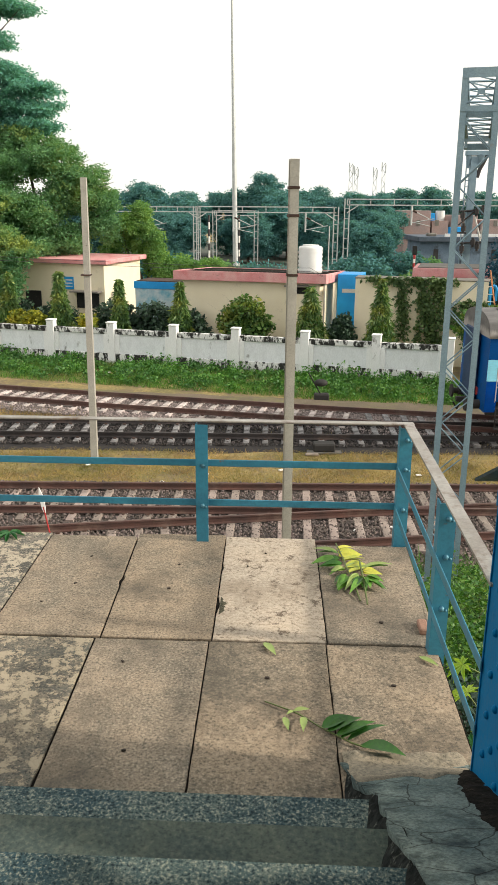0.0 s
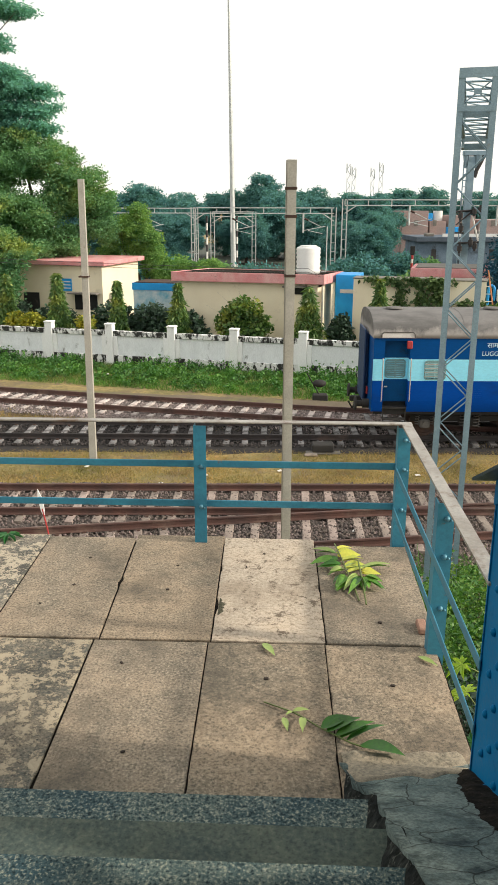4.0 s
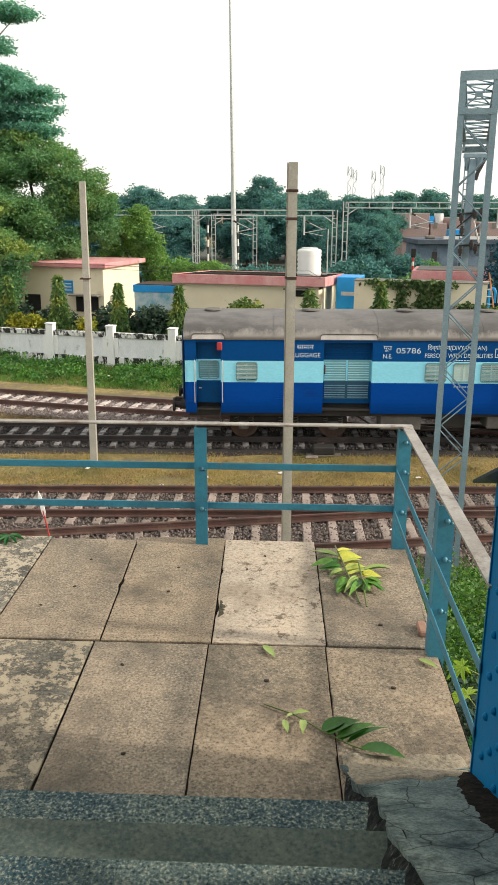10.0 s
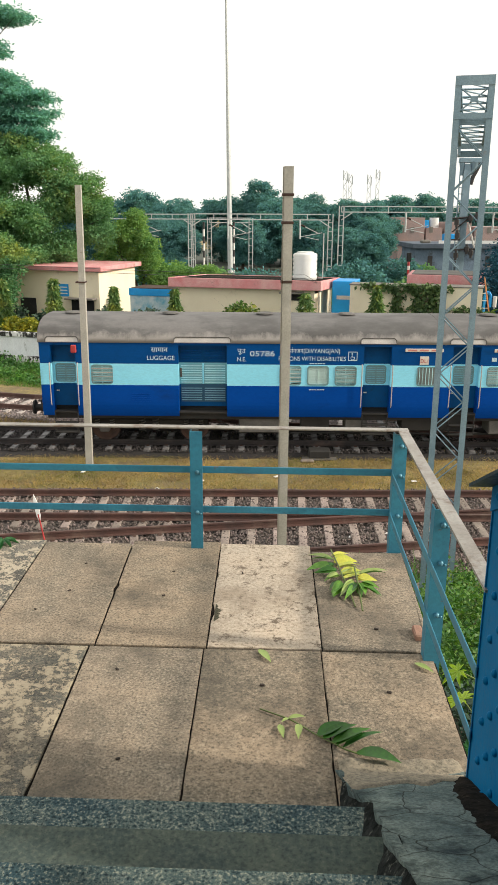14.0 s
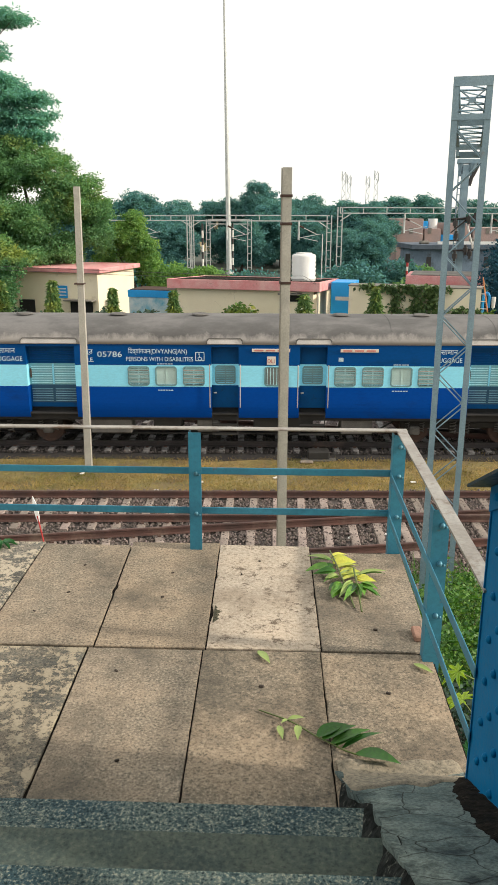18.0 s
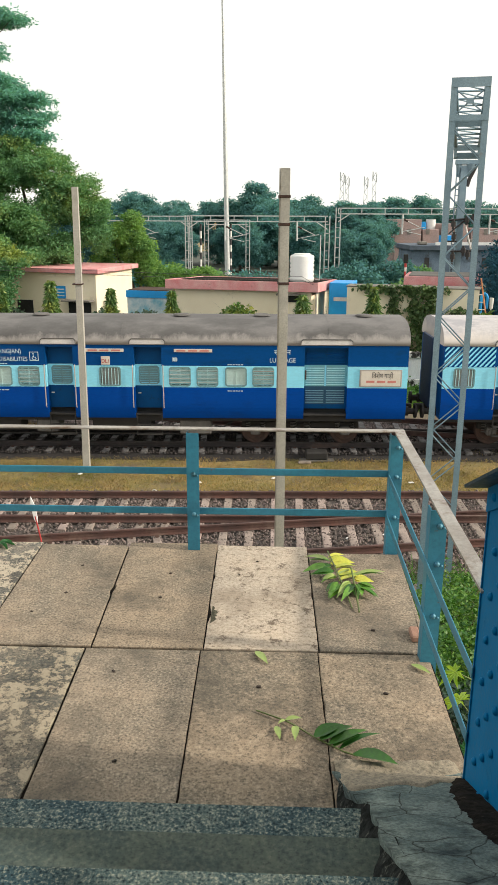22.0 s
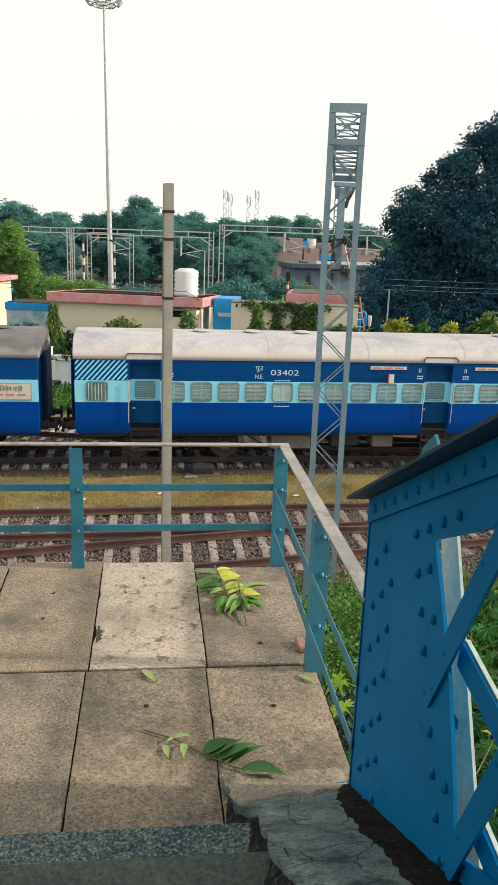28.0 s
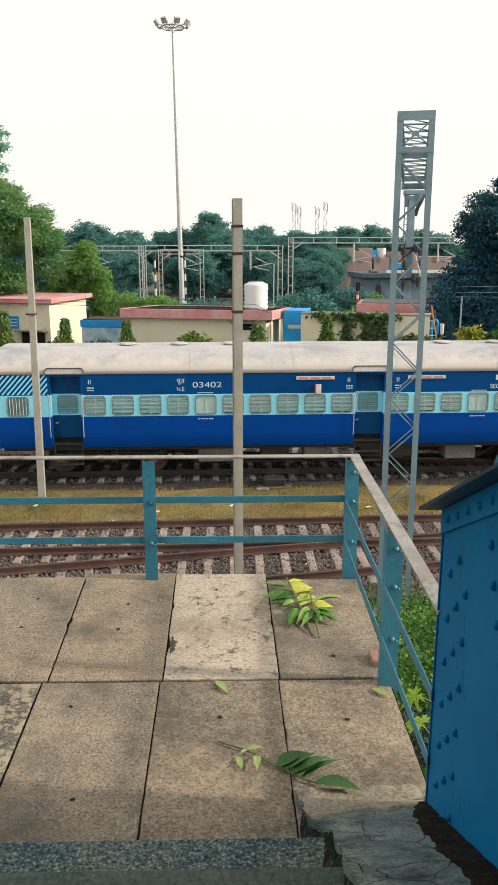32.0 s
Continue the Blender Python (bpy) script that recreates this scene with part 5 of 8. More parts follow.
def letters(text, size, material, parent, x, z, y=-SIDE - 0.004, name="lettering", label="", wide=None):
    """Flat lettering on the coach side, from x to the right, on the base line z: Latin letters one by one, other words whole."""
    whole, lo, hi = text_mesh(text, size, material)
    k = wide / max(0.01, hi - lo) if wide else 1.0
    stand = Matrix.Rotation(radians(90), 4, "X") @ Matrix.Diagonal((k, 1, 1, 1))
    if not text.isascii():
        part(name, whole, material, parent, label, Matrix.Translation((x - k * lo, y, z)) @ stand)
        return
    for i, ch in enumerate(text):
        if ch == " ":
            continue
        me, a, b = text_mesh(ch, size, material)
        end = text_mesh(text[: i + 1], size, material)[2]
        part(name, me, material, parent, label, Matrix.Translation((x + k * (end - b - lo), y, z)) @ stand)


def bars(n, x0, x1, z, h, material, parent, name="lettering", y=-SIDE - 0.004, label=""):
    """Unreadable small lettering as plain bars."""
    w = (x1 - x0) / n
    for i in range(n):
        part(name, MB().box(x0 + w * (i + 0.08), y - 0.001, z, x0 + w * (i + 0.86), y + 0.001, z + h), material, parent, label)


def side_cells(mb, z0, z1, holes, y, start, length):
    """A side band as plates 4 cm thick, with the openings left free."""
    xs = sorted({start, length, *(v for a, b, c, d in holes if c < z1 and d > z0 for v in (a, b) if start < v < length)})
    for xa, xb in zip(xs, xs[1:]):
        zs = sorted({z0, z1, *(min(max(v, z0), z1) for a, b, c, d in holes if a < (xa + xb) / 2 < b for v in (c, d))})
        for za, zb in zip(zs, zs[1:]):
            if any(a < (xa + xb) / 2 < b and c < (za + zb) / 2 < d for a, b, c, d in holes):
                continue
            cuts = sorted({za, zb, *(v for v in (1.09, 1.21, 1.33, 1.45) if za < v < zb)})
            ring = [(tumble(z), z) for z in cuts] + [(tumble(z) + 0.04, z) for z in reversed(cuts)]
            mb.sweep(ring, [((xa, y, 0), (0, 1, 0), (0, 0, 1)), ((xb, y, 0), (0, 1, 0), (0, 0, 1))])


def tumble(z):
    """How far the side turns in towards the sole bar."""
    return 0.08 * (max(0.0, 1.45 - z) / 0.48) ** 2


def rounded(w, h, r, n=4):
    pts = []
    for cx, cz, a0 in ((w / 2 - r, h / 2 - r, 0), (-w / 2 + r, h / 2 - r, 90), (-w / 2 + r, -h / 2 + r, 180), (w / 2 - r, -h / 2 + r, 270)):
        for i in range(n + 1):
            a = radians(a0 + 90 * i / n)
            pts.append((cx + r * math.cos(a), cz + r * math.sin(a)))
    return pts


def window_meshes():
    W, H = 0.62, 0.56
    out, inn = rounded(W + 0.06, H + 0.06, 0.095), rounded(W - 0.02, H - 0.02, 0.07)
    n = len(out)
    vs = [(x, y, z) for ring, y in ((out, 0.0), (out, -0.012), (inn, -0.012), (inn, 0.05)) for x, z in ring]
    fs = [(k * n + i, k * n + (i + 1) % n, (k + 1) * n + (i + 1) % n, (k + 1) * n + i) for k in range(3) for i in range(n)]
    frame_ = MB().add(vs, fs).mesh("window", M_FRAME)
    lv = MB()
    for i in range(9):
        z = -0.25 + i * 0.06
        lv.box(-W / 2, 0.028, z, W / 2, 0.036, z + 0.055, m=Matrix.Translation((0, 0.03, z)) @ Matrix.Rotation(0.35, 4, "X") @ Matrix.Translation((0, -0.03, -z)))
    lv.box(-0.018, 0.012, -H / 2, 0.018, 0.03, H / 2)
    louvre = lv.mesh("louvre_shutter", M_LOUV)
    rods = MB()
    for i in range(4):
        rods.cyl((-W / 2 - 0.02, -0.016, -0.19 + i * 0.125), (W / 2 + 0.02, -0.016, -0.19 + i * 0.125), 0.009, n=5)
    rods = rods.mesh("window_grille", M_GREYW)
    pane = MB().box(-W / 2, 0.025, -H / 2, W / 2, 0.04, H / 2).box(-0.012, 0.012, -H / 2, 0.012, 0.03, H / 2)
    for i in range(1, 6):
        pane.box(-W / 2, 0.02, -H / 2 + i * 0.093 - 0.003, W / 2, 0.026, -H / 2 + i * 0.093 + 0.003)
    pane = pane.mesh("frosted_pane", M_PANE)
    vb = MB()
    for i in range(6):
        vb.cyl((-0.25 + i * 0.1, 0.0, -H / 2), (-0.25 + i * 0.1, 0.0, H / 2), 0.012, n=5)
    vb = vb.mesh("upright_bars", M_LOUV)
    dim = louvre.copy()
    dim.materials.clear()
    dim.materials.append(M_LOUVD)
    return frame_, louvre, rods, pane, vb, dim


WIN = window_meshes()
WHEEL = None


def wheel_mesh():
    mb = MB()
    for y in (-0.872, 0.872):
        s = 1 if y > 0 else -1
        mb.cyl((0, y - 0.06, 0), (0, y + 0.06, 0), 0.4575, n=28)
        mb.cyl((0, y - s * 0.085, 0), (0, y - s * 0.06, 0), 0.485, n=28)
        mb.cyl((0, y + s * 0.06, 0), (0, y + s * 0.075, 0), 0.36, 0.34, n=24)
        mb.cyl((0, y + s * 0.06, 0), (0, y + s * 0.15, 0), 0.12, n=14)
        for k in range(6):
            a = k * math.pi / 3
            mb.cyl((0.24 * math.cos(a), y + s * 0.074, 0.24 * math.sin(a)), (0.24 * math.cos(a), y + s * 0.082, 0.24 * math.sin(a)), 0.035, n=8)
    mb.cyl((0, -0.9, 0), (0, 0.9, 0), 0.08, n=12)
    return mb.mesh("wheelset", M_RUST)


def bogie(parent, xc):
    b = part("bogie", MB().box(xc - 1.9, -1.02, 0.52, xc + 1.9, -0.9, 0.74, 0.03).box(xc - 1.9, 0.9, 0.52, xc + 1.9, 1.02, 0.74, 0.03).box(xc - 0.3, -1.1, 0.4, xc + 0.3, 1.1, 0.7, 0.04), M_UNDER, parent, "sooty bogie frame")
    for x in (xc - 1.448, xc + 1.448):
        for s in (-1, 1):
            part("axle_box", MB().box(x - 0.16, s * 1.06 - 0.13, 0.32, x + 0.16, s * 1.06 + 0.13, 0.6, 0.04).cyl((x, s * 1.19, 0.457), (x, s * 1.24, 0.457), 0.11, n=12), M_UNDER2, b, "grey axle box")
            for d in (-0.24, 0.24):
                sp = MB()
                sp.tube([(x + d + 0.07 * math.cos(k), s * 1.06 + 0.07 * math.sin(k), 0.4 + 0.32 * k / 25) for k in range(0, 26, 1)], 0.016, 4)
                part("axle_spring", sp, M_UNDER2, b, "coil spring")
    for s in (-1, 1):
        for d in (-0.22, 0.22):
            sp = MB()
            sp.tube([(xc + d + 0.1 * math.cos(k), s * 1.1 + 0.1 * math.sin(k), 0.36 + 0.4 * k / 25) for k in range(0, 26, 1)], 0.022, 4)
            part("bolster_spring", sp, M_UNDER2, b, "large coil spring")


def door(parent, x0, x1, holes, kind="passenger"):
    """A recessed door with jambs, handrails, gutter arch and footboards."""
    y = -SIDE + 0.27
    xm = (x0 + x1) / 2
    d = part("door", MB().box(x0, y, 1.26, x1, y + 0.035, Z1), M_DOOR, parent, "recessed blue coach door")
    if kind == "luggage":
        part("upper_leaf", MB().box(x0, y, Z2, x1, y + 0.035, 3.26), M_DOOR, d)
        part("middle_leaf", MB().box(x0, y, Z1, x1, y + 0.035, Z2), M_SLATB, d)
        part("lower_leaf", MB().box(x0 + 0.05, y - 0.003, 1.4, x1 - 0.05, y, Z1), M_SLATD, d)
        sl = {M_LOW: (1.45, 1.95), M_CYAN: (2.02, 2.63), M_UPP: (2.72, 3.1)}
        for mt, (za, zb) in sl.items():
            n = int((zb - za) / 0.075)
            for half in ((x0 + 0.06, xm - 0.04), (xm + 0.04, x1 - 0.06)):
                rib = MB().box(half[0], y - 0.022, 0, half[1], y - 0.004, 0.03, 0.006).mesh("shutter_rib", {M_LOW: M_SLAT, M_CYAN: M_SLATC, M_UPP: M_UPP}[mt])
                for i in range(n):
                    part("shutter_rib", rib, None, d, m=Matrix.Translation((0, 0, za + i * 0.075)))
        part("meeting_rail", MB().box(xm - 0.025, y - 0.03, Z1 + 0.01, xm + 0.025, y - 0.002, Z2 - 0.01), M_CYAN, d)
        part("latch", MB().box(x0 + 0.03, y - 0.06, 2.2, x0 + 0.08, y - 0.02, 2.5, 0.01), M_RUST, d, "rusty latch")
    else:
        part("upper_leaf", MB().box(x0, y, Z2, x1, y + 0.035, 3.26), M_DOOR, d)
        part("middle_leaf", MB().box(x0, y, Z1, x1, y + 0.035, Z2), M_CYAN, d)
        w = part("door_window", WIN[0], None, d, "rounded door window", Matrix.Translation((xm, y - 0.004, 2.32)) @ Matrix.Diagonal((0.95, 1, 0.95, 1)))
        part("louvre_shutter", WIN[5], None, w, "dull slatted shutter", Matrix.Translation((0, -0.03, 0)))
        part("handle", MB().box(x0 + 0.06, y - 0.03, 1.72, x0 + 0.16, y - 0.002, 1.76, 0.005), M_GALV, d)
    for x, s in ((x0, -1), (x1, 1)):
        for mt, za, zb in ((M_LOW, 1.05, Z1), (M_CYAN, Z1, Z2), (M_UPP, Z2, 3.28)):
            part("jamb", MB().box(min(x, x + s * 0.03), -SIDE + 0.04, za, max(x, x + s * 0.03), y + 0.04, zb), mt, d)
        if kind != "luggage":
            hx = x + s * 0.05
            part("handrail", MB().tube([(hx, -SIDE, 1.32), (hx, -SIDE - 0.05, 1.38), (hx, -SIDE - 0.05, 2.62), (hx, -SIDE, 2.68)], 0.016, 6), M_GREYW, d, "grey upright handrail")
    part("door_head", MB().box(x0, -SIDE, 3.24, x1, y + 0.04, 3.31), M_UPP, d)
    part("sill", MB().box(x0 - 0.02, -SIDE + 0.05, 1.06, x1 + 0.02, y + 0.05, 1.12, 0.01), M_UNDER, d, "dark footboard sill")
    # a pale drip panel on the eaves, framed by a bent gutter
    lean = lambda z: -SIDE - 0.052 + 0.2 * (z - 3.34)
    pts = [(x0 - 0.13, 3.34), (x0 - 0.12, 3.44), (x0 - 0.06, 3.505), (x1 + 0.06, 3.505), (x1 + 0.12, 3.44), (x1 + 0.13, 3.34)]
    n = len(pts)
    dp = MB().add([(x, lean(z) + t, z) for t in (0.0, 0.06) for x, z in pts], [tuple(range(n))[::-1], tuple(range(n, 2 * n))] + [(i, (i + 1) % n, n + (i + 1) % n, n + i) for i in range(n)])
    part("drip_panel", dp, M_DRIP, d, "pale drip panel over the door")
    part("rain_gutter", MB().tube([(x, lean(z) - 0.012, z) for x, z in pts], 0.017, 6), M_UNDER2, d, "curved rain gutter over the door")
    if kind != "luggage":
        mb = MB()
        for z in (0.42, 0.72):
            mb.box(x0 + 0.02, -SIDE - 0.02, z, x1 - 0.02, -SIDE + 0.2, z + 0.03, 0.006)
        for x in (x0 + 0.03, x1 - 0.03):
            mb.box(x - 0.015, -SIDE + 0.02, 0.4, x + 0.015, -SIDE + 0.05, 1.05)
        part("footboard", mb, M_UNDER, d, "iron footboards under the door")


def coach(name, label, roof_mat, windows, doors, vents):
    th = thing(name, label, "railway coach", group="train")
    holes = [(x, x + 0.60, 2.05, 2.59) for x, k in windows] + [(a, b, 0.5, 3.28) for a, b, k in doors]
    for nm, za, zb, mt in (("lower_panel", Z0, Z1, M_LOW), ("stripe_panel", Z1, Z2, M_CYAN), ("upper_panel", Z2, Z3, M_UPP)):
        cuts = [0.0] + [v for a, b, k in sorted(doors) for v in (a, b)] + [LEN]
        for xa, xb in zip(cuts[::2], cuts[1::2]):
            mb = MB()
            side_cells(mb, za, zb, holes, -SIDE, xa, xb)
            part(nm, mb, mt, th, {"lower_panel": "deep blue lower side", "stripe_panel": "pale cyan stripe at window height", "upper_panel": "navy blue upper side"}[nm])
        part(nm, MB().box(0, SIDE - 0.04, za, LEN, SIDE, zb), mt, th)
        for x in (0.0, LEN - 0.03):
            part("end_wall", MB().box(x, -SIDE + 0.04, za, x + 0.03, SIDE - 0.04, zb), M_UPP, th, "navy end wall")
    part("interior", MB().box(0.2, -1.25, 1.0, LEN - 0.2, 1.4, 3.3), M_DARK, th, "dark interior")
    n, prof = 22, []
    for i in range(n + 1):
        a = math.pi * i / n
        c, s = math.cos(a), math.sin(a)
        prof.append((math.copysign(abs(c) ** 0.72, c) * -1.65, 3.315 + 0.715 * abs(s) ** 0.86))
    fr = [((x, 0, 0), (0, 1, 0), (0, 0, 1)) for x in np.linspace(-0.03, LEN + 0.03, 16)]
    part("roof", MB().sweep(prof, fr, True), roof_mat, th, "curved dusty roof")
    for i in range(6):
        x = 2.78 + 3.22 * i
        rb = MB().sweep([(p * 1.003, q + 0.006) for p, q in prof], [((x - 0.02, 0, 0), (0, 1, 0), (0, 0, 1)), ((x + 0.02, 0, 0), (0, 1, 0), (0, 0, 1))], True)
        part("roof_seam", rb, roof_mat, th)
    for x in vents:
        part("ventilator", MB().cyl((x, -0.15, 3.98), (x, -0.15, 4.06), 0.17, n=16).cyl((x, -0.15, 4.06), (x, -0.15, 4.1), 0.28, 0.24, n=18), M_UNDER2 if roof_mat is M_ROOF1 else M_ROOF2, th, "low roof ventilator")
    part("cantrail", MB().box(0, -SIDE - 0.015, 3.30, LEN, -SIDE + 0.03, 3.335).box(0, SIDE - 0.03, 3.30, LEN, SIDE + 0.015, 3.335), M_UPP, th, "dark eaves strip")
    for x, k in windows:
        w = part("window", WIN[0], None, th, "rounded coach window", Matrix.Translation((x + 0.3, -SIDE, 2.32)))
        if k == "L":
            part("louvre_shutter", WIN[1], None, w, "closed grey slatted shutter")
            part("window_grille", WIN[2], None, w)
        elif k == "S":
            part("frosted_pane", WIN[3], None, w, "pale frosted pane")
        else:
            part("upright_bars", WIN[4], None, w, "upright window bars")
            part("inner_shutter", MB().box(-0.3, 0.04, -0.27, 0.3, 0.05, 0.27), M_INNER, w, "dull grey inner shutter")
    for a, b, k in doors:
        door(th, a, b, holes, k)
    for y in (-1.4, 1.4):
        part("sole_bar", MB().box(0.1, y - 0.05, 0.86, LEN - 0.1, y + 0.05, 1.08), M_UNDER, th, "sooty sole bar")
    part("floor_plate", MB().box(0.1, -1.345, 1.0, LEN - 0.1, 1.345, 1.06), M_UNDER, th, "sooty floor plate")
    for x, w, z, mt in ((6.2, 1.3, 0.4, M_UNDER2), (8.2, 0.9, 0.5, M_UNDER), (9.6, 0.7, 0.45, M_UNDER2), (11.4, 1.9, 0.5, M_UNDER), (14.2, 1.0, 0.4, M_UNDER2)):
        part("equipment_box", MB().box(x, -1.4, z, x + w, -0.6, 0.88, 0.03), mt, th, "grey underframe equipment box")
    part("truss_rod", MB().tube([(5.4, -1.2, 0.85), (6.2, -1.2, 0.36), (15.2, -1.2, 0.36), (16.0, -1.2, 0.85)], 0.03), M_UNDER, th)
    for xc in (3.28, LEN - 3.28):
        bogie(th, xc)
    for x, s in ((0.0, -1), (LEN, 1)):
        for y in (-0.98, 0.98):
            part("buffer", MB().cyl((x, y, 1.1), (x + s * 0.42, y, 1.1), 0.1, n=14).cyl((x + s * 0.40, y, 1.1), (x + s * 0.46, y, 1.1), 0.23, 0.22, n=20).cyl((x, y, 1.1), (x + s * 0.2, y, 1.1), 0.15, n=14), M_UNDER, th, "round black buffer")
        part("gangway", MB().box(min(x, x + s * 0.14), -0.62, 1.15, max(x, x + s * 0.14), 0.62, 3.35, 0.05).box(min(x + s * 0.10, x + s * 0.17), -0.72, 1.1, max(x + s * 0.10, x + s * 0.17), 0.72, 3.45, 0.03), M_GANG, th, "navy gangway plates")
        part("coupling", MB().box(min(x, x + s * 0.5), -0.09, 0.95, max(x, x + s * 0.5), 0.09, 1.12, 0.02).tube([(x + s * 0.2, 0.35, 1.0), (x + s * 0.35, 0.36, 0.6), (x + s * 0.5, 0.35, 0.85)], 0.03), M_UNDER, th, "black coupling and brake hose")
    return th


def build_train():
    v1 = [0.8, 3.95, 7.0, 9.65, 14.2, 16.8, 20.1]
    v2 = [3.95, 5.62, 7.3, 14.25, 16.0, 17.7]
    o = 0.13
    w1 = [(1.50 + o, "L"), (7.38 + o, "L"), (8.24 + o, "S"), (9.10 + o, "L"), (11.64 + o, "B"), (13.82 + o, "L"), (14.68 + o, "L"), (15.57 + o, "S"), (16.42 + o, "L")]
    d1 = [(0.22 + o, 0.99 + o, "guard"), (4.19 + o, 5.70 + o, "luggage"), (9.95 + o, 10.80 + o, "passenger"), (12.70 + o, 13.55 + o, "passenger"), (18.0 + o, 19.35 + o, "luggage")]
    a = coach("luggage_coach", "blue and cyan railway coach with luggage doors and sooty roof", M_ROOF1, w1, d1, v1)
    for x in (3.22, 16.92):
        letters("LUGGAGE", 0.2, M_LETTER, a, x + o, 2.78, wide=0.86 if x < 5 else 0.8)
        letters("सामान", 0.22, M_LETTER, a, x + o + 0.13, 3.03, wide=0.52)
    letters("पूउ", 0.2, M_LETTER, a, 6.02 + o, 3.02, wide=0.26)
    letters("N.E.", 0.19, M_LETTER, a, 6.02 + o, 2.76, wide=0.28)
    letters("05786", 0.24, M_LETTER, a, 6.42 + o, 2.92, wide=0.76)
    letters("िदव्यांगजन(DIVYANGJAN)", 0.2, M_LETTER, a, 7.38 + o, 3.03, wide=1.82)
    letters("PERSONS WITH DISABILITIES", 0.19, M_LETTER, a, 7.31 + o, 2.79, wide=2.08)
    ic = MB()
    for b in ((9.46, 2.80, 9.74, 2.82), (9.46, 3.06, 9.74, 3.08), (9.46, 2.82, 9.48, 3.06), (9.72, 2.82, 9.74, 3.06)):
        ic.box(b[0] + o, -SIDE - 0.005, b[1], b[2] + o, -SIDE - 0.001, b[3])
    sign = part("wheelchair_sign", ic, M_LETTER, a, "square wheelchair sign")
    wc = MB().ball((9.575 + o, -SIDE - 0.002, 3.015), 0.022, 8, 4, (1, 0.2, 1))
    wc.tube([(9.575 + o, -SIDE - 0.003, 2.99), (9.585 + o, -SIDE - 0.003, 2.91), (9.64 + o, -SIDE - 0.003, 2.91), (9.67 + o, -SIDE - 0.003, 2.85)], 0.009, 5)
    wc.tube([(9.60 + o + 0.06 * math.cos(t), -SIDE - 0.003, 2.885 + 0.06 * math.sin(t)) for t in np.linspace(2.2, 6.0, 9)], 0.008, 5)
    part("wheelchair_symbol", wc, M_LETTER, sign)
    for x in (11.21, 13.95):
        b = part("route_board", MB().box(x + o, -SIDE - 0.03, 3.09, x + o + 1.18, -SIDE - 0.002, 3.19, 0.006), M_BOARDW, a, "cream route board with red lettering")
        bars(3, x + o + 0.05, x + o + 1.13, 3.115, 0.05, M_BOARDR, b, y=-SIDE - 0.033)
    p = part("coach_tag", MB().box(11.68 + o, -SIDE - 0.02, 2.69, 11.95 + o, -SIDE - 0.002, 2.95, 0.004), M_BOARDW, a, "small white coach tag")
    letters("DL1", 0.17, M_RED, p, 11.70 + o, 2.75, y=-SIDE - 0.024, wide=0.23)
    b = part("train_board", MB().box(19.72 + o, -SIDE - 0.03, 2.03, 21.04 + o, -SIDE - 0.002, 2.57, 0.01), M_GREYW, a, "framed cream special train board")
    part("board_face", MB().box(19.77 + o, -SIDE - 0.034, 2.07, 20.99 + o, -SIDE - 0.03, 2.53), M_BOARDW, b)
    letters("िवशेष गाड़ी", 0.22, M_INK, b, 20.1 + o, 2.31, y=-SIDE - 0.038, wide=0.66)
    bars(3, 19.9 + o, 20.9 + o, 2.16, 0.07, M_BOARDR, b, y=-SIDE - 0.036)
    part("tail_lamp", MB().box(0.88 + o, -SIDE - 0.12, 3.0, 1.04 + o, -SIDE - 0.002, 3.24, 0.02), M_RED, a, "red tail lamp box")
    part("tail_board", MB().box(-0.06, -0.75, 1.35, -0.01, -0.45, 1.6, 0.01), M_RED, a, "red tail board")
    bars(8, 13.9 + o, 14.05 + o, 2.8, 0.12, M_LETTER, a)
    for x in (8.26, 15.6):
        bars(6, x + o, x + o + 0.5, 2.69, 0.025, M_LETTER, a)
        bars(6, x + o, x + o + 0.5, 1.86, 0.025, M_LETTER, a)
    part("louvre_vent", (lambda mb: [mb.box(2.7 + o, -SIDE - 0.008, 1.45 + 0.06 * i, 3.3 + o, -SIDE + 0.0, 1.465 + 0.06 * i) for i in range(5)] and mb)(MB()), M_LOW, a, "pressed louvre slots")

    P0 = 0.857
    w2 = [(0.37, "B")] + [(2.73 + P0 * i, "S" if i == 4 else "L") for i in range(10)] + [(12.22 + P0 * i, "S" if i == 3 else "L") for i in range(7)] + [(20.36, "B")]
    d2 = [(1.68, 2.60, "passenger"), (11.17, 12.06, "passenger"), (18.75, 19.67, "passenger")]
    c = coach("second_class_coach", "blue and cyan railway coach with dusty white roof", M_ROOF2, w2, d2, v2)
    mb = MB()
    for i in range(-5, 16):
        x0 = 0.02 + i * 0.155
        za, zb = Z2 + 0.02, Z3 - 0.03
        lean = 0.55
        pts = []
        for x, z in ((x0, za), (x0 + 0.07, za), (x0 + 0.07 + lean, zb), (x0 + lean, zb)):
            pts.append((x, z))
        # trimmed to the end bay
        lo, hi = 0.03, 1.6
        if pts[0][0] >= hi or pts[2][0] <= lo:
            continue
        def at(xz0, xz1, x):
            f = (x - xz0[0]) / (xz1[0] - xz0[0])
            return (x, xz0[1] + f * (xz1[1] - xz0[1]))
        poly = pts
        for lim, keep in ((lo, lambda x: x >= lo), (hi, lambda x: x <= hi)):
            res = []
            for p, q in zip(poly, poly[1:] + poly[:1]):
                if keep(p[0]):
                    res.append(p)
                if keep(p[0]) != keep(q[0]):
                    res.append(at(p, q, lim))
            poly = res
        if len(poly) > 2:
            mb.add([(x, -SIDE - 0.003, z) for x, z in poly], [tuple(range(len(poly)))])
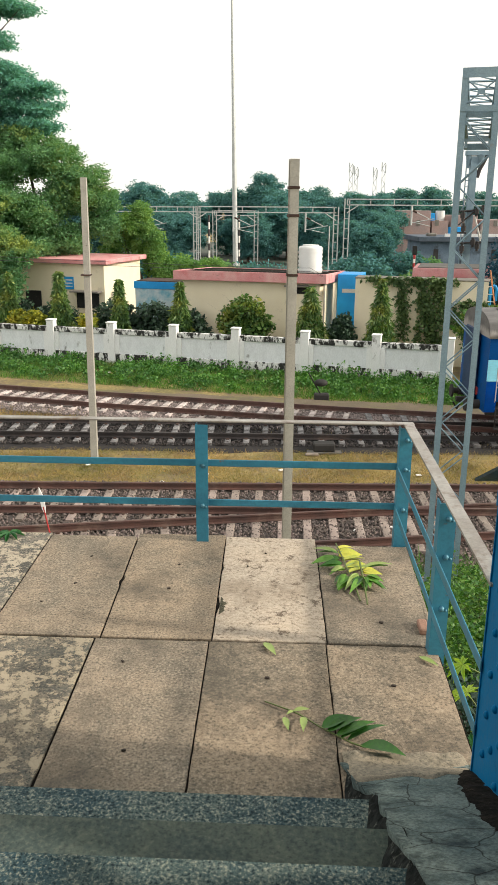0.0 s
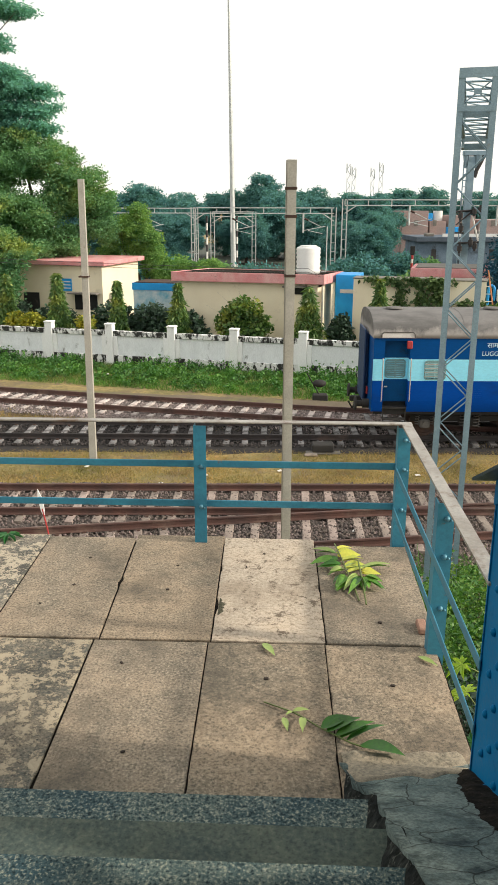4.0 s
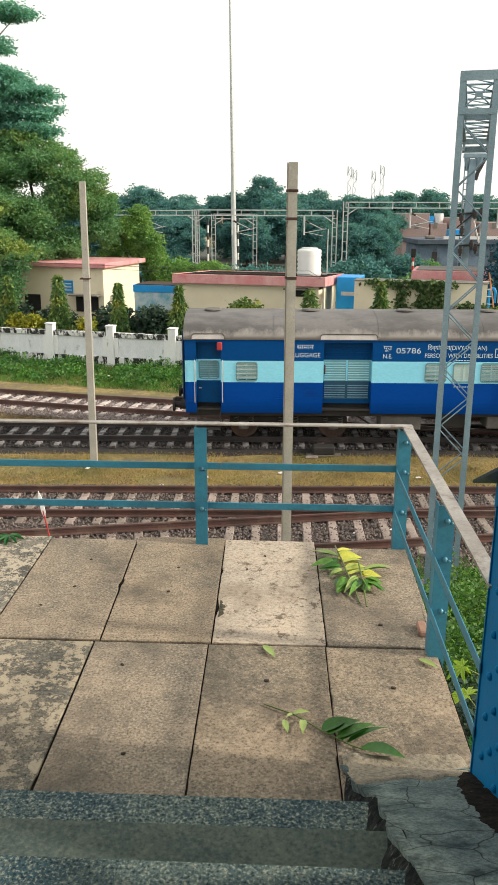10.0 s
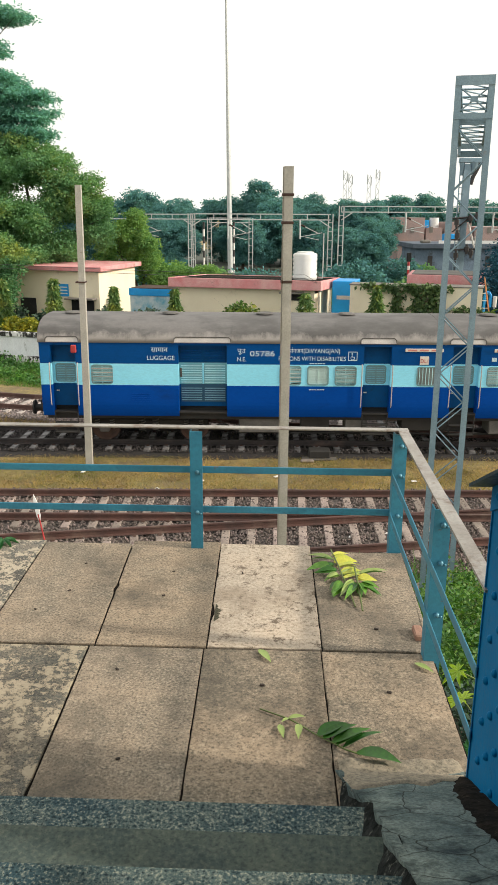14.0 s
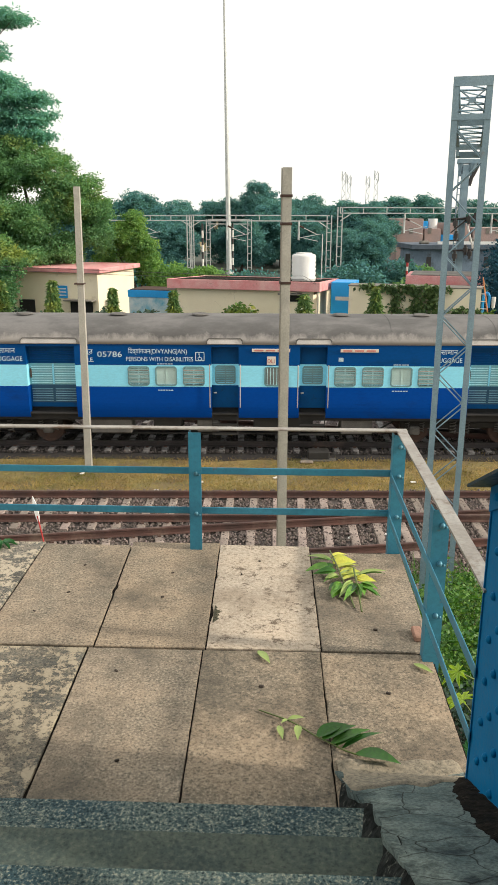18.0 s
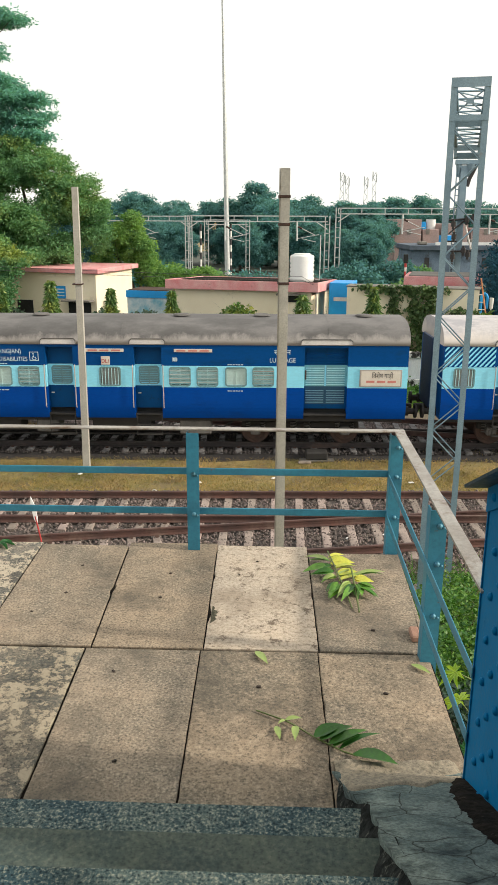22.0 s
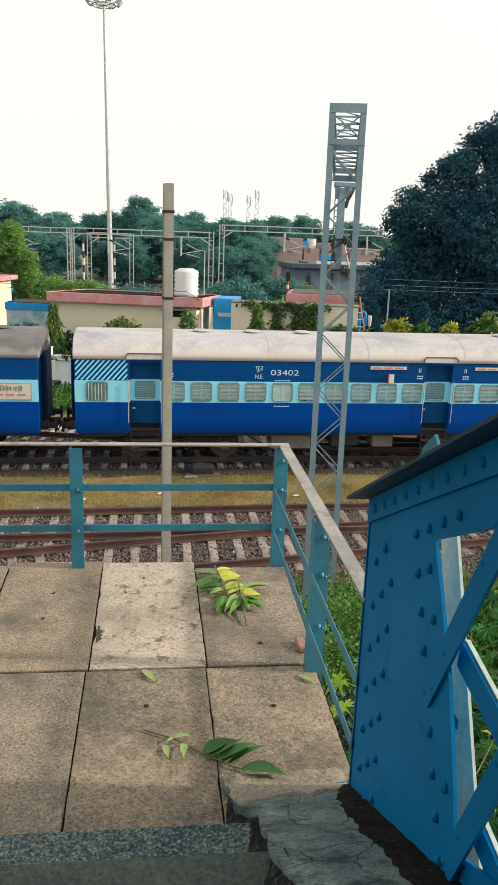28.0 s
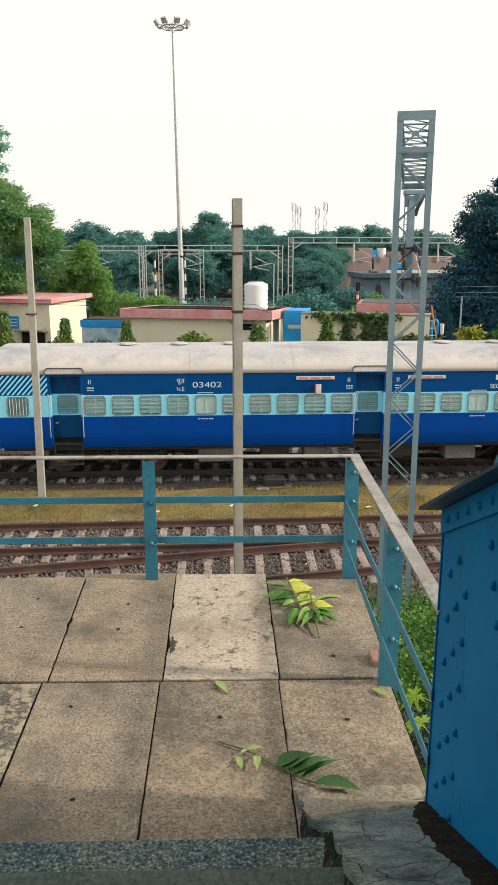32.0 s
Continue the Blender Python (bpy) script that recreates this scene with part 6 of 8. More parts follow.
    part("end_stripes", mb, M_CYAN, c, "diagonal pale stripes of an unreserved coach")
    letters("पूउ", 0.2, M_LETTER, c, 5.57, 3.02, wide=0.24)
    letters("N.E.", 0.19, M_LETTER, c, 5.57, 2.76, wide=0.26)
    letters("03402", 0.25, M_LETTER, c, 6.06, 2.87, wide=0.9)
    letters("SECOND", 0.2, M_LETTER, c, 15.45, 2.76, wide=0.75)
    bars(5, 15.6, 16.15, 3.03, 0.16, M_LETTER, c)
    for x in (2.85, 10.9, 12.45):
        letters("II", 0.2, M_LETTER, c, x, 3.0, wide=0.08)
        bars(3, x - 0.05, x + 0.17, 2.86, 0.04, M_LETTER, c)
        bars(3, x - 0.05, x + 0.17, 2.79, 0.03, M_LETTER, c)
    for x in (9.28, 12.80):
        b = part("route_board", MB().box(x, -SIDE - 0.03, 3.09, x + 1.2, -SIDE - 0.002, 3.19, 0.006), M_BOARDW, c, "cream route board with red lettering")
        bars(3, x + 0.05, x + 1.15, 3.115, 0.05, M_BOARDR, b, y=-SIDE - 0.033)
    b = part("hanging_board", MB().box(9.88, -SIDE - 0.1, 2.66, 10.06, -SIDE - 0.08, 2.95, 0.006), M_WHITE, c, "small white hanging board")
    part("hanger", MB().box(9.86, -SIDE - 0.1, 2.66, 9.9, -SIDE, 2.95), M_RED, b)
    for x in (6.2, 14.85):
        bars(6, x, x + 0.5, 2.69, 0.025, M_LETTER, c)
        bars(6, x, x + 0.5, 1.86, 0.025, M_LETTER, c)
    wheel = wheel_mesh()
    sets = []
    for th in (a, c):
        for xc in (3.28 - 1.448, 3.28 + 1.448, LEN - 3.28 - 1.448, LEN - 3.28 + 1.448):
            sets.append((part("wheelset", wheel, None, th, "rusty wheelset"), xc))
    return a, c, sets

# seconds and metres along the line of the train
TRAIN = [(0.0, 7.157), (1.0, 6.307), (2.0, 5.450), (3.0, 4.557), (3.5, 4.098), (5.5, 2.286), (6.0, 1.794), (7.0, 0.815), (8.0, -0.183), (9.0, -1.200), (10.0, -2.233), (11.0, -3.299), (12.0, -4.381), (13.0, -5.480), (14.0, -6.618), (14.5, -7.200), (16.5, -9.531), (17.0, -10.119), (18.0, -11.321), (19.0, -12.557), (20.0, -13.814), (21.0, -15.110), (22.0, -16.414), (23.0, -17.792), (24.0, -19.143), (24.5, -19.816), (26.5, -22.364), (27.0, -22.994), (28.0, -24.236), (29.0, -25.452), (30.0, -26.639), (31.0, -27.776), (32.0, -28.884)]
TRAIN_LINE = 25.661             # distance of the track's middle from the origin


def motions():
    u = Vector((math.cos(TYAW), math.sin(TYAW), 0))
    n = Vector((-math.sin(TYAW), math.cos(TYAW), 0))
    for th, off in ((LUGGAGE_COACH, -0.13), (SECOND_COACH, 22.30)):
        walk(th, [(t, Matrix.Translation(u * (s + off) + n * TRAIN_LINE) @ Matrix.Rotation(TYAW, 4, "Z")) for t, s in TRAIN])
    ts, ss = [t for t, s in TRAIN], [s for t, s in TRAIN]
    for ob, x in WHEELSETS:
        rows = []
        for k in range(129):
            t = k * 0.25
            rows.append((t, Matrix.Translation((x, 0, 0.4575)) @ Matrix.Rotation(float(np.interp(t, ts, ss)) / 0.4575, 4, "Y")))
        walk(ob, rows)


# ---- plants ----
M_LEAF = mat("tree_leaves", (0.2, 0.385, 0.16), (0.1, 0.25, 0.13), 0.35, 0.6, 0, 0, 30, 0.1, (0.4, 0.43, 0.09), 0.28, 0.62, 0.1, island=0.22, trans=0.45, spec=0.2)
M_LEAF_TALL = mat("blue_green_leaves", (0.19, 0.46, 0.38), (0.12, 0.33, 0.28), 0.45, 0.6, 0, 0, 30, 0.1, island=0.2, trans=0.45, spec=0.2)
M_LEAF_YOUNG = mat("young_tree_leaves", (0.28, 0.46, 0.13), (0.13, 0.29, 0.1), 0.6, 0.6, 0, 0, 30, 0.1, island=0.25, trans=0.45, spec=0.2)
# the big tree's shaded side and its haze are put into this colour
M_LEAF_DARK = mat("dark_shaded_leaves", (0.036, 0.105, 0.15), (0.026, 0.08, 0.125), 0.3, 0.95, 0, 0, 30, 0.1, (0.05, 0.13, 0.13), 0.25, 0.62, 0.12, island=0.06, trans=0.08, spec=0.0)
# distance haze is put into this blue-green leaf colour
M_LEAF_HAZY = mat("hazy_wood_leaves", (0.14, 0.32, 0.325), (0.06, 0.18, 0.215), 0.15, 0.75, 0, 0, 30, 0.1, (0.17, 0.37, 0.27), 0.09, 0.6, 0.1, island=0.1, trans=0.35, spec=0.05)
M_LEAF_CONE = mat("drooping_leaves", (0.13, 0.24, 0.05), (0.055, 0.14, 0.04), 1.4, 0.5, 0, 0, 30, 0.1, (0.45, 0.44, 0.08), 0.8, 0.6, 0.1, island=0.4, trans=0.25)
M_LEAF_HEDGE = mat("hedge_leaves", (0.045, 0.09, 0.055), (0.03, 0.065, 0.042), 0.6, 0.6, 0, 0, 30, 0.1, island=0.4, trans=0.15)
M_LEAF_YEL = mat("croton_leaves", (0.55, 0.45, 0.03), (0.36, 0.4, 0.05), 1.3, 0.5, 0, 0, 30, 0.1, (0.1, 0.2, 0.04), 1.6, 0.55, 0.08, island=0.3, trans=0.3)
M_LEAF_VINE = mat("creeper_leaves", (0.11, 0.18, 0.055), (0.07, 0.13, 0.045), 0.7, 0.6, 0, 0, 30, 0.1, island=0.4, trans=0.2)
M_LEAF_SHRUB = mat("shrub_leaves", (0.09, 0.23, 0.03), (0.04, 0.12, 0.022), 0.9, 0.55, 0, 0, 30, 0.1, (0.3, 0.38, 0.06), 0.8, 0.6, 0.08, island=0.4, trans=0.3)
M_CASTOR = mat("castor_leaf", (0.035, 0.19, 0.035), (0.014, 0.1, 0.028), 3, 0.45, 0, 0.05, 30, 0.15, rand=0.45, trans=0.3)
M_CASTOR_Y = mat("yellow_castor_leaf", (0.46, 0.62, 0.06), (0.32, 0.5, 0.06), 3, 0.45, 0, 0.05, 30, 0.12, rand=0.2, trans=0.35)
M_WEED = mat("weed_leaves", (0.1, 0.27, 0.04), (0.05, 0.15, 0.035), 0.5, 0.6, 0, 0, 30, 0.1, (0.2, 0.17, 0.1), 0.7, 0.66, 0.06, island=0.35, trans=0.3)
M_BARK = mat("tree_bark", (0.12, 0.09, 0.065), (0.07, 0.055, 0.045), 3, 0.9, 0, 0.4, 18, 0.4)
M_STEM = mat("green_stem", (0.16, 0.22, 0.06), (0.12, 0.14, 0.05), 5, 0.6, 0, 0.05, 30, 0.2)
M_FRESH = mat("fresh_green_leaf", (0.05, 0.185, 0.018), (0.024, 0.1, 0.012), 11, 0.45, 0, 0.05, 50, 0.3, rand=0.25, trans=0.15)
M_WILT = mat("yellowing_leaf", (0.72, 0.68, 0.1), (0.45, 0.55, 0.08), 7, 0.45, 0, 0.05, 50, 0.15, rand=0.15, trans=0.15)

M_FRESH_PALE = mat("light_green_leaf", (0.15, 0.36, 0.05), (0.075, 0.22, 0.03), 8, 0.5, 0, 0.05, 50, 0.2, rand=0.3, trans=0.2)
M_PALELEAF = mat("pale_green_leaf", (0.33, 0.42, 0.12), (0.24, 0.34, 0.09), 6, 0.5, 0, 0.05, 50, 0.15)


def leaf_mesh(name, P, size, material, rng, droop=0.0, long=1.6, up=0.4):
    """Many small pointed leaves at the points P."""
    n = len(P)
    d = rng.normal(size=(n, 3))
    d[:, 2] = d[:, 2] * (1 - up) - droop * np.abs(rng.normal(1.2, 0.3, n))
    d /= np.linalg.norm(d, axis=1)[:, None] + 1e-9
    e = rng.normal(size=(n, 3))
    e -= d * (e * d).sum(1)[:, None]
    e /= np.linalg.norm(e, axis=1)[:, None] + 1e-9
    s = (size * rng.uniform(0.6, 1.3, n))[:, None]
    w = s * 0.5 / long
    V = np.stack([P, P + d * s * 0.45 + e * w, P + d * s, P + d * s * 0.45 - e * w], 1).reshape(-1, 3)
    return array_mesh(name, V, np.arange(n * 4).reshape(-1, 4), material)


def lobes(blobs, rng, k=12, f=0.45):
    """Each crown form broken into boughs: a core and k smaller forms round it."""
    out = []
    for b in blobs:
        out.append((b[0], b[1], b[2], b[3] * 0.72, b[4] * 0.72, b[5] * 0.72))
        for i in range(k):
            u = rng.normal(size=3)
            u /= np.linalg.norm(u)
            r = f * rng.uniform(0.6, 1.25)
            c = [b[j] + u[j] * b[3 + j] * (1.02 - 0.55 * r) for j in range(3)]
            out.append((*c, b[3] * r, b[4] * r, max(b[5] * r * 0.8, 0.18)))
    return out


def blob_points(blobs, n, rng, clump=0.55, per=14, shell=0.55):
    """Leaf points in clumps inside ellipsoids (x, y, z, rx, ry, rz)."""
    vol = np.array([b[3] * b[4] * b[5] for b in blobs]) ** 0.75
    vol /= vol.sum()
    out = []
    for b, v in zip(blobs, vol):
        k = max(1, int(n * v / per))
        u = rng.normal(size=(k, 3))
        u /= np.linalg.norm(u, axis=1)[:, None]
        r = shell + (1 - shell) * rng.random(k) ** 0.6
        r *= 1 + 0.12 * np.sin(u[:, 0] * 7 + b[0]) * np.cos(u[:, 2] * 6 + b[1]) + rng.normal(0, 0.06, k)
        c = np.array(b[:3]) + u * r[:, None] * np.array(b[3:6])
        g = np.clip(rng.normal(size=(k * per, 3)), -1.7, 1.7)
        out.append(np.repeat(c, per, 0) + g * clump * np.array([1, 1, 0.5]))
    return np.concatenate(out)


def limbs(mb, base, tips, r0, rng):
    """A trunk and limbs to the middle of each crown lobe."""
    base = Vector(base)
    fork = base.lerp(Vector(tips[0]), 0.45)
    fork.x, fork.y = base.x + 0.2, base.y
    mb.cyl(base, fork, r0, r0 * 0.7, 10)
    for t in tips:
        t = Vector(t)
        m = fork.lerp(t, 0.5) + Vector((rng.normal() * 0.3, rng.normal() * 0.3, 0.4))
        mb.cyl(fork, m, r0 * 0.5, r0 * 0.3, 8)
        mb.cyl(m, t, r0 * 0.3, r0 * 0.1, 6)
        for k in range(3):
            e = t + Vector((rng.normal(), rng.normal(), rng.normal() * 0.6)) * 1.2
            mb.cyl(t.lerp(m, 0.3), e, r0 * 0.1, r0 * 0.03, 5)
    return mb


def tree(label, base, blobs, n, size, leaf, seed, r0=0.3, clump=0.5, per=14, group="", shell=0.55, boughs=12, long=1.6):
    rng = np.random.default_rng(seed)
    th = thing("tree", label, "tree", Matrix.Translation(base), group)
    loc = [(b[0] - base[0], b[1] - base[1], b[2] - base[2], *b[3:]) for b in blobs]
    part("trunk", limbs(MB(), (0, 0, 0), [b[:3] for b in loc if b[3] > 1], r0, rng), M_BARK, th, "brown branching trunk")
    part("crown", leaf_mesh("crown", blob_points(lobes(loc, rng, boughs), n, rng, clump, per, shell), size, leaf, rng, 0.15, long), None, th, "leafy crown with gaps")
    return th


def build_trees():
    tree("tall blue-green tree with layered boughs beyond the small hut", (-16.5, 52, GZ),
         [(-14.7, 51, 18.25, 1.9, 1.4, 0.4), (-15.8, 51, 16.4, 1.8, 1.4, 0.6), (-14.9, 51, 14.5, 1.9, 1.8, 0.75), (-13.3, 51, 13.85, 1.8, 1.5, 0.5), (-12.9, 51, 12.8, 1.85, 1.5, 0.42), (-13.3, 51, 11.7, 1.7, 1.4, 0.45), (-16.2, 51.5, 12.6, 2.6, 2.2, 1.6)],
         70000, 0.21, M_LEAF_TALL, 11, 0.4, 0.22, 26, boughs=9, long=2.4)
    tree("broad olive-green tree overhanging the small hut", (-13.4, 50.5, GZ),
         [(-13.4, 50, 10.1, 2.2, 2.3, 1.4), (-11.2, 49.7, 9.7, 1.5, 1.9, 1.4), (-9.9, 49.9, 8.2, 1.4, 1.9, 1.4), (-9.2, 50.3, 6.6, 1.35, 1.8, 1.6), (-15.6, 50.5, 10.4, 1.8, 1.8, 1.4), (-14.0, 50, 11.2, 0.9, 0.9, 0.5), (-12.2, 48.9, 7.0, 2.1, 1.9, 1.6), (-14.7, 48.7, 7.5, 2.3, 2.0, 1.8), (-11.2, 49.5, 5.3, 1.9, 1.7, 1.2), (-13.8, 48.5, 5.2, 2.3, 1.8, 1.5),
          (-16.6, 48, 6.0, 2.4, 2.0, 3.0), (-14.9, 46.6, 3.4, 1.5, 1.4, 1.6), (-13.6, 44.6, 5.0, 1.8, 1.0, 1.0), (-14.2, 44.2, 3.0, 1.1, 0.9, 1.3), (-13.1, 43.7, 3.3, 0.75, 0.6, 1.3), (-12.4, 43.7, 4.5, 0.8, 0.6, 0.5)], 170000, 0.17, M_LEAF, 21, 0.4, 0.2, 26, boughs=12, long=1.9)
    tree("young bright green tree behind the huts", (-6.9, 52.5, GZ), [(-7.1, 52, 6.1, 1.0, 1.0, 1.3), (-6.2, 52, 4.5, 1.1, 1.1, 1.6), (-8.2, 52.5, 4.8, 1.2, 1.1, 1.8), (-4.9, 53, 3.2, 1.6, 1.3, 1.2), (-2.6, 54, 2.9, 1.3, 1.2, 0.9)], 42000, 0.17, M_LEAF_YOUNG, 12, 0.2, 0.14, 22, boughs=10, long=2.2)
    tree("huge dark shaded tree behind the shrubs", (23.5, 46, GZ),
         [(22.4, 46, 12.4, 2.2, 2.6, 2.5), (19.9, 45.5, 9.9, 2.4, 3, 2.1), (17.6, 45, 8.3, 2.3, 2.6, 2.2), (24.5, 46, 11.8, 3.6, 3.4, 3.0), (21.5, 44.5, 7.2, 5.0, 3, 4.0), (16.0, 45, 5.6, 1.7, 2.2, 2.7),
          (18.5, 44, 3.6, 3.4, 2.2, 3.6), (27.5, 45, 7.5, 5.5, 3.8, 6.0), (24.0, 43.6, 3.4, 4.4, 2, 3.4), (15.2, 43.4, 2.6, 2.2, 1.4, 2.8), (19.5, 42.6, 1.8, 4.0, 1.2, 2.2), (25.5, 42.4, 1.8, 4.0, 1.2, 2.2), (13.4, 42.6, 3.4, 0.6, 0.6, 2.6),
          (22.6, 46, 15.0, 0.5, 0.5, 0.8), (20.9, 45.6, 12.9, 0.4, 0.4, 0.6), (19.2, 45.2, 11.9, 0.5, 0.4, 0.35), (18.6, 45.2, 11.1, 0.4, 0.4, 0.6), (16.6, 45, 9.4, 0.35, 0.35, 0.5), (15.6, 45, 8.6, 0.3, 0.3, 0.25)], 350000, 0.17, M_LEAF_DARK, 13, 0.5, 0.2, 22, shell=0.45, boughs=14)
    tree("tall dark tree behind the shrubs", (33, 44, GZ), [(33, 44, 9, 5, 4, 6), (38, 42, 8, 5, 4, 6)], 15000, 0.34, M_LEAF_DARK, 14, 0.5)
    # far wood: three trees, repeated
    kinds = []
    for k, bl in enumerate(([(0, 0, 8.5, 4, 3, 2.6), (-3.2, 0, 6.5, 3, 3, 2.5), (3.4, 0, 6.2, 3.2, 3, 2.6), (0.5, -1, 3.6, 4.6, 3, 3.4)],
                            [(0, 0, 10.5, 2.4, 2.4, 2.2), (1.6, 0, 8.4, 3, 2.6, 2.2), (-1.8, 0, 7.4, 3, 2.6, 2.6), (0, -1, 3.8, 4.2, 2.8, 3.6)],
                            [(0, 0, 7.2, 5.0, 3, 2.2), (-3.6, 0, 5.6, 3.2, 3, 2.4), (3.8, 0, 5.2, 3.4, 3, 2.6), (0, -1, 2.8, 5.4, 3, 2.8)])):
        kinds.append(tree("dense green tree in the wood beyond the railway yard", (0, 0, GZ), [(b[0], b[1], b[2], *b[3:]) for b in bl], 46000, 0.33, M_LEAF_HAZY, 30 + k, 0.35, 0.33, 18, "far wood", boughs=11))
    spots = [(0, -46, 118, 0.95), (2, -38, 122, 1.0), (1, -30, 130, 0.78), (2, -24, 126, 1.05), (0, -16.5, 128, 0.98), (2, -9.5, 125, 0.98), (0, -3.5, 132, 0.9), (1, 2.6, 128, 0.99), (2, 6, 122, 1.0), (0, 9.8, 130, 0.93),
             (2, 14.5, 124, 0.98), (1, 18.8, 118, 0.72), (0, 20, 132, 0.86), (2, 27, 150, 1.1), (0, 35, 155, 1.0), (2, 43, 150, 1.05), (1, 51, 140, 0.8), (0, 60, 140, 1.0), (2, -55, 120, 1.1), (2, 0, 112, 0.7), (0, 15.5, 96, 0.62), (2, 12, 92, 0.62), (2, 70, 140, 1.2),
             (2, -20, 112, 0.7), (2, -11, 110, 0.7), (0, 9.5, 110, 0.62)]
    for i, (k, x, y, s) in enumerate(spots):
        m = Matrix.Translation((x, y, GZ)) @ Matrix.Rotation(i * 2.1, 4, "Z") @ Matrix.Scale(s, 4)
        if i in (0, 1, 2):
            k = (0, 2, 1)[i]
            kinds[k].matrix_basis = m
        else:
            c = copy_thing(kinds[k], m)
            c.scale = (s, s, s)
    # low scrub in front of the yard
    for i, (x, y, w, hgt) in enumerate([(-13, 68, 4.5, 3.6), (-7.4, 66, 3.0, 3.9), (-2.6, 72, 3.0, 2.6), (1.5, 70, 3.2, 2.9), (5.6, 68, 2.6, 2.3), (10.0, 72, 3.2, 3.6), (14.0, 64, 3.0, 2.6), (17.6, 66, 3.0, 2.6), (-19, 66, 4, 4), (17.4, 91, 2.6, 2.9), (20.6, 93, 1.6, 2.0)]):
        rng = np.random.default_rng(60 + i)
        bl = [(0, 0, hgt * 0.5, w, 1.6, hgt * 0.5), (w * 0.5, 0.3, hgt * 0.35, w * 0.6, 1.4, hgt * 0.42), (-w * 0.5, 0, hgt * 0.3, w * 0.6, 1.4, hgt * 0.4)]
        th = thing("scrub_bush", "low green scrub beside the railway yard", "bush", Matrix.Translation((x, y, GZ)), "yard scrub")
        part("leaves", leaf_mesh("leaves", blob_points(bl, 4200, rng, 0.3, 12), 0.34, M_LEAF_HAZY if i % 2 else M_LEAF, rng), None, th)
        part("stems", limbs(MB(), (0, 0, 0), [b[:3] for b in bl], 0.06, rng), M_BARK, th)


def cone_tree(s, off, top, r, seed, kind=0):
    """A narrow drooping tree behind the boundary wall."""
    rng = np.random.default_rng(seed)
    h = top - GZ
    th = thing("mast_tree", "narrow drooping evergreen tree behind the white wall", "tree", WM @ Matrix.Translation((s, off, GZ)), "trees behind the wall")
    mb = MB().cyl((0, 0, 0), (0, 0, h * 0.95), 0.06, 0.015, 7)
    n = 4200
    z = h * (0.12 + 0.88 * rng.random(n) ** 1.15)
    f = 1 - z / h
    rad = r * np.minimum(1, f * 1.35 + 0.1) * (0.35 + 0.65 * rng.random(n) ** 0.5)
    a = rng.integers(0, 11, n) * 0.571 + z * 1.7 + rng.normal(0, 0.22, n)
    P = np.stack([rad * np.cos(a), rad * np.sin(a), z], 1)
    for k in range(16):
        zz, aa = h * (0.2 + 0.045 * k), k * 2.4
        mb.cyl((0, 0, zz), (r * 0.7 * (1 - zz / h) * math.cos(aa), r * 0.7 * (1 - zz / h) * math.sin(aa), zz - 0.1), 0.015, 0.005, 5)
    part("trunk", mb, M_BARK, th, "thin straight trunk")
    part("foliage", leaf_mesh("foliage", P, 0.26, M_LEAF_CONE, rng, 1.1, 3.6), None, th, "drooping yellow-green leaves")


def bush(label, m, blobs, n, size, leaf, seed, group="", name="bush"):
    rng = np.random.default_rng(seed)
    th = thing(name, label, "bush", m, group)
    part("stems", limbs(MB(), (0, 0, 0), [b[:3] for b in blobs], 0.04, rng), M_BARK, th)
    part("leaves", leaf_mesh("leaves", blob_points(blobs, n, rng, 0.12, 10, 0.45), size, leaf, rng), None, th)


